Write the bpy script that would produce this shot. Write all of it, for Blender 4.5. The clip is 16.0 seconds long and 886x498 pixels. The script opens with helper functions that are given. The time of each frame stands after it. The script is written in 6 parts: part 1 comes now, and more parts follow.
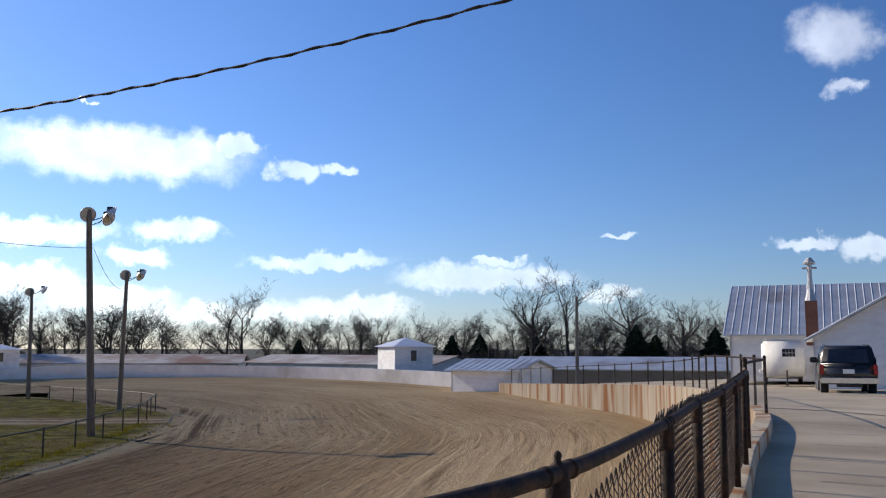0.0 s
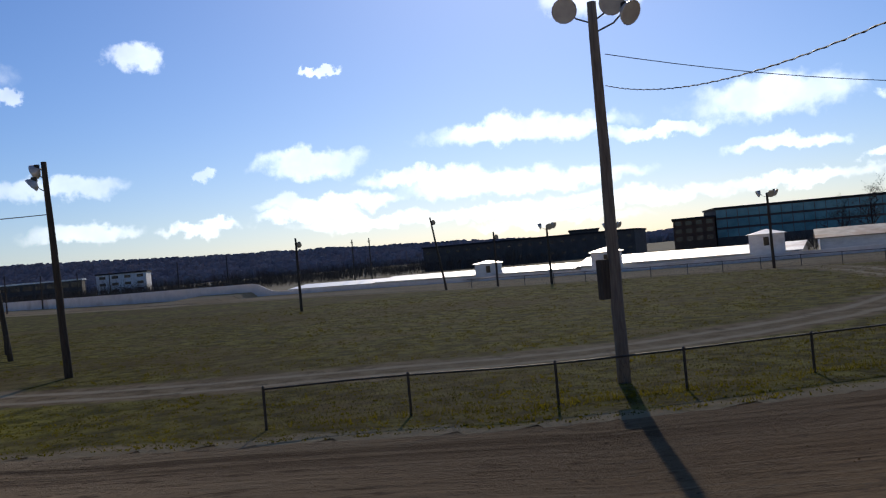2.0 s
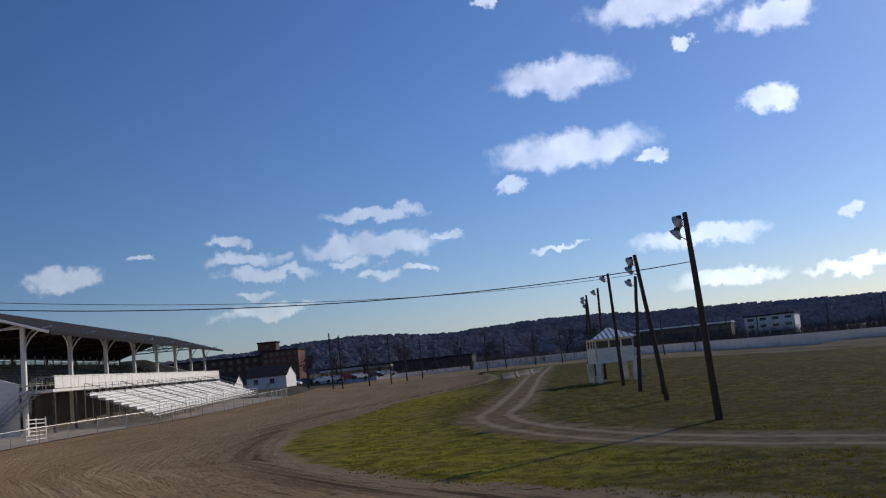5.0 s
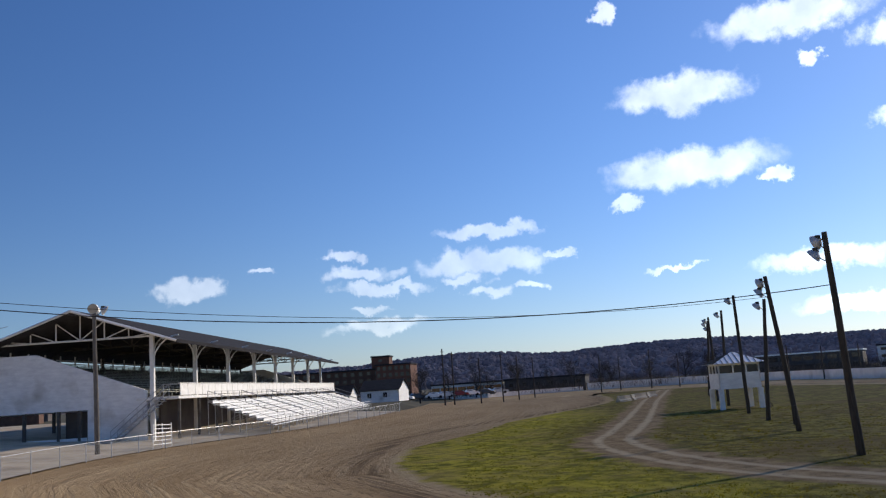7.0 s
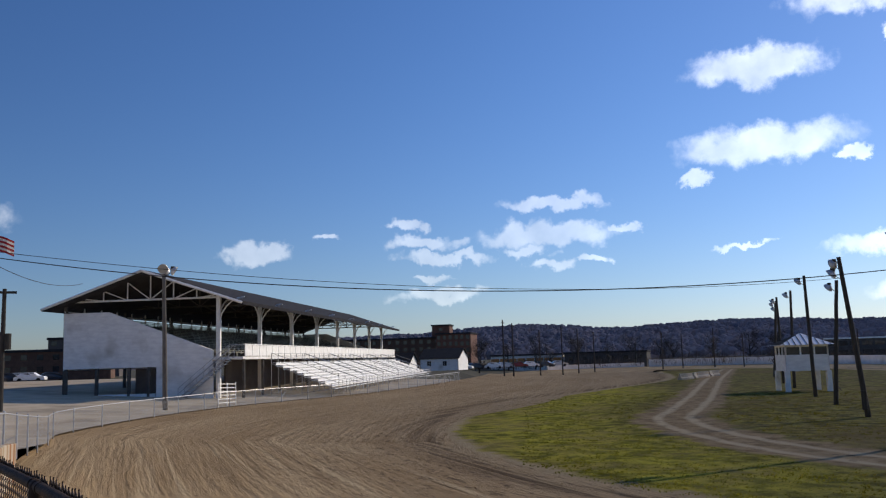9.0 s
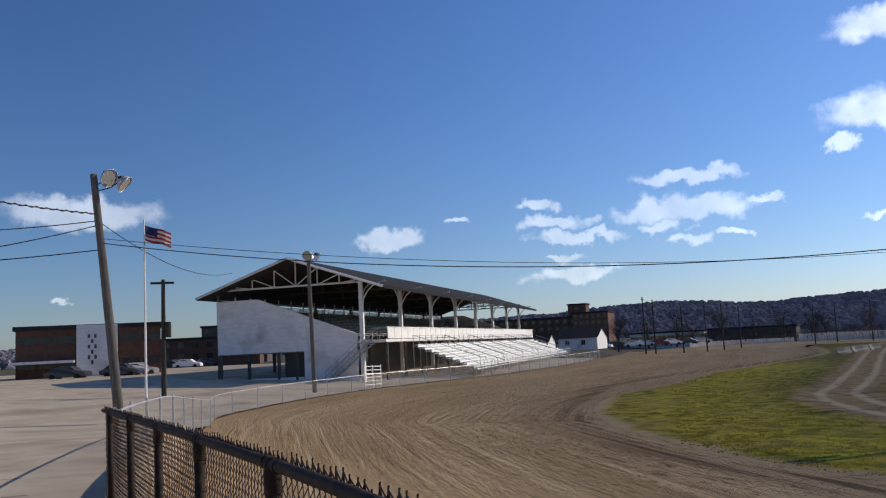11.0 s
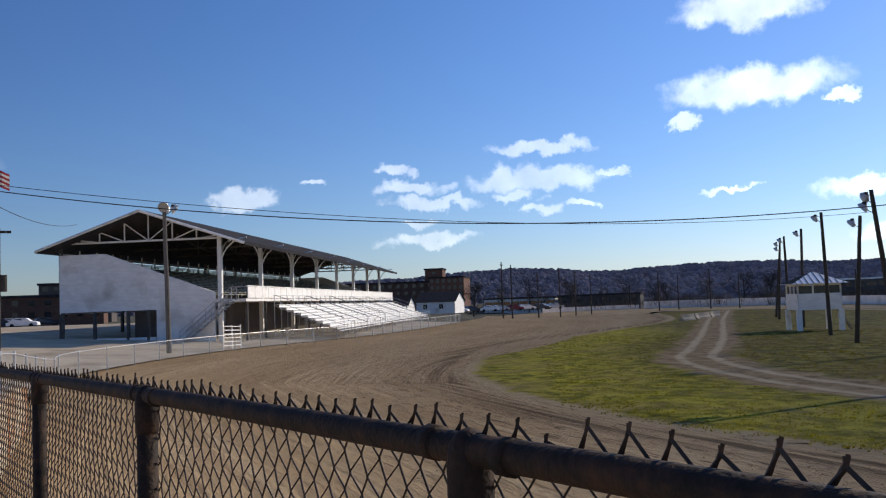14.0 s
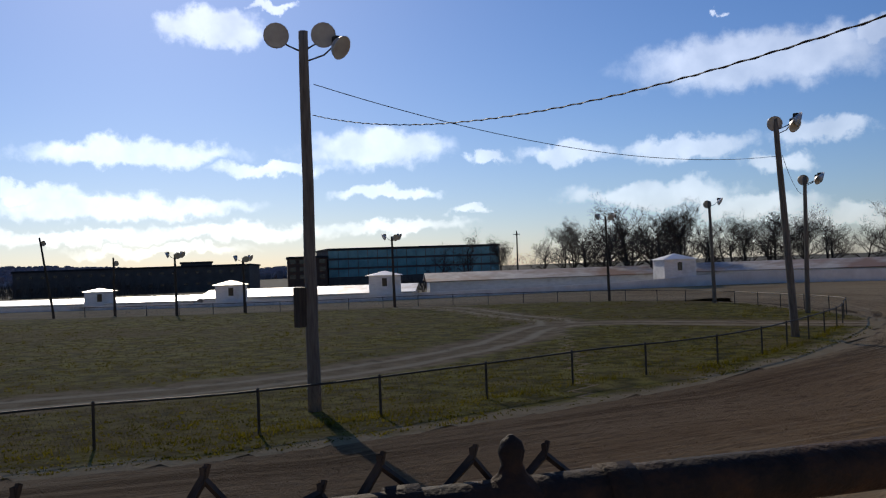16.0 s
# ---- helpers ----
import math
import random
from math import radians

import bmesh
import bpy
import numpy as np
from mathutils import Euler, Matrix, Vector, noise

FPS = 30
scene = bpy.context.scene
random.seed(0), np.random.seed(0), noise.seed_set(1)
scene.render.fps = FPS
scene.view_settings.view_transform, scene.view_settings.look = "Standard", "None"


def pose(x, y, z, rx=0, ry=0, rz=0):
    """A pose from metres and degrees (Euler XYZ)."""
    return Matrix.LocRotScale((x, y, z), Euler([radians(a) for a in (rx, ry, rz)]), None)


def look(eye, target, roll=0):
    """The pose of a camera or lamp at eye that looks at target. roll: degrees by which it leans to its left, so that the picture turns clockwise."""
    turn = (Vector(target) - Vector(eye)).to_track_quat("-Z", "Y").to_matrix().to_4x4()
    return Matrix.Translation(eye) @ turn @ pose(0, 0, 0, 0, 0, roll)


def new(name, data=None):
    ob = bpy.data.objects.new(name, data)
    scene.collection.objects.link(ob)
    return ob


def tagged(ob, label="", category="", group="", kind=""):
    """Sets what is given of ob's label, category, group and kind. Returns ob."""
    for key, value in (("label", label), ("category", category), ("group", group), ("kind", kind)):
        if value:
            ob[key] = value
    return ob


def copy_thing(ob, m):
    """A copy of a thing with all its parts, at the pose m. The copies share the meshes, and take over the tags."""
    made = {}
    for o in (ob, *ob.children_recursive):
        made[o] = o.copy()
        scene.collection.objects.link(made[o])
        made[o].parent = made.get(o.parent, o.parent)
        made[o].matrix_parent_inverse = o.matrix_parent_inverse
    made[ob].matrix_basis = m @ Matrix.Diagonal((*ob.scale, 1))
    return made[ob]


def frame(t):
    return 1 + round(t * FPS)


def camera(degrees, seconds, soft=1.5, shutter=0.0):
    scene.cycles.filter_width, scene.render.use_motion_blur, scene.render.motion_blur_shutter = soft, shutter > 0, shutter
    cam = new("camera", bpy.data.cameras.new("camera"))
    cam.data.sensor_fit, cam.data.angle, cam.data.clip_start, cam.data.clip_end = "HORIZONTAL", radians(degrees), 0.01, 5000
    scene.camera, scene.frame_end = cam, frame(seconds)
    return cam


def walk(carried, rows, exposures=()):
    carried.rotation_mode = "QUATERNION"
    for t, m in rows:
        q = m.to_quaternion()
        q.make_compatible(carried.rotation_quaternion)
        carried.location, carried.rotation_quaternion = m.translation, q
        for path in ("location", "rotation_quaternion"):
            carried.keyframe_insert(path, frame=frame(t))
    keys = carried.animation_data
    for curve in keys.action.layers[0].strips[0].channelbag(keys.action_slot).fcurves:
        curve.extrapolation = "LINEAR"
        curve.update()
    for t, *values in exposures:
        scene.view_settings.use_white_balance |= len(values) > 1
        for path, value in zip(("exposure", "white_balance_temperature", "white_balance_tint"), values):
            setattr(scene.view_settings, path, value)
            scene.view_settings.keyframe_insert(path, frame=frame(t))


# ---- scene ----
cam = camera(53.43, 16.0, soft=1.2)
PATH = [
    (0.0, -0.158, 0.112, 0.042, 0.00, 6.48, -0.09),
    (0.5, -0.177, 0.303, 0.003, 2.37, 6.05, -0.56),
    (1.0, -0.216, 0.344, 0.016, 6.10, 4.48, 0.05),
    (1.2, -0.217, 0.366, 0.030, 13.45, 3.75, 0.59),
    (1.5, -0.116, 0.327, 0.032, 32.37, 2.56, 2.14),
    (1.6, -0.105, 0.327, 0.034, 40.18, 2.10, 2.46),
    (1.8, -0.088, 0.351, 0.045, 54.40, 1.26, 3.78),
    (2.0, -0.076, 0.380, 0.054, 65.81, 0.42, 5.09),
    (2.5, 0.074, 0.742, 0.046, 82.21, 0.51, 6.75),
    (3.0, 0.135, 0.775, 0.051, 85.53, 3.06, 6.61),
    (3.5, 0.172, 0.833, 0.052, 85.62, 6.62, 6.43),
    (4.0, 0.160, 0.847, 0.054, 86.84, 8.45, 6.43),
    (4.5, 0.045, 0.881, 0.058, 94.31, 7.34, 6.11),
    (5.0, -0.248, 0.622, 0.099, 106.38, 7.11, 5.75),
    (5.2, -0.281, 0.574, 0.105, 111.22, 7.60, 5.50),
    (7.3, -0.810, 0.041, 0.192, 113.54, 8.81, 3.81),
    (7.5, -0.814, 0.026, 0.192, 113.17, 8.75, 3.42),
    (8.0, -0.873, -0.008, 0.192, 114.13, 8.49, 2.42),
    (8.5, -0.883, -0.052, 0.191, 116.23, 7.88, 1.81),
    (9.0, -0.870, 0.020, 0.190, 117.36, 7.07, 1.66),
    (9.5, -0.830, 0.056, 0.180, 117.69, 6.55, 1.83),
    (10.0, -0.850, 0.010, 0.170, 120.52, 6.26, 2.59),
    (10.2, -0.870, -0.040, 0.165, 123.33, 6.17, 3.13),
    (12.3, -1.717, -1.862, -0.009, 126.95, 6.20, 2.80),
    (12.5, -1.776, -1.887, -0.023, 124.72, 6.06, 2.47),
    (13.0, -1.940, -2.080, -0.020, 119.85, 5.20, 1.76),
    (13.5, -2.090, -2.300, -0.035, 117.46, 4.30, 2.07),
    (14.0, -2.192, -2.488, -0.064, 116.62, 3.47, 2.04),
    (14.5, -1.840, -2.357, -0.002, 107.26, 2.55, 2.39),
    (14.8, -1.700, -2.116, -0.007, 92.05, 1.49, 2.58),
    (15.0, -1.641, -2.009, -0.009, 78.85, 0.78, 2.71),
    (15.3, -1.572, -1.828, -0.019, 60.06, 0.24, 2.70),
    (15.5, -1.564, -1.774, -0.018, 50.09, 0.46, 2.73),
    (16.0, -1.680, -1.566, -0.042, 40.48, 1.19, 2.06),
]

walk(cam, [(t, pose(x, y, z, 90 + pitch, roll, yaw)) for t, x, y, z, yaw, pitch, roll in PATH],
     exposures=((0.0, 0.16), (1.0, 0.02), (1.3, 0.08), (1.5, 0.1), (1.8, -0.35), (2.5, -0.65), (3.0, -0.75), (3.5, -0.8), (4.0, -0.88), (4.5, -1.0), (5.0, -0.6), (7.5, -0.06), (8.2, -0.12), (9.0, -0.2), (10.2, -0.26),
                (12.5, 0.12), (13.1, 0.12), (14.0, 0.0), (14.5, 0.0), (15.0, -0.15), (15.5, -0.42), (16.0, -0.74)))

# ---------------------------------------------------------------- world and sun
SUN_AZ, SUN_EL = radians(59.0), radians(30.0)


def heading(az, el=0.0):
    """Unit vector at az degrees to the left of +y and el degrees up."""
    a, e = radians(az), radians(el)
    return Vector((-math.sin(a) * math.cos(e), math.cos(a) * math.cos(e), math.sin(e)))


world = bpy.data.worlds.new("sky")
scene.world = world
world.use_nodes = True
WN, WL = world.node_tree.nodes, world.node_tree.links
WN.clear()
w_out = WN.new("ShaderNodeOutputWorld")
w_bg = WN.new("ShaderNodeBackground")
w_sky = WN.new("ShaderNodeTexSky")
w_sky.sky_type, w_sky.sun_disc = "NISHITA", False
w_sky.sun_elevation, w_sky.sun_rotation = SUN_EL, -SUN_AZ
w_sky.air_density, w_sky.dust_density, w_sky.ozone_density = 1.0, 0.38, 3.0
SKY_STRENGTH, CLOUD_LEVEL = 0.10, 6.4
w_bg.inputs["Strength"].default_value = SKY_STRENGTH
w_co = WN.new("ShaderNodeTexCoord")
w_noise = WN.new("ShaderNodeTexNoise")
w_noise.inputs["Scale"].default_value, w_noise.inputs["Detail"].default_value = 34.0, 9.0
w_noise.inputs["Roughness"].default_value = 0.58
w_sub = WN.new("ShaderNodeVectorMath")
w_sub.operation = "SUBTRACT"
w_sub.inputs[1].default_value = (0.5, 0.5, 0.5)
w_mul = WN.new("ShaderNodeVectorMath")
w_mul.operation = "MULTIPLY"
w_mul.inputs[1].default_value = (0.080, 0.080, 0.045)
w_add = WN.new("ShaderNodeVectorMath")
w_add.operation = "ADD"
WL.new(w_co.outputs["Generated"], w_noise.inputs["Vector"])
WL.new(w_noise.outputs["Color"], w_sub.inputs[0])
WL.new(w_sub.outputs[0], w_mul.inputs[0])
WL.new(w_mul.outputs[0], w_add.inputs[0])
WL.new(w_co.outputs["Generated"], w_add.inputs[1])
cloud_tail = None


def cloud(az, el, half_w, half_h, thin=0.0):
    """One fair-weather cloud in the sky, by its direction and half sizes in degrees."""
    global cloud_tail
    m = WN.new("ShaderNodeMapping")
    m.vector_type = "TEXTURE"
    m.inputs["Location"].default_value = heading(az, el)
    m.inputs["Rotation"].default_value = (0, 0, radians(az))
    m.inputs["Scale"].default_value = (radians(half_w) * 1.08, 0.3, radians(half_h) * 1.08)
    WL.new(w_add.outputs[0], m.inputs["Vector"])
    n = WN.new("ShaderNodeVectorMath")
    n.operation = "LENGTH"
    WL.new(m.outputs[0], n.inputs[0])
    if thin:
        k = WN.new("ShaderNodeMath")
        k.inputs[1].default_value = thin
        WL.new(n.outputs["Value"], k.inputs[0])
        n = k
    if cloud_tail is None:
        cloud_tail = n.outputs[0] if thin else n.outputs["Value"]
    else:
        k = WN.new("ShaderNodeMath")
        k.operation = "SMOOTH_MIN"
        k.inputs[2].default_value = 0.15
        WL.new(cloud_tail, k.inputs[0])
        WL.new(n.outputs[0] if thin else n.outputs["Value"], k.inputs[1])
        cloud_tail = k.outputs[0]


cloud(20.3, 11.9, 7.6, 1.7)
cloud(13.4, 12.7, 1.4, 0.7)
cloud(9.4, 11.4, 1.6, 0.7)
cloud(6.8, 11.4, 1.0, 0.4)
cloud(24.8, 6.8, 3.1, 0.7)
cloud(16.7, 7.3, 2.9, 0.8)
cloud(19.4, 5.7, 2.1, 0.7)
cloud(25.0, 4.0, 3.0, 0.9)
cloud(20.6, 3.1, 3.9, 0.8)
cloud(7.9, 5.6, 4.9, 0.5)
cloud(-2.8, 4.6, 5.9, 0.9)
cloud(-3.5, 5.7, 1.8, 0.3)
cloud(6.0, 2.6, 4.7, 0.9)
cloud(-10.8, 3.6, 2.1, 0.6)
cloud(-24.8, 18.3, 3.5, 2.2, 0.3)
cloud(-25.2, 15.3, 1.6, 0.7, 0.25)
cloud(-11.0, 7.2, 1.1, 0.2)
cloud(-22.7, 6.4, 2.2, 0.4)
cloud(-26.4, 5.8, 1.8, 0.7)
cloud(22.7, 14.8, 0.5, 0.2)
cloud(13.8, 2.2, 6.9, 0.7)
cloud(89.8, 20.4, 4.3, 1.1)
cloud(83.3, 18.5, 2.6, 1.0)
cloud(80.2, 20.4, 2.1, 0.9)
cloud(77.5, 21.0, 1.5, 0.8)
cloud(96.6, 17.2, 3.9, 1.2)
cloud(96.7, 12.5, 5.1, 1.2)
cloud(91.3, 11.3, 0.8, 0.4)
cloud(84.0, 13.7, 1.7, 0.8)
cloud(88.6, 18.0, 0.8, 0.4)
cloud(100.7, 10.4, 1.0, 0.3)
cloud(89.3, 6.0, 4.0, 0.7)
cloud(73.5, 6.7, 3.4, 1.0)
cloud(80.7, 6.3, 0.5, 0.4)
cloud(60.5, 7.8, 4.0, 0.9)
cloud(74.2, 3.3, 3.5, 0.5)
cloud(81.1, 3.1, 2.2, 0.4)
cloud(87.8, 3.3, 3.3, 0.6)
cloud(72.9, 12.3, 1.1, 0.2)
cloud(100.9, 22.6, 0.7, 0.6)
cloud(62.3, 4.4, 6.3, 0.9, 0.1)
cloud(98.3, 6.4, 1.6, 0.2)
cloud(129.0, 6.9, 2.0, 0.7)
cloud(119.1, 8.7, 1.2, 0.4)
cloud(118.6, 7.5, 2.6, 0.5)
cloud(117.2, 6.5, 3.1, 0.4)
cloud(109.9, 9.7, 3.2, 0.5)
cloud(110.2, 7.8, 4.5, 0.8)
cloud(111.7, 6.8, 1.6, 0.4)
cloud(110.0, 5.8, 1.7, 0.4)
cloud(107.1, 6.0, 1.0, 0.3)
cloud(105.4, 8.1, 0.9, 0.3)
cloud(100.8, 10.7, 1.1, 0.4)
cloud(118.0, 5.2, 1.6, 0.3)
cloud(117.3, 4.1, 2.9, 0.5)
cloud(148.2, 9.0, 4.6, 1.0)
cloud(149.4, 3.6, 0.8, 0.3)
cloud(124.5, 8.0, 1.1, 0.2)
cloud(54.8, 15.3, 3.3, 1.1)
cloud(50.9, 16.7, 1.4, 0.3)
cloud(59.7, 7.6, 6.2, 0.8)
cloud(44.6, 7.8, 4.8, 1.3)
cloud(51.2, 6.6, 3.6, 0.5)
cloud(32.1, 7.1, 2.9, 0.7)
cloud(37.3, 7.1, 1.7, 0.4)
cloud(24.7, 7.0, 4.1, 0.8)
cloud(44.0, 4.9, 3.5, 0.5)
cloud(38.9, 3.7, 1.5, 0.3)
cloud(59.5, 4.2, 7.9, 0.7, 0.1)
cloud(62.4, 2.5, 6.3, 0.6, 0.1)
cloud(54.1, 2.7, 8.6, 0.7, 0.15)
cloud(43.3, 2.8, 5.5, 0.5, 0.15)
cloud(26.9, 4.2, 5.2, 0.8)
cloud(73.0, 4.0, 4.5, 0.6)
cloud(66.5, 5.2, 4.0, 0.6)
cloud(70.0, 2.6, 5.0, 0.5)
cloud(58.0, 1.6, 6.0, 0.4, 0.1)
w_mask = WN.new("ShaderNodeMapRange")
w_mask.interpolation_type = "SMOOTHSTEP"
w_mask.inputs["From Min"].default_value, w_mask.inputs["From Max"].default_value = 1.12, 0.58
w_mask.inputs["To Min"].default_value, w_mask.inputs["To Max"].default_value = 0.0, 0.93
WL.new(cloud_tail, w_mask.inputs["Value"])
w_fine = WN.new("ShaderNodeTexNoise")
w_fine.inputs["Scale"].default_value, w_fine.inputs["Detail"].default_value = 22.0, 6.0
WL.new(w_co.outputs["Generated"], w_fine.inputs["Vector"])
w_white = WN.new("ShaderNodeMapRange")
w_white.inputs["From Min"].default_value, w_white.inputs["From Max"].default_value = 0.3, 0.7
w_white.inputs["To Min"].default_value, w_white.inputs["To Max"].default_value = CLOUD_LEVEL * 0.66, CLOUD_LEVEL * 1.12
WL.new(w_fine.outputs["Fac"], w_white.inputs["Value"])
w_dot = WN.new("ShaderNodeVectorMath")
w_dot.operation = "DOT_PRODUCT"
w_dot.inputs[1].default_value = heading(59, 30)
WL.new(w_co.outputs["Generated"], w_dot.inputs[0])
# clouds towards the sun scatter more of its light forward
w_forward = WN.new("ShaderNodeMapRange")
w_forward.inputs["From Min"].default_value, w_forward.inputs["From Max"].default_value = 0.6, 0.92
w_forward.inputs["To Min"].default_value, w_forward.inputs["To Max"].default_value = 0.9, 1.75
WL.new(w_dot.outputs["Value"], w_forward.inputs["Value"])
w_bright = WN.new("ShaderNodeMath")
w_bright.operation = "MULTIPLY"
WL.new(w_white.outputs[0], w_bright.inputs[0])
WL.new(w_forward.outputs[0], w_bright.inputs[1])
w_grey = WN.new("ShaderNodeCombineColor")
for socket in ("Red", "Green", "Blue"):
    WL.new(w_bright.outputs[0], w_grey.inputs[socket])
w_tone = WN.new("ShaderNodeMix")
w_tone.data_type, w_tone.blend_type = "RGBA", "MULTIPLY"
w_tone.inputs["Factor"].default_value = 1.0
w_tone.inputs["B"].default_value = (0.835, 0.928, 1.20, 1)
WL.new(w_sky.outputs["Color"], w_tone.inputs["A"])
w_deep = WN.new("ShaderNodeMapRange")
w_deep.inputs["From Min"].default_value, w_deep.inputs["From Max"].default_value = 0.15, 0.75
w_deep.inputs["To Min"].default_value, w_deep.inputs["To Max"].default_value = 0.84, 1.12
WL.new(w_dot.outputs["Value"], w_deep.inputs["Value"])
w_mix = WN.new("ShaderNodeMix")
w_mix.data_type = "RGBA"
WL.new(w_mask.outputs[0], w_mix.inputs["Factor"])
w_hue = WN.new("ShaderNodeHueSaturation")
w_hue.inputs["Saturation"].default_value = 1.10
WL.new(w_tone.outputs["Result"], w_hue.inputs["Color"])
WL.new(w_deep.outputs[0], w_hue.inputs["Value"])
WL.new(w_hue.outputs["Color"], w_mix.inputs["A"])
w_lit = WN.new("ShaderNodeMix")
w_lit.data_type, w_lit.blend_type = "RGBA", "ADD"
w_lit.inputs["Factor"].default_value = 0.75
WL.new(w_grey.outputs["Color"], w_lit.inputs["A"])
WL.new(w_hue.outputs["Color"], w_lit.inputs["B"])
WL.new(w_lit.outputs["Result"], w_mix.inputs["B"])
WL.new(w_mix.outputs["Result"], w_bg.inputs["Color"])
WL.new(w_bg.outputs[0], w_out.inputs["Surface"])

sun = new("sun", bpy.data.lights.new("sun", "SUN"))
sun.data.energy, sun.data.angle, sun.data.color = 5.0, radians(0.53), (1.0, 0.87, 0.69)
sun.matrix_world = look(heading(59, 30) * 60, (0, 0, 0))

# ---------------------------------------------------------------- materials


def material(name, colours, scale=4.0, rough=0.85, metal=0.0, bump=0.0, bump_scale=60.0, detail=6.0, coord="Object",
             stretch=(1, 1, 1), vary=0.0, second=None, spec=0.3, relief=0.02):
    """A procedural surface: noise runs through the colours, a second coarser noise stains it, a fine one gives relief."""
    mat = bpy.data.materials.new(name)
    mat.use_nodes = True
    N, K = mat.node_tree.nodes, mat.node_tree.links
    b = N["Principled BSDF"]
    b.inputs["Roughness"].default_value, b.inputs["Metallic"].default_value = rough, metal
    b.inputs["Specular IOR Level"].default_value = spec
    b.inputs["Diffuse Roughness"].default_value = 1.0 if rough > 0.78 else 0.0
    co = N.new("ShaderNodeTexCoord")
    mp = N.new("ShaderNodeMapping")
    mp.inputs["Scale"].default_value = stretch
    K.new(co.outputs[coord], mp.inputs["Vector"])
    no = N.new("ShaderNodeTexNoise")
    no.inputs["Scale"].default_value, no.inputs["Detail"].default_value = scale, detail
    no.inputs["Roughness"].default_value = 0.62
    K.new(mp.outputs[0], no.inputs["Vector"])
    ramp = N.new("ShaderNodeValToRGB")
    el = ramp.color_ramp.elements
    el[0].position, el[1].position = 0.32, 0.68
    el[0].color, el[1].color = (*colours[0], 1), (*colours[-1], 1)
    for i, c in enumerate(colours[1:-1]):
        e = el.new(0.32 + 0.36 * (i + 1) / (len(colours) - 1))
        e.color = (*c, 1)
    K.new(no.outputs["Fac"], ramp.inputs["Fac"])
    out = ramp.outputs["Color"]
    if second:
        colour2, scale2, low, high = second
        n2 = N.new("ShaderNodeTexNoise")
        n2.inputs["Scale"].default_value, n2.inputs["Detail"].default_value = scale2, 5.0
        K.new(mp.outputs[0] if stretch[2] < 1 else co.outputs[coord], n2.inputs["Vector"])
        r2 = N.new("ShaderNodeMapRange")
        r2.inputs["From Min"].default_value, r2.inputs["From Max"].default_value = low, high
        K.new(n2.outputs["Fac"], r2.inputs["Value"])
        mx = N.new("ShaderNodeMix")
        mx.data_type = "RGBA"
        mx.inputs["B"].default_value = (*colour2, 1)
        K.new(r2.outputs[0], mx.inputs["Factor"])
        K.new(out, mx.inputs["A"])
        out = mx.outputs["Result"]
    if vary:
        oi = N.new("ShaderNodeObjectInfo")
        mr = N.new("ShaderNodeMapRange")
        mr.inputs["To Min"].default_value, mr.inputs["To Max"].default_value = 1 - vary, 1 + vary
        K.new(oi.outputs["Random"], mr.inputs["Value"])
        hv = N.new("ShaderNodeHueSaturation")
        K.new(mr.outputs[0], hv.inputs["Value"])
        K.new(out, hv.inputs["Color"])
        out = hv.outputs["Color"]
    K.new(out, b.inputs["Base Color"])
    if bump:
        nb = N.new("ShaderNodeTexNoise")
        nb.inputs["Scale"].default_value, nb.inputs["Detail"].default_value = bump_scale, 4.0
        K.new(mp.outputs[0], nb.inputs["Vector"])
        bp = N.new("ShaderNodeBump")
        bp.inputs["Strength"].default_value, bp.inputs["Distance"].default_value = bump, relief
        K.new(nb.outputs["Fac"], bp.inputs["Height"])
        K.new(bp.outputs[0], b.inputs["Normal"])
    return mat


# stretch of track, in metres along, whose colour carries painted backlit shade
BACKLIT_FROM, BACKLIT_TO = 164.0, 218.0


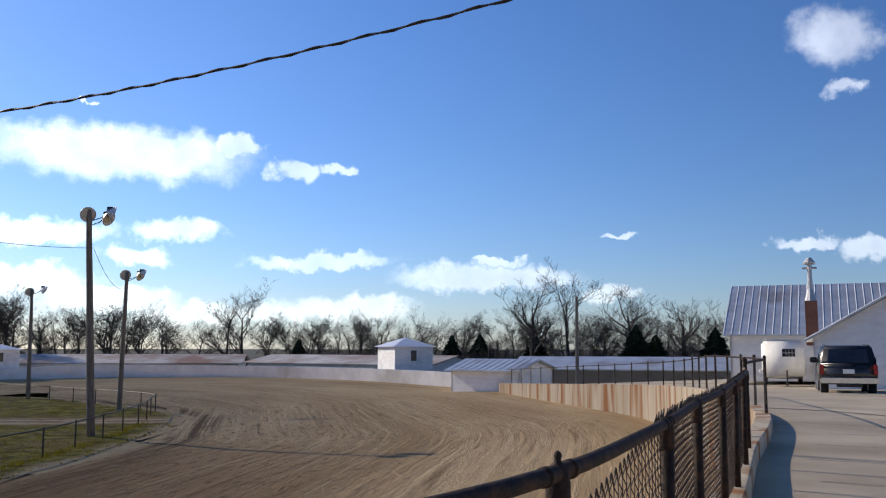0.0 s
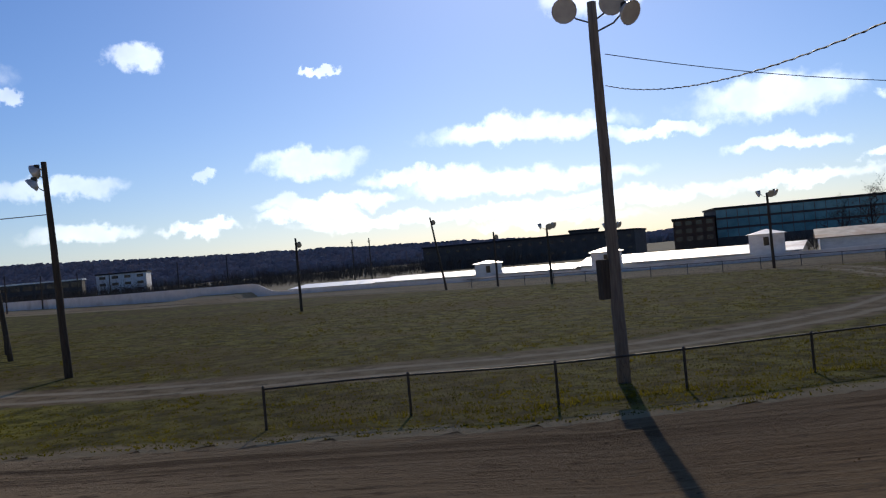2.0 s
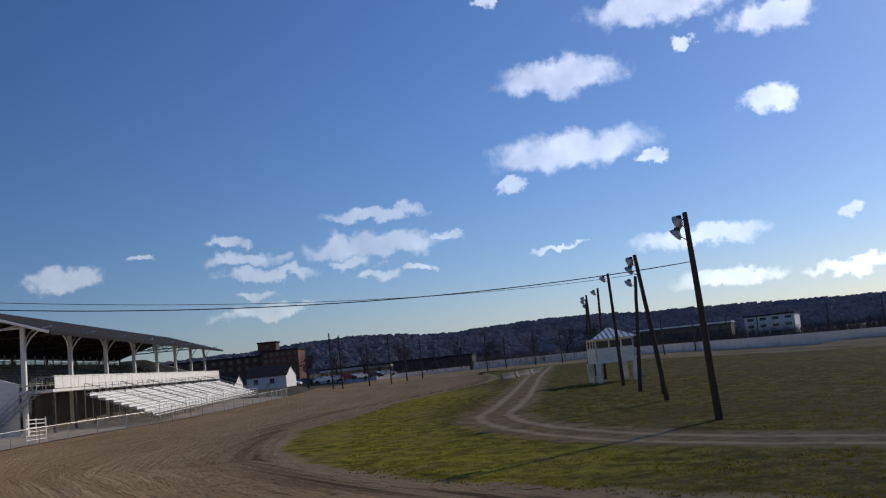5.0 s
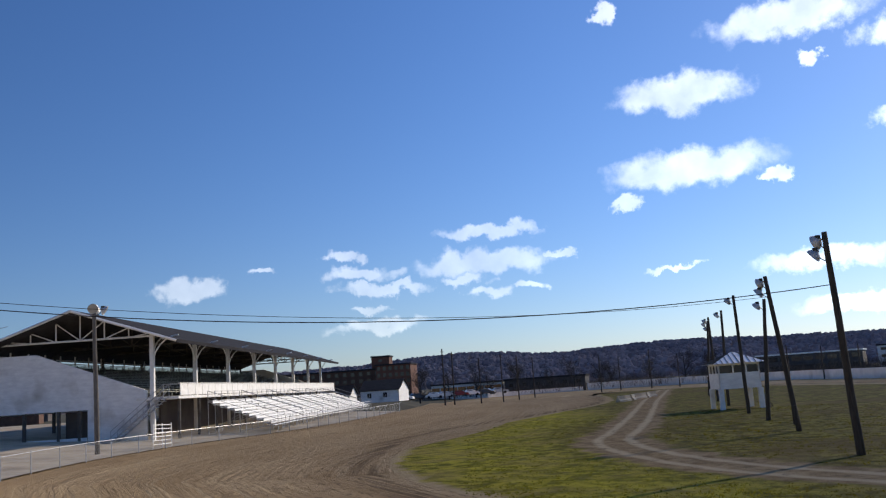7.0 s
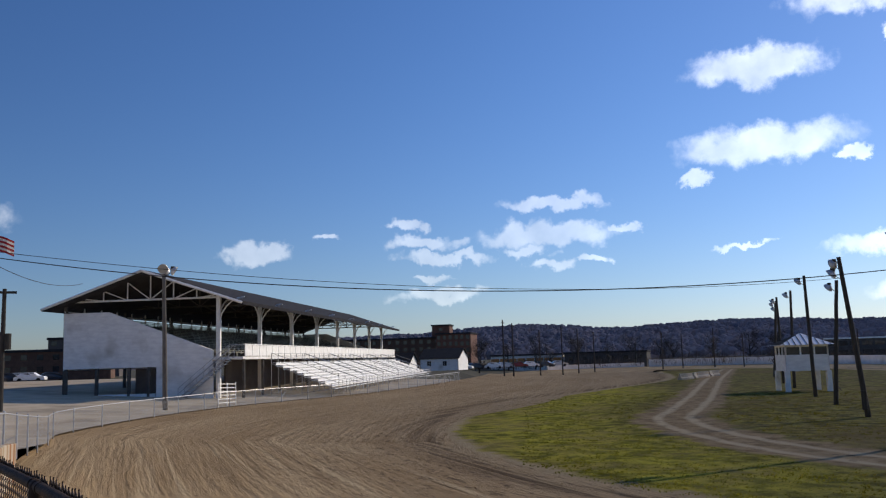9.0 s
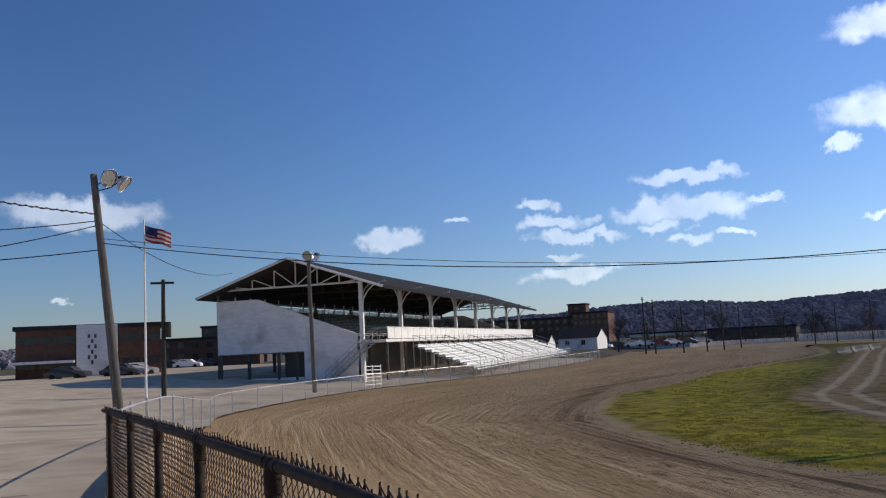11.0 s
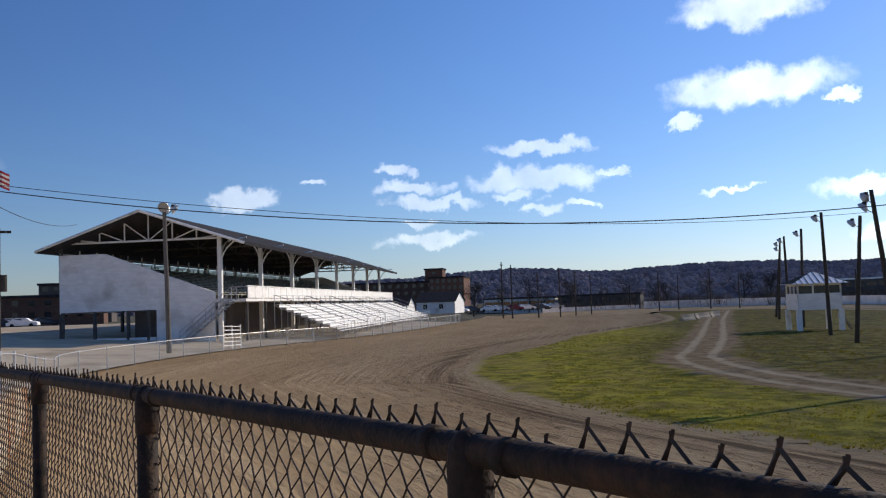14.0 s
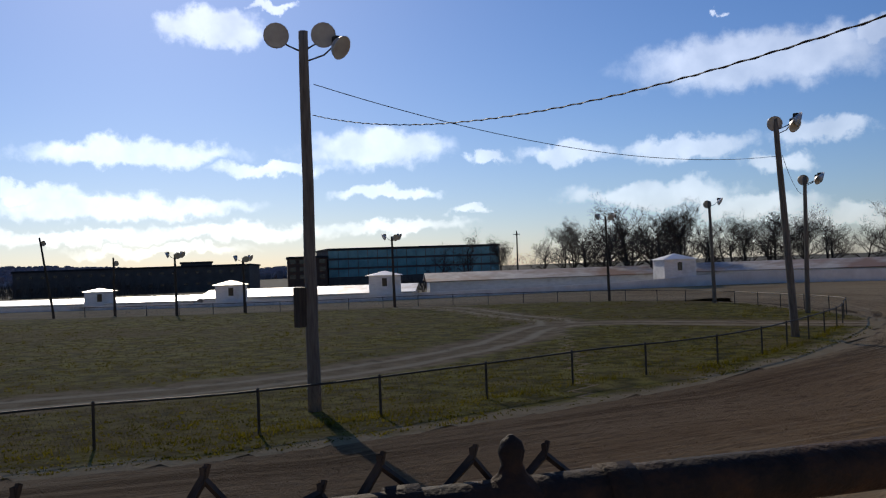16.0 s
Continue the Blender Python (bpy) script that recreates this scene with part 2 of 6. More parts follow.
def dirt_track():
    """Packed clay with grooves and tyre marks that run along the track (UV: metres along, metres in from the wall)."""
    mat = bpy.data.materials.new("track_clay")
    mat.use_nodes = True
    N, K = mat.node_tree.nodes, mat.node_tree.links
    b = N["Principled BSDF"]
    b.inputs["Roughness"].default_value, b.inputs["Specular IOR Level"].default_value = 0.95, 0.03
    b.inputs["Diffuse Roughness"].default_value = 1.0
    uv = N.new("ShaderNodeUVMap")
    uv.uv_map = "UVMap"

    def streaks(sx, sy, detail=4.0, rough=0.6):
        mp = N.new("ShaderNodeMapping")
        mp.inputs["Scale"].default_value = (sx, sy, 1)
        K.new(uv.outputs[0], mp.inputs["Vector"])
        no = N.new("ShaderNodeTexNoise")
        no.inputs["Scale"].default_value, no.inputs["Detail"].default_value, no.inputs["Roughness"].default_value = 1.0, detail, rough
        K.new(mp.outputs[0], no.inputs["Vector"])
        return no.outputs["Fac"]

    def remap(sock, a, z, lo=0.0, hi=1.0):
        r = N.new("ShaderNodeMapRange")
        r.inputs["From Min"].default_value, r.inputs["From Max"].default_value = a, z
        r.inputs["To Min"].default_value, r.inputs["To Max"].default_value = lo, hi
        K.new(sock, r.inputs["Value"])
        return r.outputs[0]

    def mix(fac, a, colour):
        m = N.new("ShaderNodeMix")
        m.data_type = "RGBA"
        K.new(fac, m.inputs["Factor"])
        if isinstance(a, tuple):
            m.inputs["A"].default_value = (*a, 1)
        else:
            K.new(a, m.inputs["A"])
        m.inputs["B"].default_value = (*colour, 1)
        return m.outputs["Result"]

    base = mix(remap(streaks(0.05, 0.22), 0.35, 0.65), (0.40, 0.275, 0.145), (0.56, 0.41, 0.235))
    base = mix(remap(streaks(0.035, 1.5, 3.0), 0.58, 0.66, 0, 0.85), base, (0.60, 0.45, 0.265))
    base = mix(remap(streaks(0.018, 4.5, 2.0), 0.60, 0.66, 0, 0.8), base, (0.62, 0.47, 0.28))
    base = mix(remap(streaks(0.12, 2.4, 3.0), 0.58, 0.68, 0, 0.6), base, (0.20, 0.13, 0.068))
    clods = remap(streaks(0.9, 3.0, 6.0, 0.75), 0.56, 0.63, 0, 0.85)
    side = N.new("ShaderNodeSeparateXYZ")
    K.new(uv.outputs[0], side.inputs[0])
    rough_zone = remap(side.outputs["Y"], 5.0, 13.0, 0.12, 1.0)
    cl = N.new("ShaderNodeMath")
    cl.operation = "MULTIPLY"
    K.new(clods, cl.inputs[0])
    K.new(rough_zone, cl.inputs[1])
    base = mix(cl.outputs[0], base, (0.14, 0.10, 0.07))
    moist = N.new("ShaderNodeMath")
    moist.operation = "MULTIPLY"
    K.new(remap(side.outputs["Y"], 12.0, 17.0, 0, 0.18), moist.inputs[0])
    K.new(remap(streaks(0.03, 0.35), 0.35, 0.6), moist.inputs[1])
    base = mix(moist.outputs[0], base, (0.145, 0.112, 0.082))
    # pale crumbled rim beside the grass, then dark wheel furrows
    rim = N.new("ShaderNodeAttribute")
    rim.attribute_name = "inside"

    def times(a, b):
        m = N.new("ShaderNodeMath")
        m.operation = "MULTIPLY"
        K.new(a, m.inputs[0])
        K.new(b, m.inputs[1])
        return m.outputs[0]

    wobble = N.new("ShaderNodeMath")
    wobble.operation = "MULTIPLY_ADD"
    wobble.inputs[1].default_value, wobble.inputs[2].default_value = 1.6, -0.8
    K.new(streaks(0.12, 0.4, 4.0), wobble.inputs[0])
    rim_d = N.new("ShaderNodeMath")
    K.new(rim.outputs["Fac"], rim_d.inputs[0])
    K.new(wobble.outputs[0], rim_d.inputs[1])
    base = mix(times(remap(rim_d.outputs[0], 1.4, 0.3, 0, 0.75), remap(streaks(0.5, 1.2, 6.0), 0.3, 0.6)), base, (0.47, 0.36, 0.215))
    furrow = times(remap(rim_d.outputs[0], 0.7, 1.1), remap(rim_d.outputs[0], 3.2, 1.7))
    base = mix(times(furrow, remap(streaks(0.03, 2.4, 5.0, 0.65), 0.44, 0.56, 0, 0.9)), base, (0.070, 0.046, 0.028))
    lumps = times(remap(rim_d.outputs[0], 12.0, 3.0, 0.15, 1.0), remap(streaks(0.8, 2.8, 7.0, 0.72), 0.55, 0.61, 0, 0.85))
    base = mix(times(lumps, remap(side.outputs["X"], 222.0, 245.0, 1.0, 0.35)), base, (0.095, 0.064, 0.040))
    base = mix(remap(side.outputs["X"], 170.0, 140.0, 0, 0.40), base, (0.30, 0.205, 0.115))
    # shade of backlit clods painted as darker clay along the inside of the near turn, then a dark wheel groove and a
    # pale shoulder
    backlit = N.new("ShaderNodeMath")
    backlit.operation = "MULTIPLY"
    K.new(remap(side.outputs["X"], BACKLIT_FROM, BACKLIT_FROM + 16.0), backlit.inputs[0])
    K.new(remap(side.outputs["Y"], 8.0, 14.0, 0, 0.62), backlit.inputs[1])
    backlit_shade = N.new("ShaderNodeMath")
    backlit_shade.operation = "MULTIPLY"
    K.new(backlit.outputs[0], backlit_shade.inputs[0])
    K.new(remap(side.outputs["X"], BACKLIT_TO, BACKLIT_TO - 14.0), backlit_shade.inputs[1])
    base = mix(backlit_shade.outputs[0], base, (0.165, 0.088, 0.040))
    base = mix(remap(streaks(0.35, 2.2, 6.0, 0.7), 0.60, 0.68, 0, 0.55), base, (0.30, 0.215, 0.13))
    base = mix(remap(streaks(0.6, 2.6, 6.0, 0.75), 0.62, 0.70, 0, 0.65), base, (0.05, 0.032, 0.02))
    K.new(base, b.inputs["Base Color"])
    bp = N.new("ShaderNodeBump")
    bp.inputs["Strength"].default_value, bp.inputs["Distance"].default_value = 1.0, 0.16
    hsum = N.new("ShaderNodeMath")
    K.new(streaks(0.1, 2.4, 5.0), hsum.inputs[0])
    K.new(streaks(1.5, 3.5, 6.0, 0.75), hsum.inputs[1])
    K.new(hsum.outputs[0], bp.inputs["Height"])
    K.new(bp.outputs[0], b.inputs["Normal"])
    return mat


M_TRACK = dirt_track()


def infield_ground():
    """Winter grass that turns fresh on the bank, worn through to dirt along the roads and the rim (fields: metres from road, fork and edge)."""
    mat = bpy.data.materials.new("infield_ground")
    mat.use_nodes = True
    N, K = mat.node_tree.nodes, mat.node_tree.links
    b = N["Principled BSDF"]
    b.inputs["Roughness"].default_value, b.inputs["Specular IOR Level"].default_value, b.inputs["Diffuse Roughness"].default_value = 0.95, 0.03, 1.0
    co = N.new("ShaderNodeTexCoord")

    def noise_at(scale, detail=6.0, rough=0.6):
        n = N.new("ShaderNodeTexNoise")
        n.inputs["Scale"].default_value, n.inputs["Detail"].default_value, n.inputs["Roughness"].default_value = scale, detail, rough
        K.new(co.outputs["Object"], n.inputs["Vector"])
        return n.outputs["Fac"]

    def calc(op, a, c=None, d=None):
        m = N.new("ShaderNodeMath")
        m.operation = op
        for socket, v in zip(m.inputs, (a, c, d)):
            if v is None:
                continue
            if isinstance(v, (int, float)):
                socket.default_value = v
            else:
                K.new(v, socket)
        return m.outputs[0]

    def remap(v, a, z, lo=0.0, hi=1.0):
        r = N.new("ShaderNodeMapRange")
        r.inputs["From Min"].default_value, r.inputs["From Max"].default_value = a, z
        r.inputs["To Min"].default_value, r.inputs["To Max"].default_value = lo, hi
        K.new(v, r.inputs["Value"])
        return r.outputs[0]

    def mix(fac, a, c):
        m = N.new("ShaderNodeMix")
        m.data_type = "RGBA"
        K.new(fac, m.inputs["Factor"])
        for key, v in (("A", a), ("B", c)):
            if isinstance(v, tuple):
                m.inputs[key].default_value = (*v, 1)
            else:
                K.new(v, m.inputs[key])
        return m.outputs["Result"]

    def field(name):
        a = N.new("ShaderNodeAttribute")
        a.attribute_name = name
        return a.outputs["Fac"]

    fine, blotch, broad, wide = noise_at(1.1, 12.0, 0.66), noise_at(0.22, 8.0), noise_at(0.05, 5.0), noise_at(0.4, 6.0)
    winter = mix(remap(fine, 0.42, 0.60), (0.058, 0.052, 0.009), (0.25, 0.208, 0.042))
    winter = mix(remap(blotch, 0.50, 0.68, 0, 0.75), winter, (0.215, 0.150, 0.055))
    winter = mix(remap(broad, 0.50, 0.64, 0, 0.65), winter, (0.135, 0.088, 0.034))
    fresh = mix(remap(fine, 0.40, 0.60), (0.140, 0.132, 0.012), (0.43, 0.37, 0.034))
    fresh = mix(remap(blotch, 0.46, 0.66, 0, 0.7), fresh, (0.27, 0.20, 0.07))
    soft = calc("ADD", field("lush"), calc("MULTIPLY_ADD", blotch, 12.0, -6.0))
    grass = mix(remap(soft, -3.0, 3.0), winter, fresh)
    # worn dirt
    dirt = mix(remap(fine, 0.34, 0.66), (0.175, 0.110, 0.052), (0.40, 0.285, 0.155))
    way = calc("MINIMUM", calc("ABSOLUTE", field("road")), calc("ABSOLUTE", field("fork")))
    ragged = calc("ADD", way, calc("MULTIPLY_ADD", wide, 3.6, -1.8))
    ragged = calc("ADD", ragged, calc("MULTIPLY_ADD", fine, 1.2, -0.6))
    # ruts worn pale, and lifted further for a sheen painted into the colour
    rut = calc("ABSOLUTE", calc("ADD", calc("ABSOLUTE", calc("ADD", way, calc("MULTIPLY_ADD", wide, 0.8, -0.4))), -0.95))
    dirt = mix(remap(rut, 0.42, 0.16, 0, 0.8), dirt, (0.54, 0.42, 0.262))
    dirt = mix(remap(noise_at(0.8, 8.0, 0.7), 0.56, 0.66, 0, 0.7), dirt, (0.085, 0.058, 0.034))
    ground = mix(remap(ragged, 2.5, 1.9), grass, dirt)
    rim = calc("ADD", field("edge"), calc("MULTIPLY_ADD", wide, 2.4, -1.2))
    rim = calc("ADD", rim, calc("MULTIPLY_ADD", fine, 1.4, -0.7))
    ground = mix(remap(rim, 0.75, 0.15), ground, mix(fine, (0.30, 0.215, 0.115), (0.50, 0.385, 0.225)))
    K.new(ground, b.inputs["Base Color"])
    bump = N.new("ShaderNodeBump")
    bump.inputs["Strength"].default_value, bump.inputs["Distance"].default_value = 0.9, 0.11
    K.new(calc("ADD", noise_at(3.0, 5.0, 0.7), calc("MULTIPLY", wide, 1.5)), bump.inputs["Height"])
    K.new(bump.outputs[0], b.inputs["Normal"])
    return mat


M_INFIELD = infield_ground()


def blades(name, low, high):
    """Grass blades: light shines through them."""
    mat = bpy.data.materials.new(name)
    mat.use_nodes = True
    N, K = mat.node_tree.nodes, mat.node_tree.links
    N.remove(N["Principled BSDF"])
    co = N.new("ShaderNodeTexCoord")
    no = N.new("ShaderNodeTexNoise")
    no.inputs["Scale"].default_value, no.inputs["Detail"].default_value = 0.6, 6.0
    K.new(co.outputs["Object"], no.inputs["Vector"])
    ramp = N.new("ShaderNodeValToRGB")
    ramp.color_ramp.elements[0].position, ramp.color_ramp.elements[1].position = 0.35, 0.65
    ramp.color_ramp.elements[0].color, ramp.color_ramp.elements[1].color = (*low, 1), (*high, 1)
    K.new(no.outputs["Fac"], ramp.inputs["Fac"])
    d, t, m = N.new("ShaderNodeBsdfDiffuse"), N.new("ShaderNodeBsdfTranslucent"), N.new("ShaderNodeMixShader")
    K.new(ramp.outputs["Color"], d.inputs["Color"])
    K.new(ramp.outputs["Color"], t.inputs["Color"])
    K.new(d.outputs[0], m.inputs[1])
    K.new(t.outputs[0], m.inputs[2])
    K.new(m.outputs[0], N["Material Output"].inputs["Surface"])
    return mat


M_BLADE = blades("winter_blades", (0.08, 0.072, 0.005), (0.13, 0.112, 0.011))
M_GREENBLADE = blades("green_blades", (0.105, 0.104, 0.010), (0.185, 0.168, 0.019))
M_ROAD = material("dirt_road", [(0.16, 0.098, 0.044), (0.29, 0.187, 0.088), (0.42, 0.29, 0.148)], 0.7, 0.95, bump=0.7, bump_scale=2.5, detail=11, relief=0.06, spec=0.03)
M_FIELD = material("far_field", [(0.04, 0.036, 0.018), (0.075, 0.064, 0.032)], 0.05, 0.95, bump=0.3, bump_scale=1.0)
M_CONCRETE = material("terrace_concrete", [(0.38, 0.315, 0.23), (0.50, 0.42, 0.315)], 0.6, 0.85, bump=0.3, bump_scale=30,
                      second=((0.25, 0.205, 0.15), 0.25, 0.5, 0.75), detail=9, spec=0.12)
M_JOINT = material("joint_tar", [(0.025, 0.023, 0.02), (0.05, 0.045, 0.04)], 3.0, 0.8)
M_RETAIN = material("stained_concrete", [(0.40, 0.33, 0.22), (0.58, 0.50, 0.38)], 1.0, 0.9, bump=0.3, bump_scale=20, stretch=(2.2, 2.2, 0.18),
                    second=((0.30, 0.12, 0.035), 0.75, 0.48, 0.64))
M_WHITEWALL = material("whitewashed_wall", [(0.62, 0.62, 0.62), (0.78, 0.78, 0.78)], 0.6, 0.8, bump=0.15, bump_scale=9, second=((0.45, 0.43, 0.40), 0.2, 0.55, 0.75))
M_SIDING = material("white_siding", [(0.64, 0.64, 0.65), (0.80, 0.80, 0.80)], 1.2, 0.7, bump=0.1, bump_scale=14, stretch=(1, 1, 3), second=((0.42, 0.40, 0.37), 0.35, 0.58, 0.78))
M_TIN = material("tin_roof", [(0.42, 0.43, 0.44), (0.62, 0.63, 0.64)], 0.9, 0.42, 0.75, bump=0.1, bump_scale=8, second=((0.30, 0.24, 0.20), 0.3, 0.55, 0.75))
M_OLDROOF = material("weathered_tin_roof", [(0.20, 0.19, 0.185), (0.38, 0.37, 0.36)], 0.5, 0.6, 0.25, bump=0.2, bump_scale=6, second=((0.17, 0.10, 0.07), 0.22, 0.46, 0.66))
M_TINLIGHT = material("pale_tin_roof", [(0.60, 0.61, 0.62), (0.72, 0.72, 0.72)], 0.9, 0.38, 0.55, bump=0.1, bump_scale=8)
M_DARKROOF = material("dark_roof", [(0.035, 0.033, 0.036), (0.06, 0.057, 0.06)], 1.5, 0.9, spec=0.08)
M_POLE = material("weathered_pole", [(0.11, 0.10, 0.09), (0.23, 0.21, 0.185)], 3.0, 0.9, bump=0.4, bump_scale=10, stretch=(6, 6, 0.5))
M_DARKPOLE = material("creosote_pole", [(0.035, 0.03, 0.026), (0.085, 0.075, 0.065)], 3.0, 0.9, bump=0.4, bump_scale=10, stretch=(6, 6, 0.5))
M_GALV = material("galvanised_steel", [(0.33, 0.33, 0.34), (0.50, 0.50, 0.51)], 8.0, 0.5, 0.6)
M_RUST = material("rusty_steel", [(0.010, 0.008, 0.007), (0.026, 0.017, 0.013), (0.06, 0.03, 0.017)], 18.0, 0.75, 0.1, spec=0.22, bump=0.25, bump_scale=120)
M_WIRE = material("old_wire", [(0.028, 0.022, 0.020), (0.085, 0.062, 0.05)], 40.0, 0.6, 0.5)
M_FARWIRE = material("grey_wire", [(0.16, 0.16, 0.16), (0.25, 0.25, 0.25)], 4.0, 0.6, 0.5)
M_INWIRE = material("dark_wire", [(0.03, 0.03, 0.028), (0.06, 0.06, 0.055)], 4.0, 0.6, 0.4)
M_CABLE = material("black_cable", [(0.015, 0.015, 0.016), (0.03, 0.03, 0.03)], 20.0, 0.6)
M_LAMP = material("lamp_reflector", [(0.46, 0.46, 0.47), (0.62, 0.62, 0.62)], 3.0, 0.45, 0.3)
M_LAMPFACE = material("lamp_glass", [(0.32, 0.32, 0.31), (0.42, 0.42, 0.40)], 3.0, 0.2)
M_BARK = material("bare_bark", [(0.035, 0.030, 0.027), (0.085, 0.075, 0.066)], 3.0, 0.95)
M_TWIG = material("bare_twigs", [(0.05, 0.042, 0.038), (0.10, 0.084, 0.074)], 2.0, 0.95, vary=0.2)
M_EVERGREEN = material("evergreen", [(0.010, 0.018, 0.010), (0.028, 0.042, 0.022)], 2.0, 0.95)
# distance haze put into both hill colours: paler and bluer than bare woods
M_HAZE_HILL = material("wooded_hill", [(0.085, 0.088, 0.115), (0.14, 0.135, 0.16), (0.19, 0.17, 0.175)], 0.05, 1.0, detail=9, spec=0.0)
M_HAZE_TREES = material("hazy_hill_trees", [(0.165, 0.16, 0.20), (0.31, 0.278, 0.30)], 0.03, 1.0, spec=0.0)
M_BRICK = material("brown_brick", [(0.12, 0.065, 0.045), (0.20, 0.11, 0.075)], 1.2, 0.9, bump=0.2, bump_scale=30)
M_REDBRICK = material("red_brick", [(0.20, 0.085, 0.055), (0.30, 0.14, 0.095)], 1.2, 0.9, bump=0.2, bump_scale=30)
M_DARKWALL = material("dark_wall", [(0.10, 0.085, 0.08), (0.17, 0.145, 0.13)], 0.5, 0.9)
M_TEAL = material("teal_glass", [(0.08, 0.24, 0.27), (0.14, 0.37, 0.40)], 0.3, 0.12, spec=0.6)
M_GLASS = material("dark_glass", [(0.012, 0.014, 0.018), (0.03, 0.035, 0.04)], 1.0, 0.1, spec=0.6)
M_BLACK = material("black_paint", [(0.010, 0.010, 0.012), (0.018, 0.018, 0.02)], 1.0, 0.25, spec=0.5)
M_TYRE = material("tyre_rubber", [(0.015, 0.015, 0.015), (0.03, 0.03, 0.03)], 8.0, 0.9)
M_CHROME = material("chrome", [(0.55, 0.55, 0.56), (0.7, 0.7, 0.7)], 4.0, 0.2, 1.0)
M_RED = material("red_lens", [(0.30, 0.02, 0.015), (0.38, 0.03, 0.02)], 4.0, 0.3)
M_ALU = material("aluminium_plank", [(0.70, 0.70, 0.70), (0.84, 0.84, 0.83)], 3.0, 0.5, 0.08, stretch=(0.3, 4, 4))
M_SEAT = material("dark_seat_boards", [(0.28, 0.285, 0.25), (0.42, 0.42, 0.37)], 3.0, 0.7)
# dark wood colour that also paints in the shade under the grandstand
M_SHADE = material("dark_and_shaded_timber", [(0.08, 0.072, 0.064), (0.15, 0.135, 0.12)], 2.0, 0.9)
M_OFFWHITE = material("white_paint", [(0.66, 0.65, 0.63), (0.80, 0.79, 0.77)], 3.0, 0.6, second=((0.45, 0.40, 0.35), 1.0, 0.6, 0.8))
M_CARS = [material("car_paint_" + n, [c, tuple(v * 1.15 for v in c)], 2.0, 0.25, spec=0.5) for n, c in
          (("silver", (0.42, 0.43, 0.45)), ("white", (0.72, 0.72, 0.72)), ("dark", (0.03, 0.032, 0.04)), ("maroon", (0.16, 0.02, 0.025)))]
M_ORANGE = material("orange_sign", [(0.55, 0.22, 0.06), (0.62, 0.28, 0.08)], 1.0, 0.6)
M_FLAGRED, M_FLAGWHITE, M_FLAGBLUE = (material(n, [c, tuple(v * 1.2 for v in c)], 4.0, 0.9) for n, c in
                                      (("flag_red", (0.35, 0.03, 0.04)), ("flag_white", (0.62, 0.6, 0.58)), ("flag_blue", (0.03, 0.04, 0.14))))

# ---------------------------------------------------------------- mesh helpers


def part(name, bm, mat, parent=None, label="", smooth=False):
    me = bpy.data.meshes.new(name)
    bm.to_mesh(me)
    bm.free()
    me.materials.append(mat)
    if smooth:
        for p in me.polygons:
            p.use_smooth = True
    ob = new(name, me)
    if parent is not None:
        ob.parent = parent
    if label:
        ob["label"] = label
    return ob


def thing(name, m=None, label="", category="", group="", kind=""):
    ob = new(name)
    ob.empty_display_size = 0.2
    if m is not None:
        ob.matrix_world = m
    return tagged(ob, label, category, group, kind)


def box(bm, x0, y0, z0, x1, y1, z1, bevel=0.0):
    r = bmesh.ops.create_cube(bm, size=1.0)
    vs = r["verts"]
    for v in vs:
        v.co = Vector((x0 + (v.co.x + 0.5) * (x1 - x0), y0 + (v.co.y + 0.5) * (y1 - y0), z0 + (v.co.z + 0.5) * (z1 - z0)))
    if bevel:
        es = list({e for v in vs for e in v.link_edges})
        bmesh.ops.bevel(bm, geom=es, offset=bevel, segments=2, affect="EDGES")
    return vs


def tube(bm, points, radii, sides=8, cap=True):
    """A round bar through points, with a radius for each (or one for all)."""
    pts = [Vector(p) for p in points]
    if not isinstance(radii, (list, tuple)):
        radii = [radii] * len(pts)
    rings = []
    for i, p in enumerate(pts):
        d = (pts[min(i + 1, len(pts) - 1)] - pts[max(i - 1, 0)]).normalized()
        a = d.orthogonal().normalized() if abs(d.z) > 0.99 else d.cross(Vector((0, 0, 1))).normalized()
        c = d.cross(a)
        rings.append([bm.verts.new(p + (a * math.cos(2 * math.pi * k / sides) + c * math.sin(2 * math.pi * k / sides)) * radii[i]) for k in range(sides)])
    for r0, r1 in zip(rings, rings[1:]):
        for k in range(sides):
            bm.faces.new((r0[k], r0[(k + 1) % sides], r1[(k + 1) % sides], r1[k]))
    if cap and sides > 2:
        bm.faces.new(rings[0][::-1])
        bm.faces.new(rings[-1])


def prism(bm, outline, y0, y1):
    """A solid whose outline lies in xz and runs from y0 to y1."""
    a = [bm.verts.new((x, y0, z)) for x, z in outline]
    b = [bm.verts.new((x, y1, z)) for x, z in outline]
    n = len(outline)
    for i in range(n):
        bm.faces.new((a[i], b[i], b[(i + 1) % n], a[(i + 1) % n]))
    bm.faces.new(a[::-1])
    bm.faces.new(b)
    bmesh.ops.recalc_face_normals(bm, faces=bm.faces)


def mesh_from(name, verts, faces, mat, parent=None, label=""):
    me = bpy.data.meshes.new(name)
    me.from_pydata([tuple(v) for v in verts], [], faces)
    me.materials.append(mat)
    ob = new(name, me)
    if parent is not None:
        ob.parent = parent
    if label:
        ob["label"] = label
    return ob


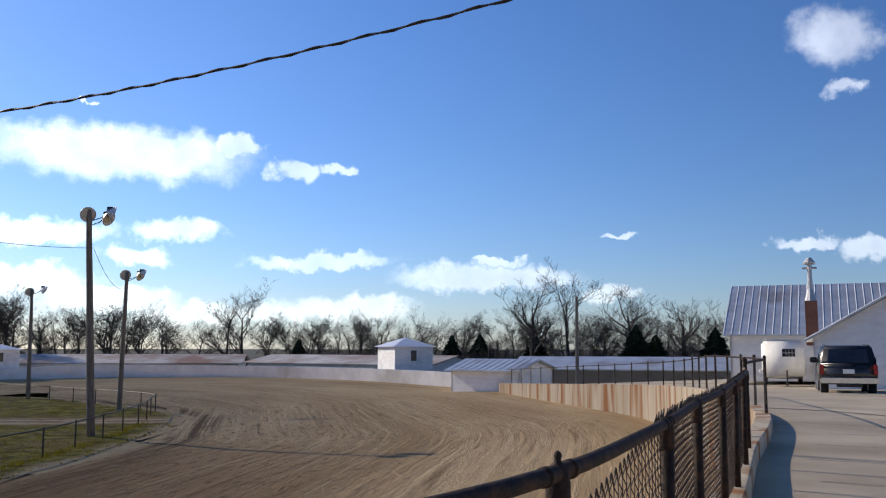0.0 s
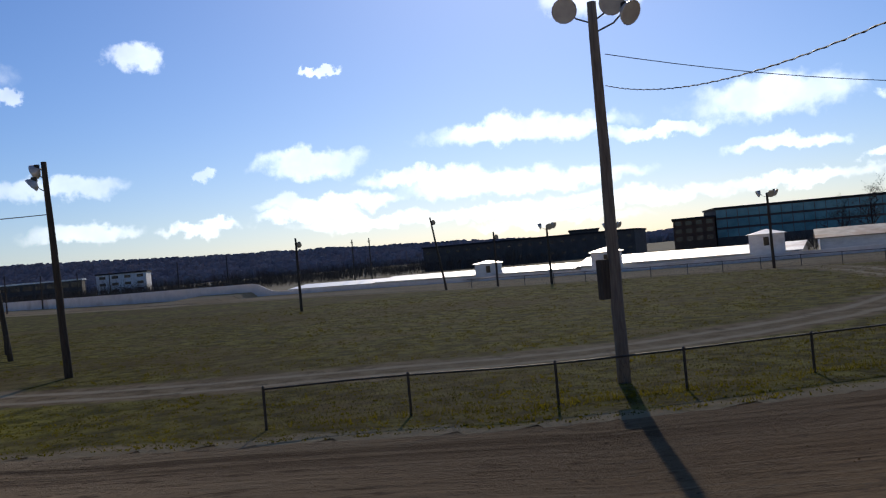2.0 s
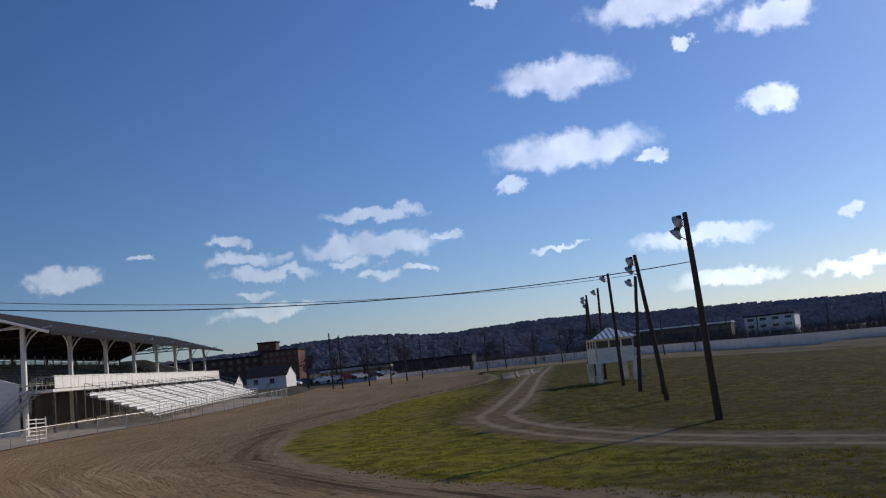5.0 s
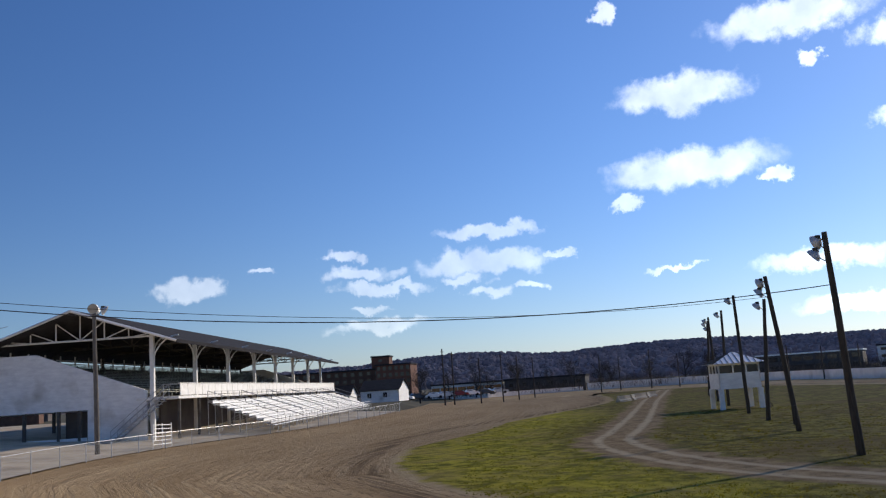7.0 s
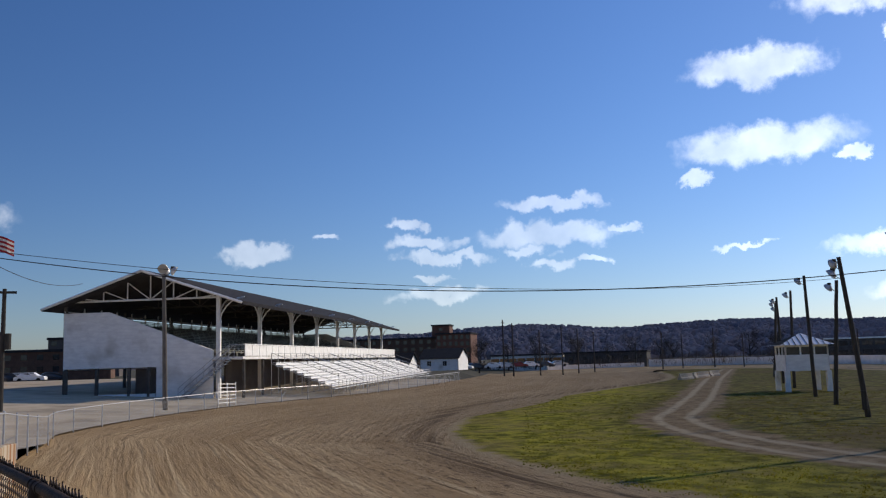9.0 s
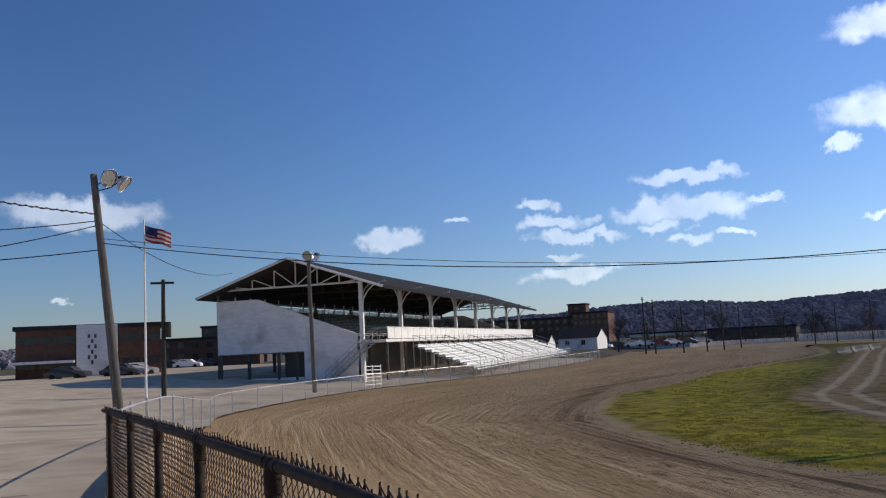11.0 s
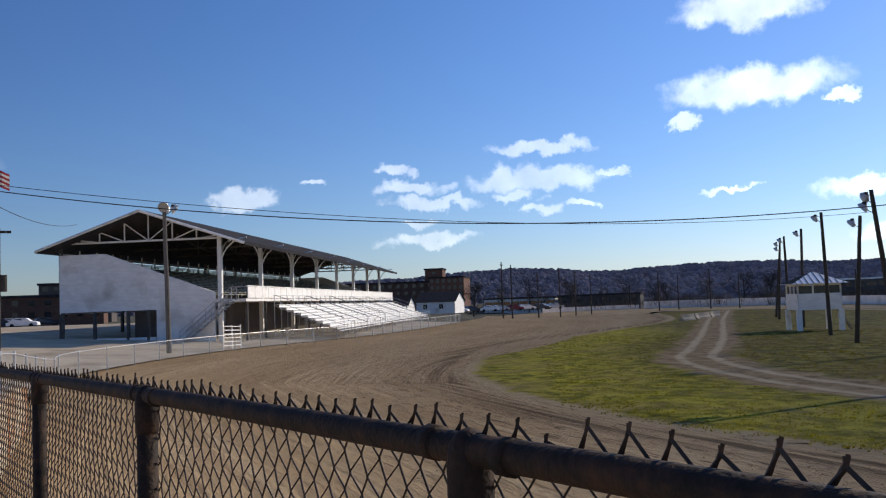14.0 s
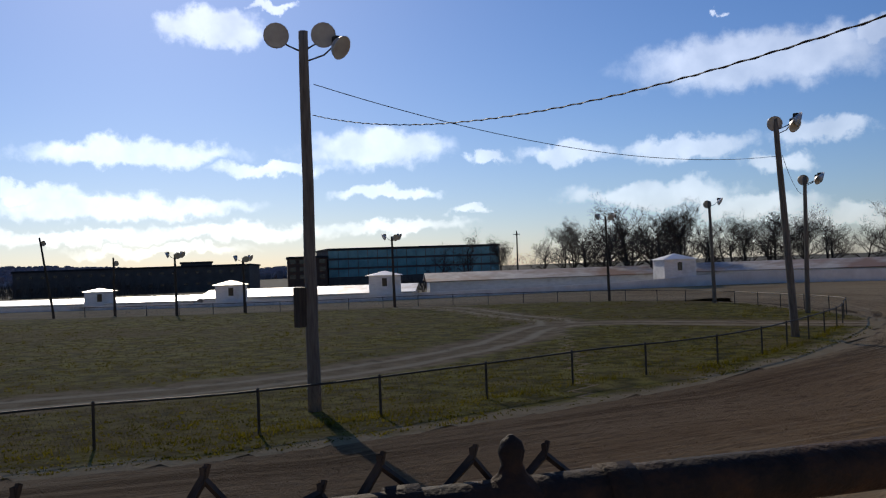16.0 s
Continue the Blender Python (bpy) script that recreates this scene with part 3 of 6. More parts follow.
def smooth_line(points, step=1.0, closed=False):
    """A Catmull-Rom line through the points, resampled at even steps."""
    P = [Vector((*p, 0.0)) if len(p) == 2 else Vector(p) for p in points]
    n = len(P)
    dense = []
    for i in range(n if closed else n - 1):
        p0 = P[(i - 1) % n] if closed else P[max(i - 1, 0)]
        p1, p2 = P[i], P[(i + 1) % n]
        p3 = P[(i + 2) % n] if closed else P[min(i + 2, n - 1)]
        k = max(2, int((p2 - p1).length / step * 3))
        for j in range(k):
            t = j / k
            dense.append(0.5 * ((2 * p1) + (p2 - p0) * t + (2 * p0 - 5 * p1 + 4 * p2 - p3) * t * t + (3 * p1 - p0 - 3 * p2 + p3) * t ** 3))
    if not closed:
        dense.append(P[-1])
    out, acc = [dense[0]], 0.0
    for a, b in zip(dense, dense[1:] + ([dense[0]] if closed else [])):
        acc += (b - a).length
        if acc >= step:
            out.append(b)
            acc = 0.0
    return out


def az_at(az, d, z=0.0):
    v = heading(az)
    return Vector((v.x * d, v.y * d, z))

# ---------------------------------------------------------------- plan of the oval
FN = heading(63.06)                      # across the near fence, towards the track
FT = Vector((FN.y, -FN.x, 0))            # along it, to the barn side
FENCE_S = (-11.0, -7.0, -5.0, -3.5, -2.0, -0.5, 1.0, 2.0, 3.5, 5.0, 6.5, 10.5, 12.5)     # metres along
FENCE_OUT = (1.72, 1.63, 1.57, 1.505, 1.38, 1.205, 1.0, 0.89, 0.98, 1.17, 1.28, 1.67, 2.0)   # metres across
FENCE_Z = (-0.385, -0.31, -0.27, -0.243, -0.215, -0.22, -0.237, -0.25, -0.24, -0.255, -0.255, -0.22, -0.22)


def eased(s, xs, ys):
    """A smoothed run through the values."""
    return sum(float(np.interp(s + d, xs, ys)) for d in (-0.4, -0.2, 0.0, 0.2, 0.4)) / 5


def fence_at(s, out=0.0):
    return FT * s + FN * (eased(s, FENCE_S, FENCE_OUT) - out)


def rail_z(s):
    return eased(s, FENCE_S, FENCE_Z)


NEAR = [fence_at(s) for s in (-10, -7, -4, -1, 2, 5, 8, 11)]
OUTER = [(-180, -78), (-130, -60), (-77.5, -45.5), (-49.4, -42.9), (-32, -36.4), (-24.8, -30), (-15.6, -20.2), (-9.2, -12.6)] \
    + [(p.x, p.y) for p in NEAR] \
    + [(6.0, 17.3), (7.6, 26), (8.9, 34), (9.0, 41), (7.8, 47), (6.5, 53), (3.9, 65), (0.5, 73), (-9, 88), (-22, 98), (-40, 102), (-57, 92), (-71, 77),
       (-91, 61), (-114, 48), (-139, 30), (-174, 8), (-213, -9), (-235, -32), (-235, -60), (-215, -80)]
INNER = [(-15.4, 51.3), (-14.2, 46), (-13.4, 40), (-13.1, 33), (-13.3, 28), (-13.8, 22.4), (-15.6, 14.6), (-17.4, 9.5), (-19.8, 5.6), (-23.7, -0.8), (-27.5, -7.2),
         (-29.9, -10.6), (-32.9, -13.6), (-36.9, -17.4), (-44.4, -22.2), (-50, -24.8), (-60.7, -28.6), (-69, -29.9), (-80, -30.4), (-100, -30.3), (-130, -30.5), (-160, -37),
         (-185, -45), (-200, -44), (-203, -33), (-195, -22), (-172, -5), (-136, 15), (-110, 32), (-88, 43), (-70, 55), (-58, 65), (-45, 73), (-33, 72), (-24.5, 63.5), (-18.4, 57)]
outer_line = smooth_line(OUTER, 1.0, True)
inner_line = smooth_line(INNER, 1.0, True)


def blend(x, xs, ys):
    return float(np.interp(x, xs, ys))


def bank(p):
    """How far the clay at the wall lies above the inside edge of the track."""
    if p.y > 30 and p.x < -25:
        return blend(p.x, (-80, -25), (0.1, 0.8))
    if p.x < -150:
        return 0.3
    return 1.05 if p.y < -15 else 0.85


def normals_in(line):
    out = []
    n = len(line)
    for i in range(n):
        d = (line[(i + 3) % n] - line[(i - 3) % n]).normalized()
        out.append(Vector((-d.y, d.x, 0)))
    return out


outer_in = normals_in(outer_line)
IN_Z = -3.9


def track_z(p, o):
    k = max(0.0, 1 - o / 18.0)
    return IN_Z + bank(p) * k ** 1.3


def line_distance(pts, line, closed=False):
    """Distance of each point from a line: positive on its left, or inside a closed ring that runs anticlockwise or clockwise."""
    a, b = (line, np.roll(line, -1, 0)) if closed else (line[:-1], line[1:])
    best, out = np.full(len(pts), 1e9), np.zeros(len(pts))
    for p, q in zip(a, b):
        d = q - p
        L = max(float(d @ d), 1e-9)
        rel = pts - p
        t = np.clip(rel @ d / L, 0, 1)
        dist = np.hypot(*(rel - t[:, None] * d).T)
        side = d[0] * rel[:, 1] - d[1] * rel[:, 0]
        closer = dist < best
        best[closer] = dist[closer]
        out[closer] = (np.sign(side) * dist)[closer]
    if closed:
        out = np.zeros(len(pts), bool)
        for p, q in zip(a, b):
            cross = (p[1] > pts[:, 1]) != (q[1] > pts[:, 1])
            with np.errstate(divide="ignore", invalid="ignore"):
                out ^= cross & (pts[:, 0] < (q[0] - p[0]) * (pts[:, 1] - p[1]) / (q[1] - p[1]) + p[0])
        return np.where(out, best, -best)
    return out


# ground: one sheet out to the horizon
def ground_z(x, y):
    d = math.hypot(x, y)
    side = (x + 10) * 0.30 - (y - 20) * 0.95
    near = blend(side, (-60, 0, 30), (-4.3, -4.6, -4.6))
    if d < 60:
        return -4.7
    z = near
    if side > 20:
        z = blend(d, (60, 95, 160, 5000), (-4.7, -2.4, -1.9, -1.2))
        inside = -110 < side - 200
        if x < -60 and side < 62:
            z = -4.7
    elif d > 260:
        z = blend(d, (260, 500, 5000), (-4.6, -4.2, -2.5))
    return z


def build_ground():
    verts, faces = [(0, 0, -4.7)], []
    radii = [20 * 1.16 ** i for i in range(38)]
    na = 144
    for r in radii:
        for k in range(na):
            a = 2 * math.pi * k / na
            x, y = r * math.cos(a), r * math.sin(a)
            verts.append((x, y, ground_z(x, y)))
    for k in range(na):
        faces.append((0, 1 + k, 1 + (k + 1) % na))
    for i in range(len(radii) - 1):
        for k in range(na):
            a, b = 1 + i * na + k, 1 + i * na + (k + 1) % na
            faces.append((a, a + na, b + na, b))
    ob = mesh_from("ground", verts, faces, M_FIELD)
    tagged(ob, "dull winter field ground round the race track", "ground", kind="structure")


build_ground()


def build_track():
    offs = [-0.4, 0.3, 1.5, 3, 5, 7, 9, 11, 12, 13, 14, 15, 16, 17, 18, 19, 20, 22, 24, 26, 29, 32]
    n, m = len(outer_line), len(offs)
    verts, faces, uvs = [], [], []
    for i, (p, nn) in enumerate(zip(outer_line, outer_in)):
        for o in offs:
            q = p + nn * o
            verts.append((q.x, q.y, track_z(p, max(o, 0)) - (0.04 if o > 20 else 0)))
    me = bpy.data.meshes.new("race_track")
    for i in range(n):
        for j in range(m - 1):
            a, b = i * m + j, ((i + 1) % n) * m + j
            faces.append((a, b, b + 1, a + 1))
    me.from_pydata(verts, [], faces)
    layer = me.uv_layers.new(name="UVMap")
    for f, poly in enumerate(me.polygons):
        i, j = divmod(f, m - 1)
        for li, (u, v) in zip(poly.loop_indices, ((i, j), (i + 1, j), (i + 1, j + 1), (i, j + 1))):
            layer.data[li].uv = (u * 1.0, offs[v])
        poly.use_smooth = True
    inside = -line_distance(np.array(verts)[:, :2], np.array([p.xy for p in inner_line]), True)
    at = me.attributes.new("inside", "FLOAT", "POINT")
    at.data.foreach_set("value", np.clip(inside, -9, 15).astype(np.float32))
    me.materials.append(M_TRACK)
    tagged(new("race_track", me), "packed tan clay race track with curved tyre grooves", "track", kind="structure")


build_track()


def ribbon(name, line, half, z, mat, label, category, rag=0.0, kind="structure"):
    """A strip of ground along a line, with ragged edges."""
    verts, faces = [], []
    n = len(line)
    for i, p in enumerate(line):
        d = (line[min(i + 1, n - 1)] - line[max(i - 1, 0)]).normalized()
        nn = Vector((-d.y, d.x, 0))
        h = half(i / (n - 1)) if callable(half) else half
        a = h + rag * noise.noise(p * 0.35)
        b = h + rag * noise.noise(p * 0.35 + Vector((9, 3, 1)))
        zz = z(p) if callable(z) else z
        verts += [(*(p + nn * a).xy, zz), (*(p - nn * b).xy, zz)]
    for i in range(n - 1):
        faces.append((2 * i, 2 * i + 1, 2 * i + 3, 2 * i + 2))
    return tagged(mesh_from(name, verts, faces, mat), label, category, kind=kind)


# fresh green bank on the grandstand side of the infield
GREEN = [(-25.2, -5.0), (-26.6, -7.2), (-30.6, -11.4), (-34.6, -15.2), (-41, -20.2), (-47.5, -23.6), (-64, -28.2), (-85, -32.6), (-118, -41),
         (-122, -37), (-95, -23), (-70, -20), (-57, -17), (-48, -12.5), (-40, -7.5), (-34, -2.5), (-29, -1)]
road_line = smooth_line([(-15.5, 49.2), (-21, 48.3), (-28.7, 47.6), (-32, 44.5), (-30.5, 39), (-28, 33), (-26.6, 24.5), (-27.2, 17), (-30.1, 10.6), (-33.7, 3),
                         (-39, -3.4), (-47, -9), (-56, -12.7), (-66, -14), (-90, -17.5), (-131, -24), (-195, -33)], 0.8)
branch_line = smooth_line([(-31.5, 44), (-35, 48.5), (-40.3, 51.5), (-56, 61.6), (-70, 62)], 0.8)


def build_infield():
    """The infield as one fine sheet: grass, the fresh bank and the dirt roads are pieces of it that share their borders."""
    ring = np.array([p.xy for p in inner_line])
    step = 0.8
    xs, ys = np.arange(-206, -11, step), np.arange(-50, 78, step)
    gx, gy = np.meshgrid(xs, ys, indexing="ij")
    pts = np.stack([gx.ravel(), gy.ravel()], 1)
    edge = line_distance(pts, ring, True)
    road, fork = line_distance(pts, np.array([p.xy for p in road_line])), line_distance(pts, np.array([p.xy for p in branch_line]))
    lush = line_distance(pts, np.array([p.xy for p in smooth_line(GREEN, 1.0, True)]), True)
    keep = edge > -0.9
    nx, ny = gx.shape
    quads = {"infield": [], "infield_road": [], "green_bank": []}
    k = np.arange(len(pts)).reshape(nx, ny)
    cells = np.stack([k[:-1, :-1], k[1:, :-1], k[1:, 1:], k[:-1, 1:]], -1).reshape(-1, 4)
    cells = cells[keep[cells].all(1)]
    way = np.minimum(np.abs(road), np.abs(fork))[cells].mean(1) < 2.3
    bank_cell = lush[cells].mean(1) > 0
    quads["infield_road"], quads["green_bank"], quads["infield"] = cells[way], cells[bank_cell & ~way], cells[~bank_cell & ~way]
    about = {"infield": ("patchy winter grass inside the oval track", "grass"), "infield_road": ("rutted pale dirt road across the infield grass", "road"),
             "green_bank": ("fresh green grass bank beside the track", "grass")}
    for name, faces in quads.items():
        used, flat = np.unique(faces, return_inverse=True)
        me = bpy.data.meshes.new(name)
        drop = np.clip(-edge[used], 0, 0.9) * 0.12
        dip = np.where(np.abs(np.abs(road[used]) - 0.9) < 0.6, 0.03, 0.0)
        me.from_pydata(np.column_stack([pts[used], IN_Z + 0.03 - drop - dip]).tolist(), [], flat.reshape(-1, 4).tolist())
        for key, field in (("edge", edge), ("road", road), ("fork", fork), ("lush", lush)):
            at = me.attributes.new(key, "FLOAT", "POINT")
            at.data.foreach_set("value", np.clip(field[used], -12, 12).astype(np.float32))
        me.materials.append(M_INFIELD)
        for poly in me.polygons:
            poly.use_smooth = True
        tagged(new(name, me), *about[name], kind="structure")


build_infield()


# terrace outside the near turn
def nearest(line, x, y):
    return min(range(len(line)), key=lambda i: (line[i].x - x) ** 2 + (line[i].y - y) ** 2)


I_SILVER, I_LEFT, I_NEAR, I_KINK, I_WEND = (nearest(outer_line, *p) for p in ((-110, -53.5), (-16, -23.6), (0, 0.3), (6.0, 17.3), (3.9, 65)))


def terrace_z(p):
    """Level of the paving along the wall."""
    a = math.degrees(math.atan2(-p.x, p.y))
    d = math.hypot(p.x, p.y)
    if p.y < 0:
        return blend(d, (0, 3, 10, 26, 40, 60, 400), (-1.38, -1.38, -1.48, -1.9, -2.75, -2.8, -2.8))
    return blend(d, (0, 12, 27, 41, 65, 100), (-1.38, -1.32, -1.32, -1.75, -2.65, -3.0))


def outside_z(p, o):
    z0 = terrace_z(p)
    far = -1.7 if p.y > 0 else -1.45
    return z0 + (far - z0) * min(1.0, max(0.0, o - 0.3) / (45.0 if p.y > -20 else 28.0))


def build_terrace():
    offs = [0.0, 0.35, 1.2, 2.5, 5, 9, 14, 20, 28, 38, 52, 70, 95, 130]
    idx = list(range(I_SILVER, I_WEND + 1))
    verts, faces, m = [], [], len(offs)
    for i in idx:
        p, nn = outer_line[i], outer_in[i]
        for o in offs:
            q = p - nn * o
            verts.append((q.x, q.y, outside_z(p, o)))
    for i in range(len(idx) - 1):
        for j in range(m - 1):
            a = i * m + j
            faces.append((a, a + 1, a + m + 1, a + m))
    ob = mesh_from("pavement", verts, faces, M_CONCRETE)
    for pl in ob.data.polygons:
        pl.use_smooth = True
    tagged(ob, "worn tan concrete paving behind the track fence", "pavement", kind="structure")


build_terrace()


def wall_along(name, i0, i1, low, high, thick, mat, label, category="wall", step=6, inset=0.0):
    """A wall that follows the outer line from sample i0 to i1, in cast panels with joints."""
    root = thing(name, None, label, category, kind="structure")
    n = len(outer_line)
    for k in range(i0, i1, step):
        e = min(k + step, i1)
        bm = bmesh.new()
        rows = []
        for i in range(k, e + 1):
            p, nn = outer_line[i % n], outer_in[i % n]
            f = 0.0
            if i == k:
                f = 0.012
            if i == e:
                f = -0.012
            d = (outer_line[(i + 1) % n] - outer_line[(i - 1) % n]).normalized()
            p = p + d * f
            a, b = p + nn * inset, p + nn * (inset - thick)
            lo, hi = low(outer_line[i % n]), high(outer_line[i % n])
            rows.append([bm.verts.new((a.x, a.y, lo)), bm.verts.new((a.x, a.y, hi - 0.02)), bm.verts.new((*(a - nn * 0.02).xy, hi)),
                         bm.verts.new((*(b + nn * 0.02).xy, hi)), bm.verts.new((b.x, b.y, hi - 0.02)), bm.verts.new((b.x, b.y, lo))])
        for r0, r1 in zip(rows, rows[1:]):
            for q in range(6):
                bm.faces.new((r0[q], r0[(q + 1) % 6], r1[(q + 1) % 6], r1[q]))
        bm.faces.new(rows[0])
        bm.faces.new(rows[-1][::-1])
        bmesh.ops.recalc_face_normals(bm, faces=bm.faces)
        part("wall_panel", bm, mat, root)
    return root


def curb_top(p):
    return terrace_z(p) + 0.22


wall_along("wall_terrace", I_LEFT, I_WEND, lambda p: -4.4, curb_top, 0.28, M_RETAIN, "tan concrete retaining wall streaked with rust stains", inset=0.2)
wall_along("wall_track", I_WEND + 5, nearest(outer_line, -235, -60), lambda p: -4.6,
           lambda p: -1.85 if p.x > -30 else blend(p.x, (-240, -139, -136, -114, -91, -71, -57, -42), (-1.75, -1.75, -3.2, -3.3, -3.25, -2.95, -2.75, -1.85)), 0.25, M_WHITEWALL,
           "long whitewashed concrete wall round the track", step=9)
wall_along("wall_far_turn", nearest(outer_line, -235, -60) + 1, len(outer_line) + nearest(outer_line, -180, -78) - 30, lambda p: -4.6, lambda p: -2.5, 0.25, M_WHITEWALL,
           "whitewashed concrete wall round the far turn", step=9)


# paving joints and a tar snake on the terrace
def joint(points, w, label="dark joint line in the paving", name="paving_joint"):
    line = smooth_line(points, 0.4)
    ribbon(name, line, w, lambda p: pave_z(p) + 0.008, M_JOINT, label, "paving joint", rag=w * 0.6)


def pave_z(p):
    i = min(range(I_SILVER, I_WEND + 1), key=lambda k: (outer_line[k] - Vector((p.x, p.y, 0))).length_squared)
    return outside_z(outer_line[i], (outer_line[i] - Vector((p.x, p.y, 0))).length)


for k in range(9):
    s = 4.5 + 1.9 * k
    a, b = fence_at(s, 0.5 + 0.02 * s), fence_at(s, 8.0)
    joint([(a.x, a.y), ((a.x + b.x) / 2, (a.y + b.y) / 2), (b.x, b.y)], 0.014)
for k in range(6):
    s = -6.5 - 2.6 * k
    a, b = fence_at(s, 0.6), fence_at(s, 8.0 + k)
    joint([(a.x, a.y), ((a.x + b.x) / 2, (a.y + b.y) / 2), (b.x, b.y)], 0.02)
joint([(7.4, 21.0), (8.6, 20.0), (9.6, 17.2), (10.0, 15.0), (11.4, 13.2), (13.5, 12.0)], 0.05, "black tar line across the paving", "tar_line")

# ---------------------------------------------------------------- near chain-link fence
def build_near_fence():
    root = thing("chain_link_fence", None, "rusty chain-link fence with a thick top rail on a concrete kerb", "fence")
    s0, s1 = -11.0, 12.5
    line = [s0 + (s1 - s0) * i / 94 for i in range(95)]
    bm = bmesh.new()
    tube(bm, [(*fence_at(s).xy, rail_z(s)) for s in line], 0.021, 14)
    part("top_rail", bm, M_RUST, root, "thick dark rusty top rail", True)
    for s in (-10.3, -8.6, -7.05, -5.58, -4.12, -1.87, 2.04, 3.5, 5.0, 6.5, 8.0, 9.5, 11.0, 12.4):
        p, rz = fence_at(s), rail_z(s)
        d = (fence_at(s + 0.2) - fence_at(s - 0.2)).normalized()
        bm = bmesh.new()
        low = terrace_z(p) + 0.1
        tube(bm, [(p.x, p.y, low), (p.x, p.y, rz - 0.03)], 0.027, 12)
        part("post", bm, M_RUST, root, "", True)
        bm = bmesh.new()
        if s in (-1.87, 2.04):
            tube(bm, [(p.x, p.y, rz + z) for z in (-0.10, -0.095, -0.02, 0.012, 0.024, 0.031, 0.040, 0.047, 0.052)],
                 [0.028, 0.030, 0.030, 0.025, 0.011, 0.008, 0.010, 0.008, 0.002], 12)
            part("post_cap", bm, M_RUST, root, "rusty loop cap with a pointed knob", True)
        else:
            tube(bm, [(p.x, p.y, rz + z) for z in (-0.10, -0.095, -0.02, 0.008, 0.022, 0.028)],
                 [0.029, 0.031, 0.031, 0.027, 0.016, 0.003], 12)
            part("post_cap", bm, M_RUST, root, "low rounded rusty loop cap", True)
        for side in (-1, 1):
            q0, q1 = p + d * (side * 0.07), p + d * (side * 0.094)
            bm = bmesh.new()
            tube(bm, [(q0.x, q0.y, rz), (q1.x, q1.y, rz)], 0.0245, 12)
            part("rail_sleeve", bm, M_RUST, root, "", True)
    # woven fabric: zigzag wires that hook into one another, twisted ends above the rail
    verts, faces = [], []
    rng = random.Random(5)

    def wire(pts, r=0.0022):
        base = len(verts)
        n = len(pts)
        for i, q in enumerate(pts):
            d = (pts[min(i + 1, n - 1)] - pts[max(i - 1, 0)]).normalized()
            a = d.cross(FN).normalized()
            c = d.cross(a)
            for k in range(4):
                verts.append(q + (a * math.cos(1.5708 * k) + c * math.sin(1.5708 * k)) * r)
        for i in range(n - 1):
            for k in range(4):
                faces.append((base + 4 * i + k, base + 4 * i + (k + 1) % 4, base + 4 * i + 4 + (k + 1) % 4, base + 4 * i + 4 + k))

    pitch = 0.061
    count = int((s1 - s0) / pitch * 2)
    h = pitch * 0.53
    for i in range(count):
        c = s0 + pitch * 0.5 * i
        low = terrace_z(fence_at(c)) + 0.24
        rz = rail_z(c)
        slack = float(np.interp(c, (-1.85, -1.2, 1.9, 2.6, 3.4), (0.0, 0.20, 0.16, 0.09, 0.0)))
        top = rz - 0.012 - slack
        pts = []
        for j in range(int((top - low) / h) + 1):
            swing = 1 if (i + j) % 2 else -1
            x = c + swing * pitch * 0.262 + 0.006 * noise.noise(Vector((c * 3, j * 0.7, 0)))
            q = fence_at(x, -0.026 + 0.003 * swing * (1 if i % 2 else -1) + 0.012 * noise.noise(Vector((c * 1.3, j * 0.12, 4))))
            pts.append(Vector((q.x, q.y, top - j * h)))
        wire(pts)
        if i % 2:
            continue
        # two ends twisted into a peak over the rail, or bent over where the mesh has dropped
        c += pitch * 0.25
        lean = rng.uniform(-0.008, 0.008)
        peak = rz + 0.041 + rng.uniform(-0.007, 0.006)
        if slack < 0.01:
            if rng.random() < 0.07:
                peak -= 0.018
                lean *= 3
            a, b, t2 = fence_at(c - 0.026, -0.023), fence_at(c + 0.028 + rng.uniform(-0.004, 0.004), -0.021), fence_at(c + lean, -0.013)
            apex = Vector((t2.x, t2.y, peak))
            up = Vector((0, 0, 0.006))
            wire([Vector((a.x, a.y, rz - 0.012)), Vector((a.x, a.y, rz + 0.004)), apex, apex + FT * 0.002 + up], 0.0026)
            wire([Vector((b.x, b.y, rz - 0.012)), Vector((b.x, b.y, rz + 0.006)), apex - up * 0.3, apex + up], 0.0027)
            a2 = fence_at(c - 0.018, -0.014)
            wire([Vector((a2.x, a2.y, rz + 0.016)), apex - up * 0.6, apex + up * 1.3 + FT * 0.003], 0.0024)
        else:
            q = fence_at(c, -0.024)
            tip = Vector((q.x, q.y, top + 0.028))
            for side in (-1, 1):
                e = fence_at(c + side * 0.017, -0.024)
                wire([Vector((e.x, e.y, top)), tip, tip - FT * (side * 0.012) - Vector((0, 0, 0.012))], 0.0026)
    ob = mesh_from("wire_mesh", verts, faces, M_WIRE, root, "woven rusty diamond wire mesh with twisted peaks")
    ob["kind"] = "stuff"


build_near_fence()


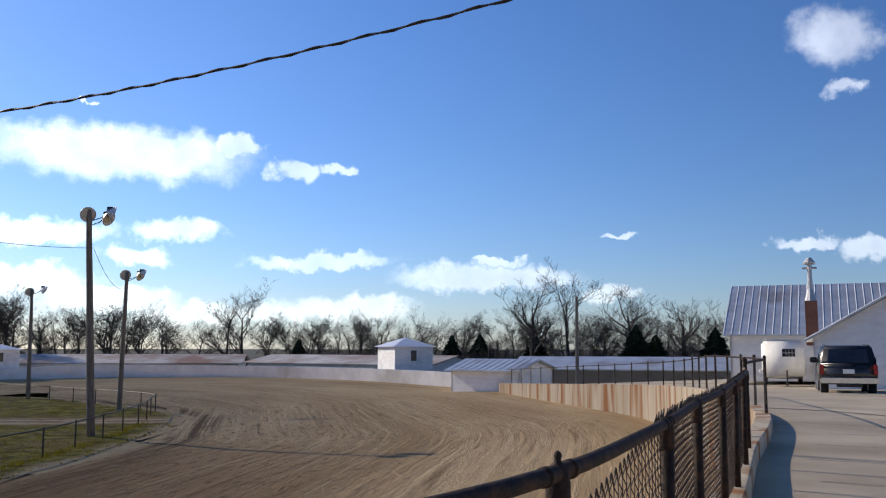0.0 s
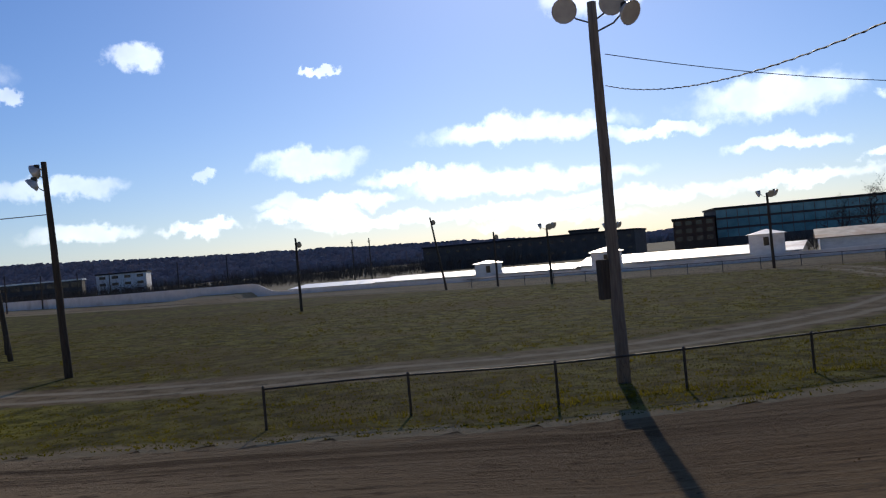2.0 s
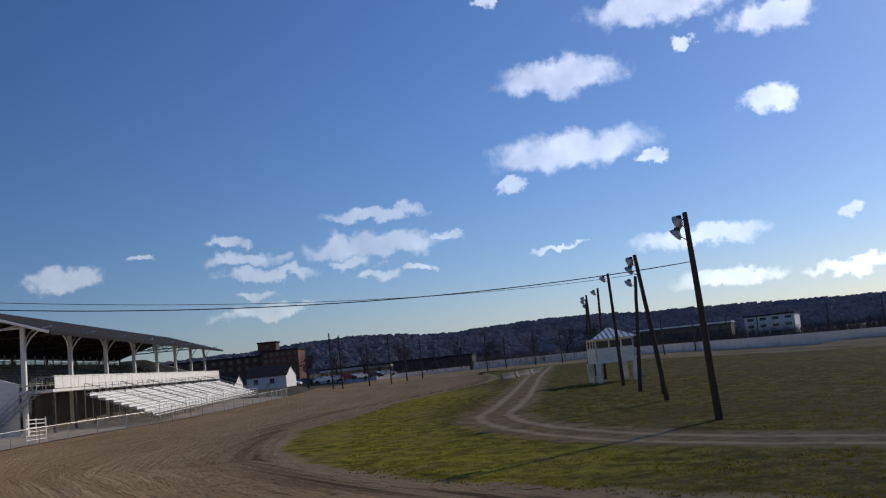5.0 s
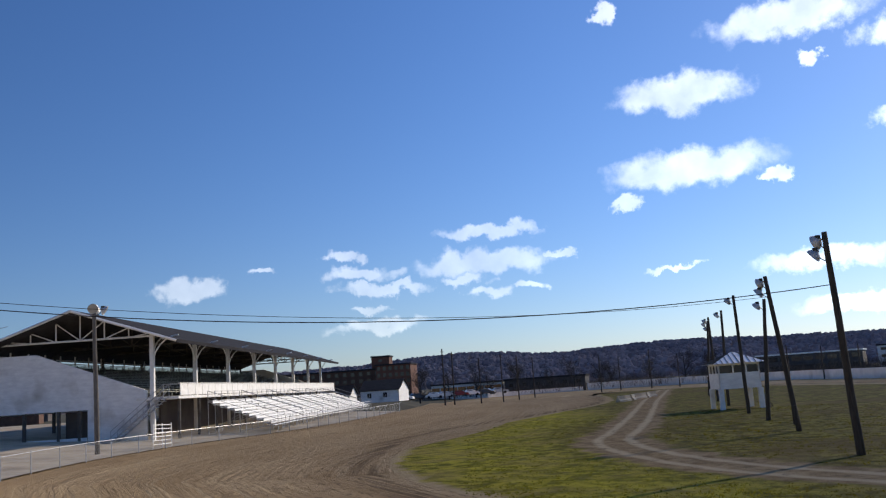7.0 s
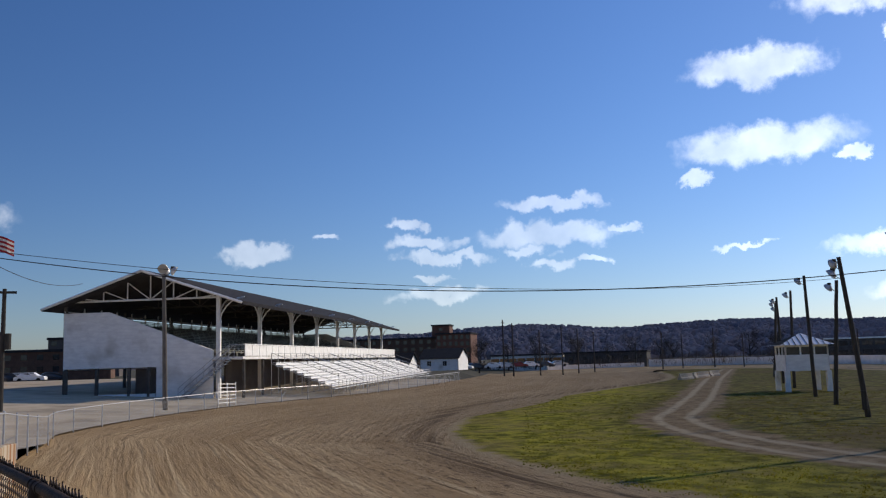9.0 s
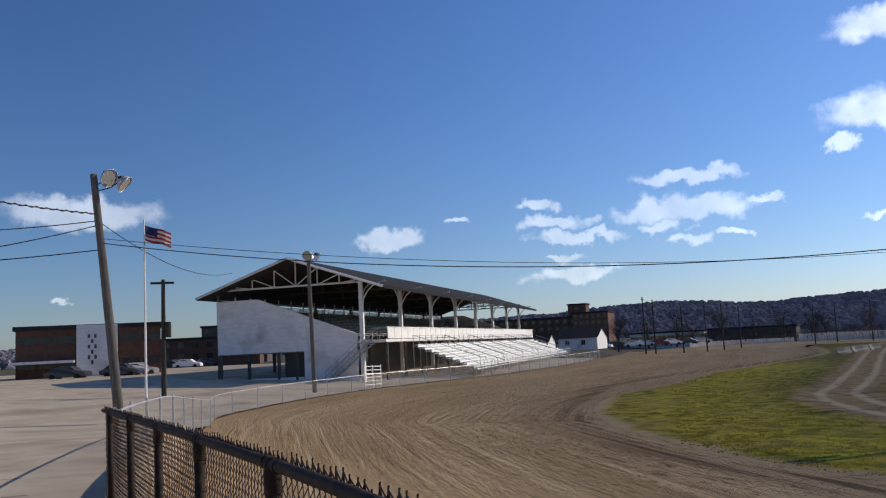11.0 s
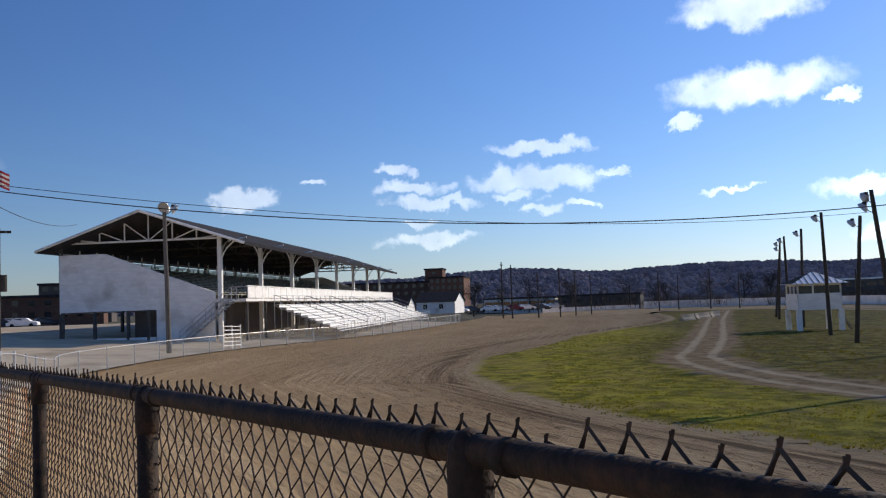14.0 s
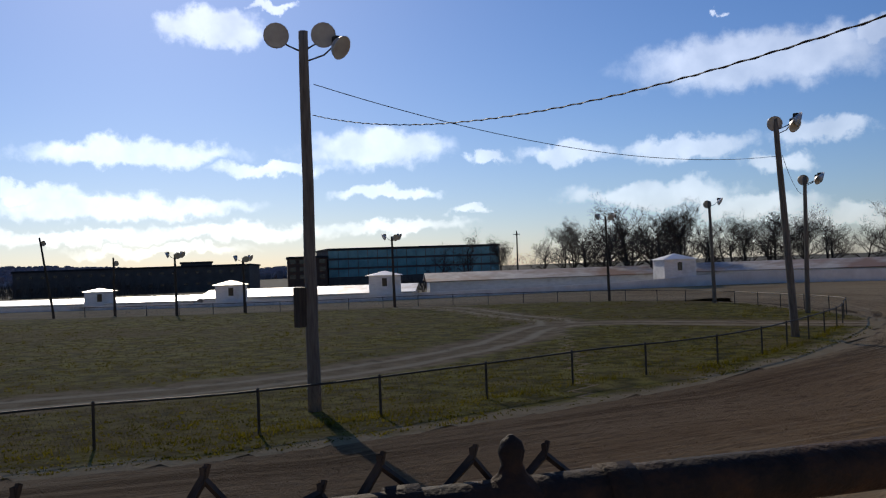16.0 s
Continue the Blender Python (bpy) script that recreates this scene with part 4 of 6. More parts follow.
def run_fence(name, line, height, base, spacing, rail_r, post_r, mat, wire_mat, label, pitch=0.1, wire_w=0.004, rails=(1.0,), first_label="", cap=True):
    """A chain-link fence along a line: posts, rails and a woven mesh of thin ribbons."""
    root = thing(name, None, label, "fence")
    for k in rails:
        bm = bmesh.new()
        tube(bm, [(p.x, p.y, base(p) + height * k) for p in line[::2] + [line[-1]]], rail_r, 6)
        part("rail", bm, mat, root)
    acc = spacing
    for a, b in zip(line, line[1:]):
        acc += (b - a).length
        if acc >= spacing:
            acc = 0.0
            bm = bmesh.new()
            tube(bm, [(a.x, a.y, base(a) - 0.25), (a.x, a.y, base(a) + height + 0.03)], post_r, 8)
            if cap:
                tube(bm, [(a.x, a.y, base(a) + height + 0.03), (a.x, a.y, base(a) + height + 0.06), (a.x, a.y, base(a) + height + 0.08)], [post_r * 1.15, post_r, 0.005], 8)
            part("post", bm, mat, root)
    verts, faces = [], []
    dist = 0.0
    for a, b in zip(line, line[1:]):
        seg = (b - a).length
        d = (b - a).normalized()
        k = max(1, round(seg / pitch))
        rows = max(2, int(height / pitch))
        for i in range(k):
            for sgn in (0, 1):
                prev = None
                for j in range(rows + 1):
                    off = pitch * (i + (0.5 if (j + sgn) % 2 else 0.0) + (0.0 if sgn == 0 else 0.5) - (0.25))
                    q = a + d * off
                    z = base(q) + height * j / rows
                    n0 = len(verts)
                    verts += [(q.x - d.x * wire_w, q.y - d.y * wire_w, z), (q.x + d.x * wire_w, q.y + d.y * wire_w, z)]
                    if prev is not None:
                        faces.append((prev, prev + 1, n0 + 1, n0))
                    prev = n0
                if sgn == 0:
                    continue
    ob = mesh_from("wire_mesh", verts, faces, wire_mat, root)
    ob["kind"] = "stuff"
    return root


# fence on the retaining wall, round the bend
bend = [fence_at(12.5)] + [p for p in outer_line[nearest(outer_line, 5.2, 14.6):I_WEND]]
run_fence("chain_link_fence", bend, 0.98, lambda p: curb_top(p) - 0.02, 2.0, 0.022, 0.03, M_RUST, M_FARWIRE,
          "rusty chain-link fence along the top of the retaining wall", pitch=0.11, wire_w=0.0025)
# silver fence towards the grandstand
silver = outer_line[I_SILVER:nearest(outer_line, *fence_at(-11.6).xy)][::-1]
run_fence("silver_fence", silver, 1.05, lambda p: terrace_z(p) - 0.02, 2.6, 0.022, 0.03, M_GALV, M_GALV,
          "silver galvanised chain-link fence beside the track", pitch=0.13, wire_w=0.003, rails=(1.0,))
# low fence round the infield
INFENCE = [(-21.9, 5.0), (-21.0, 7.8), (-19.2, 10.8), (-18.2, 14.0), (-17.6, 17.0), (-17.0, 20.0), (-16.4, 23.4), (-15.4, 26.1), (-14.8, 29.0), (-14.6, 32.0), (-14.7, 35.0),
           (-14.9, 38), (-15.3, 42), (-16.0, 47.2), (-17.4, 52.8), (-19.3, 58.0), (-27.2, 65.5), (-36.5, 72.0), (-48.5, 72.0), (-61, 66), (-69, 54.5), (-88, 42.5)]
run_fence("infield_fence", smooth_line(INFENCE, 0.5), 1.05, lambda p: IN_Z, 3.2, 0.03, 0.036, M_INWIRE, M_INWIRE,
          "dark low chain-link fence round the infield grass", pitch=0.12, wire_w=0.002)


# ---------------------------------------------------------------- light poles
def flood_lamp(parent, place, turn, tilt, size=0.30):
    """A deep bell-shaped floodlight on a short arm."""
    bm = bmesh.new()
    prof = [(0.0, -0.62), (0.10, -0.60), (0.16, -0.45), (0.20, -0.35), (0.42, -0.25), (0.72, -0.05), (0.92, 0.20), (1.0, 0.45), (1.04, 0.46), (1.0, 0.50)]
    rings = []
    for r, z in prof:
        rings.append([bm.verts.new((max(r, 0.01) * size * math.cos(2 * math.pi * k / 16), max(r, 0.01) * size * math.sin(2 * math.pi * k / 16), z * size)) for k in range(16)])
    for a, b in zip(rings, rings[1:]):
        for k in range(16):
            bm.faces.new((a[k], a[(k + 1) % 16], b[(k + 1) % 16], b[k]))
    bm.faces.new(rings[0])
    ob = part("floodlight", bm, M_LAMP, parent, "grey bell-shaped floodlight", True)
    ob.matrix_local = Matrix.Translation(place) @ Euler((radians(tilt), 0, radians(turn))).to_matrix().to_4x4()
    bm = bmesh.new()
    r = bmesh.ops.create_circle(bm, cap_ends=True, segments=16, radius=size * 0.98)
    bmesh.ops.translate(bm, verts=bm.verts, vec=(0, 0, size * 0.43))
    face = part("lens", bm, M_LAMPFACE, ob, "pale glass lens")
    return ob


def light_pole(base, top, lamps, r0=0.17, r1=0.11, mat=None, label="weathered wooden pole with bell floodlights", box_at=None, group="track light poles", size=0.30, arms=True):
    mat = mat or M_POLE
    base, top = Vector(base), Vector(top)
    root = thing("light_pole", pose(*base), label, "light pole", group)
    axis = top - base
    bm = bmesh.new()
    n = 10
    tube(bm, [axis * (i / n) + Vector((0.02 * noise.noise(base + axis * (i / n)), 0.02 * noise.noise(axis * (i / n) - base), 0)) - Vector((0, 0, 0.3 if i == 0 else 0)) for i in range(n + 1)],
         [r0 + (r1 - r0) * i / n for i in range(n + 1)], 12)
    part("pole", bm, mat, root, "", True)
    for az, up, reach, tilt, facing in lamps:
        d = heading(az)
        at = axis * (1 + up / axis.length)
        place = at + d * reach
        if arms:
            bm = bmesh.new()
            tube(bm, [at - Vector((0, 0, 0.45)), at - Vector((0, 0, 0.25)) + d * (reach * 0.6), place + Vector((0, 0, 0.1))], 0.025, 6)
            part("arm", bm, M_INWIRE, root)
            bm = bmesh.new()
            box(bm, place.x - 0.12, place.y - 0.12, place.z + 0.08, place.x + 0.12, place.y + 0.12, place.z + 0.26, 0.02)
            part("ballast", bm, M_INWIRE, root)
        flood_lamp(root, place, facing, -tilt, size)
    if box_at:
        bm = bmesh.new()
        d = heading(box_at[0])
        c = axis * (box_at[1] / axis.length) + d * (r0 + 0.12)
        box(bm, c.x - 0.14, c.y - 0.14, c.z - 0.55, c.x + 0.14, c.y + 0.14, c.z + 0.55, 0.02)
        part("control_box", bm, M_DARKPOLE, root, "dark metal control box")
    return root


# the tall poles at the near turn
light_pole((-20.25, 14.55, IN_Z), (-20.35, 14.65, 6.68), [(144, -0.15, 0.75, 100, -126), (-36, -0.1, 0.55, 100, -126), (-45, -0.42, 0.95, 120, -80)], 0.19, 0.13,
           label="tall weathered pole with three bell floodlights and a control box", box_at=(150, 2.9), size=0.34)
light_pole((-15.95, 40.3, IN_Z), (-16.15, 39.4, 6.27), [(60, -0.2, 0.1, 105, -150), (-60, -0.3, 0.75, 120, -110), (-75, -0.1, 0.9, 105, -60)], 0.19, 0.12, size=0.34)
light_pole((-20.95, 57.4, IN_Z), (-20.6, 56.9, 5.0), [(60, -0.2, 0.2, 105, -150), (-60, -0.2, 0.75, 120, -110), (-75, -0.1, 0.9, 105, -60)], 0.17, 0.11, size=0.34)
light_pole((-32.5, 69.6, IN_Z), (-32.6, 69.5, 4.7), [(60, -0.2, 0.3, 105, -150), (-70, 0.0, 0.8, 120, -80)], 0.17, 0.11, size=0.34)
for px, py, hgt in ((-45.4, 74.6, 8.3), (-62.9, 62.5, 7.15), (-74.7, 53.0, 5.55), (-78.3, 47.5, 6.1)):
    light_pole((px, py, IN_Z), (px - 0.1, py, IN_Z + hgt), [(130, 0.0, 0.7, 115, 150), (-50, 0.0, 0.7, 115, -70), (-90, -0.1, 0.5, 115, -120)], 0.15, 0.10, M_DARKPOLE, size=0.34)
for px, py, hgt, lean in ((-87.6, 46.1, 6.1, 0), (-91, 41.3, 8.4, -0.9), (-78.5, 21.1, 6.7, 0.0)):
    light_pole((px, py, IN_Z), (px + lean, py + lean, IN_Z + hgt), [(0, -0.6, 0.3, 110, -120)], 0.14, 0.09, M_DARKPOLE, label="dark wooden pole with a small floodlight", size=0.26)
# the leaning row along the grandstand side of the infield
ROW = [((-42.5, 0.88), (-42.5, 0.60), 5.72), ((-57.69, -1.96), (-57.65, -2.84), 5.45), ((-69.5, -4.4), (-69.5, -3.7), 4.9), ((-80.7, -6.6), (-80.65, -6.78), 6.22),
       ((-98.3, -10.0), (-98.3, -9.7), 6.1), ((-111.5, -12.5), (-111.5, -12.6), 6.2), ((-126, -15.1), (-126.4, -14.5), 6.5), ((-136, -16.5), (-136.2, -15.5), 6.3)]
for i, ((bx, by), (tx, ty), tz) in enumerate(ROW):
    lamps = [(150, -0.35, 0.35, 110, 150), (165, -0.9, 0.5, 130, 165)] if i < 2 else [(150, -0.4, 0.55, 130, 150)]
    light_pole((bx, by, IN_Z), (tx, ty, tz), lamps, 0.19 if i == 0 else 0.17, 0.12, M_DARKPOLE, label="dark leaning wooden pole with floodlights", group="leaning pole row",
               box_at=(-100, 1.0) if i == 1 else None, size=0.34)
# the poles beside the grandstand
light_pole((-45.4, -44.06, -2.85), (-45.35, -44.27, 6.7), [(130, 0.1, 0.5, 120, 130), (-50, 0.1, 0.5, 120, -50), (40, 0.0, 0.6, 120, 40)], 0.17, 0.12, M_POLE, label="tall grey pole with four floodlights", size=0.34)
light_pole((-24.04, -35.0, -1.65), (-23.26, -35.5, 8.38), [(56, -0.1, 0.55, 118, 5), (50, -0.35, 1.15, 130, 40)], 0.22, 0.15, M_POLE, label="leaning wooden utility pole with two white floodlights", size=0.42)

# ---------------------------------------------------------------- grandstand
GX = Vector((-0.933, -0.36, 0))          # along the stand
GB = Vector((0.36, -0.933, 0))           # away from the track
G0 = Vector((-56.9, -49.7, -2.55))
GM = Matrix.Translation(G0) @ Matrix(((GX.x, GB.x, 0), (GX.y, GB.y, 0), (0, 0, 1))).to_4x4()
GL = 75.6


def g_part(root, name, bm, mat, label="", smooth=False):
    bmesh.ops.recalc_face_normals(bm, faces=bm.faces)
    return part(name, bm, mat, root, label, smooth)


def build_grandstand():
    root = thing("grandstand", GM, "long roofed grandstand with white end wall and dark benches", "grandstand")
    deck, ridge_w, depth = 3.35, 5.9, 13.3
    slope = 0.34
    rz = 10.65

    def roof_z(w):
        return rz - slope * abs(w - ridge_w)

    # roof: two slopes with thickness
    for name, w0, w1 in (("front_slope", -2.6, ridge_w), ("rear_slope", ridge_w, depth + 1.2)):
        bm = bmesh.new()
        vs = []
        for w, dz in ((w0, 0), (w1, 0), (w1, -0.22), (w0, -0.22)):
            for x in (-1.6, GL + 2.5):
                vs.append(bm.verts.new((x, w, roof_z(w) + dz)))
        for a, b, c, d in ((0, 1, 3, 2), (2, 3, 5, 4), (4, 5, 7, 6), (6, 7, 1, 0), (0, 2, 4, 6), (1, 3, 5, 7)):
            bm.faces.new((vs[a], vs[b], vs[c], vs[d]))
        g_part(root, name, bm, M_DARKROOF, "dark roof slope")
    for x in (-1.63, GL + 2.53):
        for w0, w1 in ((-2.6, ridge_w), (ridge_w, depth + 1.2)):
            bm = bmesh.new()
            tube(bm, [(x, w0, roof_z(w0) - 0.1), (x, w1, roof_z(w1) - 0.1)], 0.11, 4)
            g_part(root, "barge_board", bm, M_OFFWHITE, "white barge board")
    bm = bmesh.new()
    box(bm, -1.6, -2.66, roof_z(-2.6) - 0.26, GL + 2.5, -2.60, roof_z(-2.6) + 0.02)
    g_part(root, "fascia", bm, M_DARKROOF)
    # front posts with curved braces, trusses on each
    n = 8
    for i in range(n):
        x = 0.15 + i * (GL - 0.3) / (n - 1)
        bm = bmesh.new()
        box(bm, x - 0.17, -0.17, 0, x + 0.17, 0.17, roof_z(0) - 0.2, 0.02)
        g_part(root, "post", bm, M_OFFWHITE, "pale painted post")
        for sx, sw in ((1, 0), (-1, 0), (0, -1)):
            if i == n - 1 and sx == 1 or i == 0 and sx == -1:
                continue
            bm = bmesh.new()
            reach = 2.2 if sw else 2.6
            pts = []
            for k in range(7):
                a = k / 6 * math.pi / 2
                pts.append((x + sx * reach * (1 - math.cos(a)), sw * reach * (1 - math.cos(a)), roof_z(0) - 2.9 + 2.5 * math.sin(a)))
            tube(bm, pts, 0.06, 6)
            g_part(root, "brace", bm, M_OFFWHITE)
        # truss
        bm = bmesh.new()
        tie = roof_z(0) - 0.35
        tube(bm, [(x, 0, tie), (x, depth, tie)], 0.09, 6)
        for w in (1.9, 3.9, ridge_w, 7.9, 10.0):
            tube(bm, [(x, w, tie), (x, w, roof_z(w) - 0.2)], 0.06, 6)
        for wa, wb in ((0.2, 1.9), (1.9, 3.9), (3.9, ridge_w)):
            tube(bm, [(x, wb, tie), (x, wa, roof_z(wa) - 0.2)], 0.05, 6)
            tube(bm, [(x, 2 * ridge_w - wb, tie), (x, 2 * ridge_w - wa, roof_z(2 * ridge_w - wa) - 0.2)], 0.05, 6)
        # trusses under the roof coloured dark for its shade; only the end one pale
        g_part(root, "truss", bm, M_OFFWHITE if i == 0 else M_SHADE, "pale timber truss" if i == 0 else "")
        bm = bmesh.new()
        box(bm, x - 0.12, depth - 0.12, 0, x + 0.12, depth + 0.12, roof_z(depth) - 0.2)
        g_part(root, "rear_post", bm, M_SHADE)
    # benches rising to the back
    rows = 17
    for k in range(rows):
        w, z = 0.9 + k * 0.66, deck + 0.05 + k * 0.20
        bm = bmesh.new()
        box(bm, 0.6, w, z, GL - 0.5, w + 0.64, z + 0.06)
        box(bm, 0.6, w + 0.6, z - 0.2, GL - 0.5, w + 0.64, z + 0.03)
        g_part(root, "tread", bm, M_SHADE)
        bm = bmesh.new()
        box(bm, 0.9, w + 0.2, z + 0.40, GL - 0.8, w + 0.46, z + 0.45, 0.01)
        for x in range(2, int(GL), 3):
            box(bm, x, w + 0.28, z + 0.05, x + 0.08, w + 0.36, z + 0.40)
        g_part(root, "bench", bm, M_SEAT, "dark grey bench board")
    # rear wall below the gap and its top band
    top = deck + rows * 0.20 + 0.1
    bm = bmesh.new()
    box(bm, 0, depth - 0.1, 2.6, GL, depth + 0.05, top)
    g_part(root, "rear_wall", bm, M_SIDING, "white rear wall")
    for i in range(26):
        x = 0.2 + i * (GL - 0.4) / 25
        bm = bmesh.new()
        box(bm, x - 0.06, depth - 0.05, top, x + 0.06, depth + 0.05, roof_z(depth) - 0.2)
        g_part(root, "rear_stud", bm, M_OFFWHITE)
    bm = bmesh.new()
    box(bm, 0, depth - 0.03, (top + roof_z(depth)) / 2 - 0.05, GL, depth + 0.03, (top + roof_z(depth)) / 2 + 0.05)
    g_part(root, "rear_rail", bm, M_OFFWHITE)
    # white end walls: tall behind, sloping down to the deck
    for x0, x1 in ((-0.12, 0.12), (GL - 0.12, GL + 0.12)):
        bm = bmesh.new()
        out = [(depth, 2.7), (depth, 7.35), (9.4, 7.35), (0.4, deck + 0.6), (0.4, 0.0), (5.2, 0.0), (5.2, 2.7)]
        a = [bm.verts.new((x0, w, z)) for w, z in out]
        b = [bm.verts.new((x1, w, z)) for w, z in out]
        m = len(out)
        for i in range(m):
            bm.faces.new((a[i], a[(i + 1) % m], b[(i + 1) % m], b[i]))
        bm.faces.new(a)
        bm.faces.new(b[::-1])
        bmesh.ops.triangulate(bm, faces=[f for f in bm.faces if len(f.verts) > 4])
        g_part(root, "end_wall", bm, M_SIDING, "white boarded end wall with worn paint")
    # parts under the end wall
    for w in (5.9, 7.6, 10.4, 13.1):
        bm = bmesh.new()
        box(bm, -0.1, w - 0.12, 0, 0.1, w + 0.12, 2.7)
        g_part(root, "stilt", bm, M_SHADE)
    bm = bmesh.new()
    box(bm, -0.08, 5.3, 0.0, 0.08, 10.2, 0.55)
    g_part(root, "low_wall", bm, M_SIDING)
    bm = bmesh.new()
    box(bm, 1.2, 5.5, 0.3, 1.35, 7.6, 2.6)
    g_part(root, "doorway", bm, M_DARKWALL, "dark doorway under the stand")
    # plain dark panel fills the space below the benches
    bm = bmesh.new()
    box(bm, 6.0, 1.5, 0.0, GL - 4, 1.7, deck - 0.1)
    g_part(root, "under_panel", bm, M_DARKWALL, "dark panel under the benches")
    # front deck and its white balustrade
    bm = bmesh.new()
    box(bm, -0.2, -2.2, deck - 0.22, GL, 1.2, deck)
    g_part(root, "deck", bm, M_OFFWHITE)
    for i in range(40):
        x = 0.2 + i * (GL - 0.6) / 40
        bm = bmesh.new()
        box(bm, x + 0.04, -2.22, deck + 0.05, x + (GL - 0.6) / 40 - 0.04, -2.16, deck + 0.95)
        g_part(root, "balustrade_panel", bm, M_OFFWHITE, "white panel of the front balustrade")
    bm = bmesh.new()
    box(bm, 0, -2.26, deck + 0.96, GL - 0.2, -2.12, deck + 1.04)
    g_part(root, "hand_rail", bm, M_OFFWHITE)
    for i in range(16):
        x = 0.5 + i * 5
        bm = bmesh.new()
        box(bm, x - 0.1, -2.1, 0, x + 0.1, -1.9, deck - 0.2)
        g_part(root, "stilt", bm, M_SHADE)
    # stairs up to the deck at the near end
    for k in range(14):
        bm = bmesh.new()
        y = 2.6 - 4.0 * k / 13
        z = (k + 1) * (deck - 0.1) / 14
        box(bm, -1.5, y - 0.16, z - 0.05, -0.25, y + 0.16, z)
        g_part(root, "stair_step", bm, M_GALV)
    for x in (-1.5, -0.25):
        bm = bmesh.new()
        tube(bm, [(x, 2.75, 0.95), (x, -1.45, deck + 0.95), (x, -2.2, deck + 0.95)], 0.03, 6)
        tube(bm, [(x, 2.75, 0.5), (x, -1.45, deck + 0.5)], 0.025, 6)
        tube(bm, [(x, 2.75, 0.05), (x, -1.45, deck)], 0.05, 6)
        for k in range(5):
            y = 2.75 - k * 1.05
            zb = (deck) * k / 4
            tube(bm, [(x, y, zb), (x, y, zb + 0.95)], 0.025, 6)
        g_part(root, "stair_rail", bm, M_GALV, "grey pipe stair rail")
    return root


build_grandstand()


def build_bleachers():
    """Open aluminium bleachers in front of the stand, in sections."""
    first = None
    for sec in range(6):
        x0 = 5.0 + sec * 10.8
        m = GM @ Matrix.Translation((x0, -3.0, 0))
        root = thing("bleachers", m, "bare aluminium bleachers on a steel frame", "bleachers", "trackside bleachers")
        L = 10.4
        for k in range(9):
            w, z = -0.2 - k * 0.62, 2.75 - k * 0.25
            bm = bmesh.new()
            box(bm, 0, w - 0.14, z, L, w + 0.14, z + 0.05, 0.008)
            part("seat_plank", bm, M_ALU, root)
            bm = bmesh.new()
            box(bm, 0, w - 0.46, z - 0.36, L, w - 0.18, z - 0.31, 0.008)
            part("foot_plank", bm, M_ALU, root)
            bm = bmesh.new()
            box(bm, 0, w - 0.165, z - 0.20, L, w - 0.15, z - 0.03)
            part("riser", bm, M_ALU, root)
        for i in range(6):
            x = 0.15 + i * (L - 0.3) / 5
            bm = bmesh.new()
            tube(bm, [(x, 0.1, 2.7), (x, -5.6, 0.35)], 0.035, 4)
            tube(bm, [(x, 0.1, 0), (x, 0.1, 3.6)], 0.03, 6)
            tube(bm, [(x, -2.6, 0), (x, -2.6, 1.6)], 0.03, 6)
            tube(bm, [(x, -5.4, 0), (x, -5.4, 0.5)], 0.03, 6)
            tube(bm, [(x, 0.1, 0.2), (x, -2.6, 1.5)], 0.02, 4)
            tube(bm, [(x, -2.6, 0.1), (x, -5.4, 0.4)], 0.02, 4)
            part("frame", bm, M_GALV, root)
        for z in (3.2, 3.6):
            bm = bmesh.new()
            tube(bm, [(0, 0.1, z), (L, 0.1, z)], 0.025, 6)
            part("back_rail", bm, M_GALV, root)
        bm = bmesh.new()
        for x in (0.0, L):
            tube(bm, [(x, -5.9, 0.1), (x, -5.9, 1.5), (x, 0.0, 3.6)], 0.025, 6)
            tube(bm, [(x, -5.9, 0.9), (x, 0.0, 3.1)], 0.02, 6)
        tube(bm, [(0, -5.9, 1.1), (L, -5.9, 1.1)], 0.025, 6)
        tube(bm, [(0, -5.9, 0.75), (L, -5.9, 0.75)], 0.02, 6)
        for i in range(8):
            x = i * L / 7
            tube(bm, [(x, -5.9, 0), (x, -5.9, 1.1)], 0.02, 6)
        part("guard_rail", bm, M_GALV, root, "grey pipe guard rail")


build_bleachers()

# white rail panel leaning at the silver fence
gate_root = thing("rail_panel", Matrix.Translation((-51.0, -43.6, -2.82)) @ pose(0, 0, 0, 0, 0, 15), "white pipe gate panel standing at the fence", "gate panel")
for k in range(6):
    bm = bmesh.new()
    tube(bm, [(-1.4, 0, 0.25 + 0.26 * k), (1.4, 0, 0.30 + 0.27 * k)], 0.035, 6)
    part("bar", bm, M_OFFWHITE, gate_root)
for x in (-1.4, 0.0, 1.4):
    bm = bmesh.new()
    tube(bm, [(x, 0, 0), (x, 0, 1.7)], 0.04, 6)
    part("upright", bm, M_OFFWHITE, gate_root)


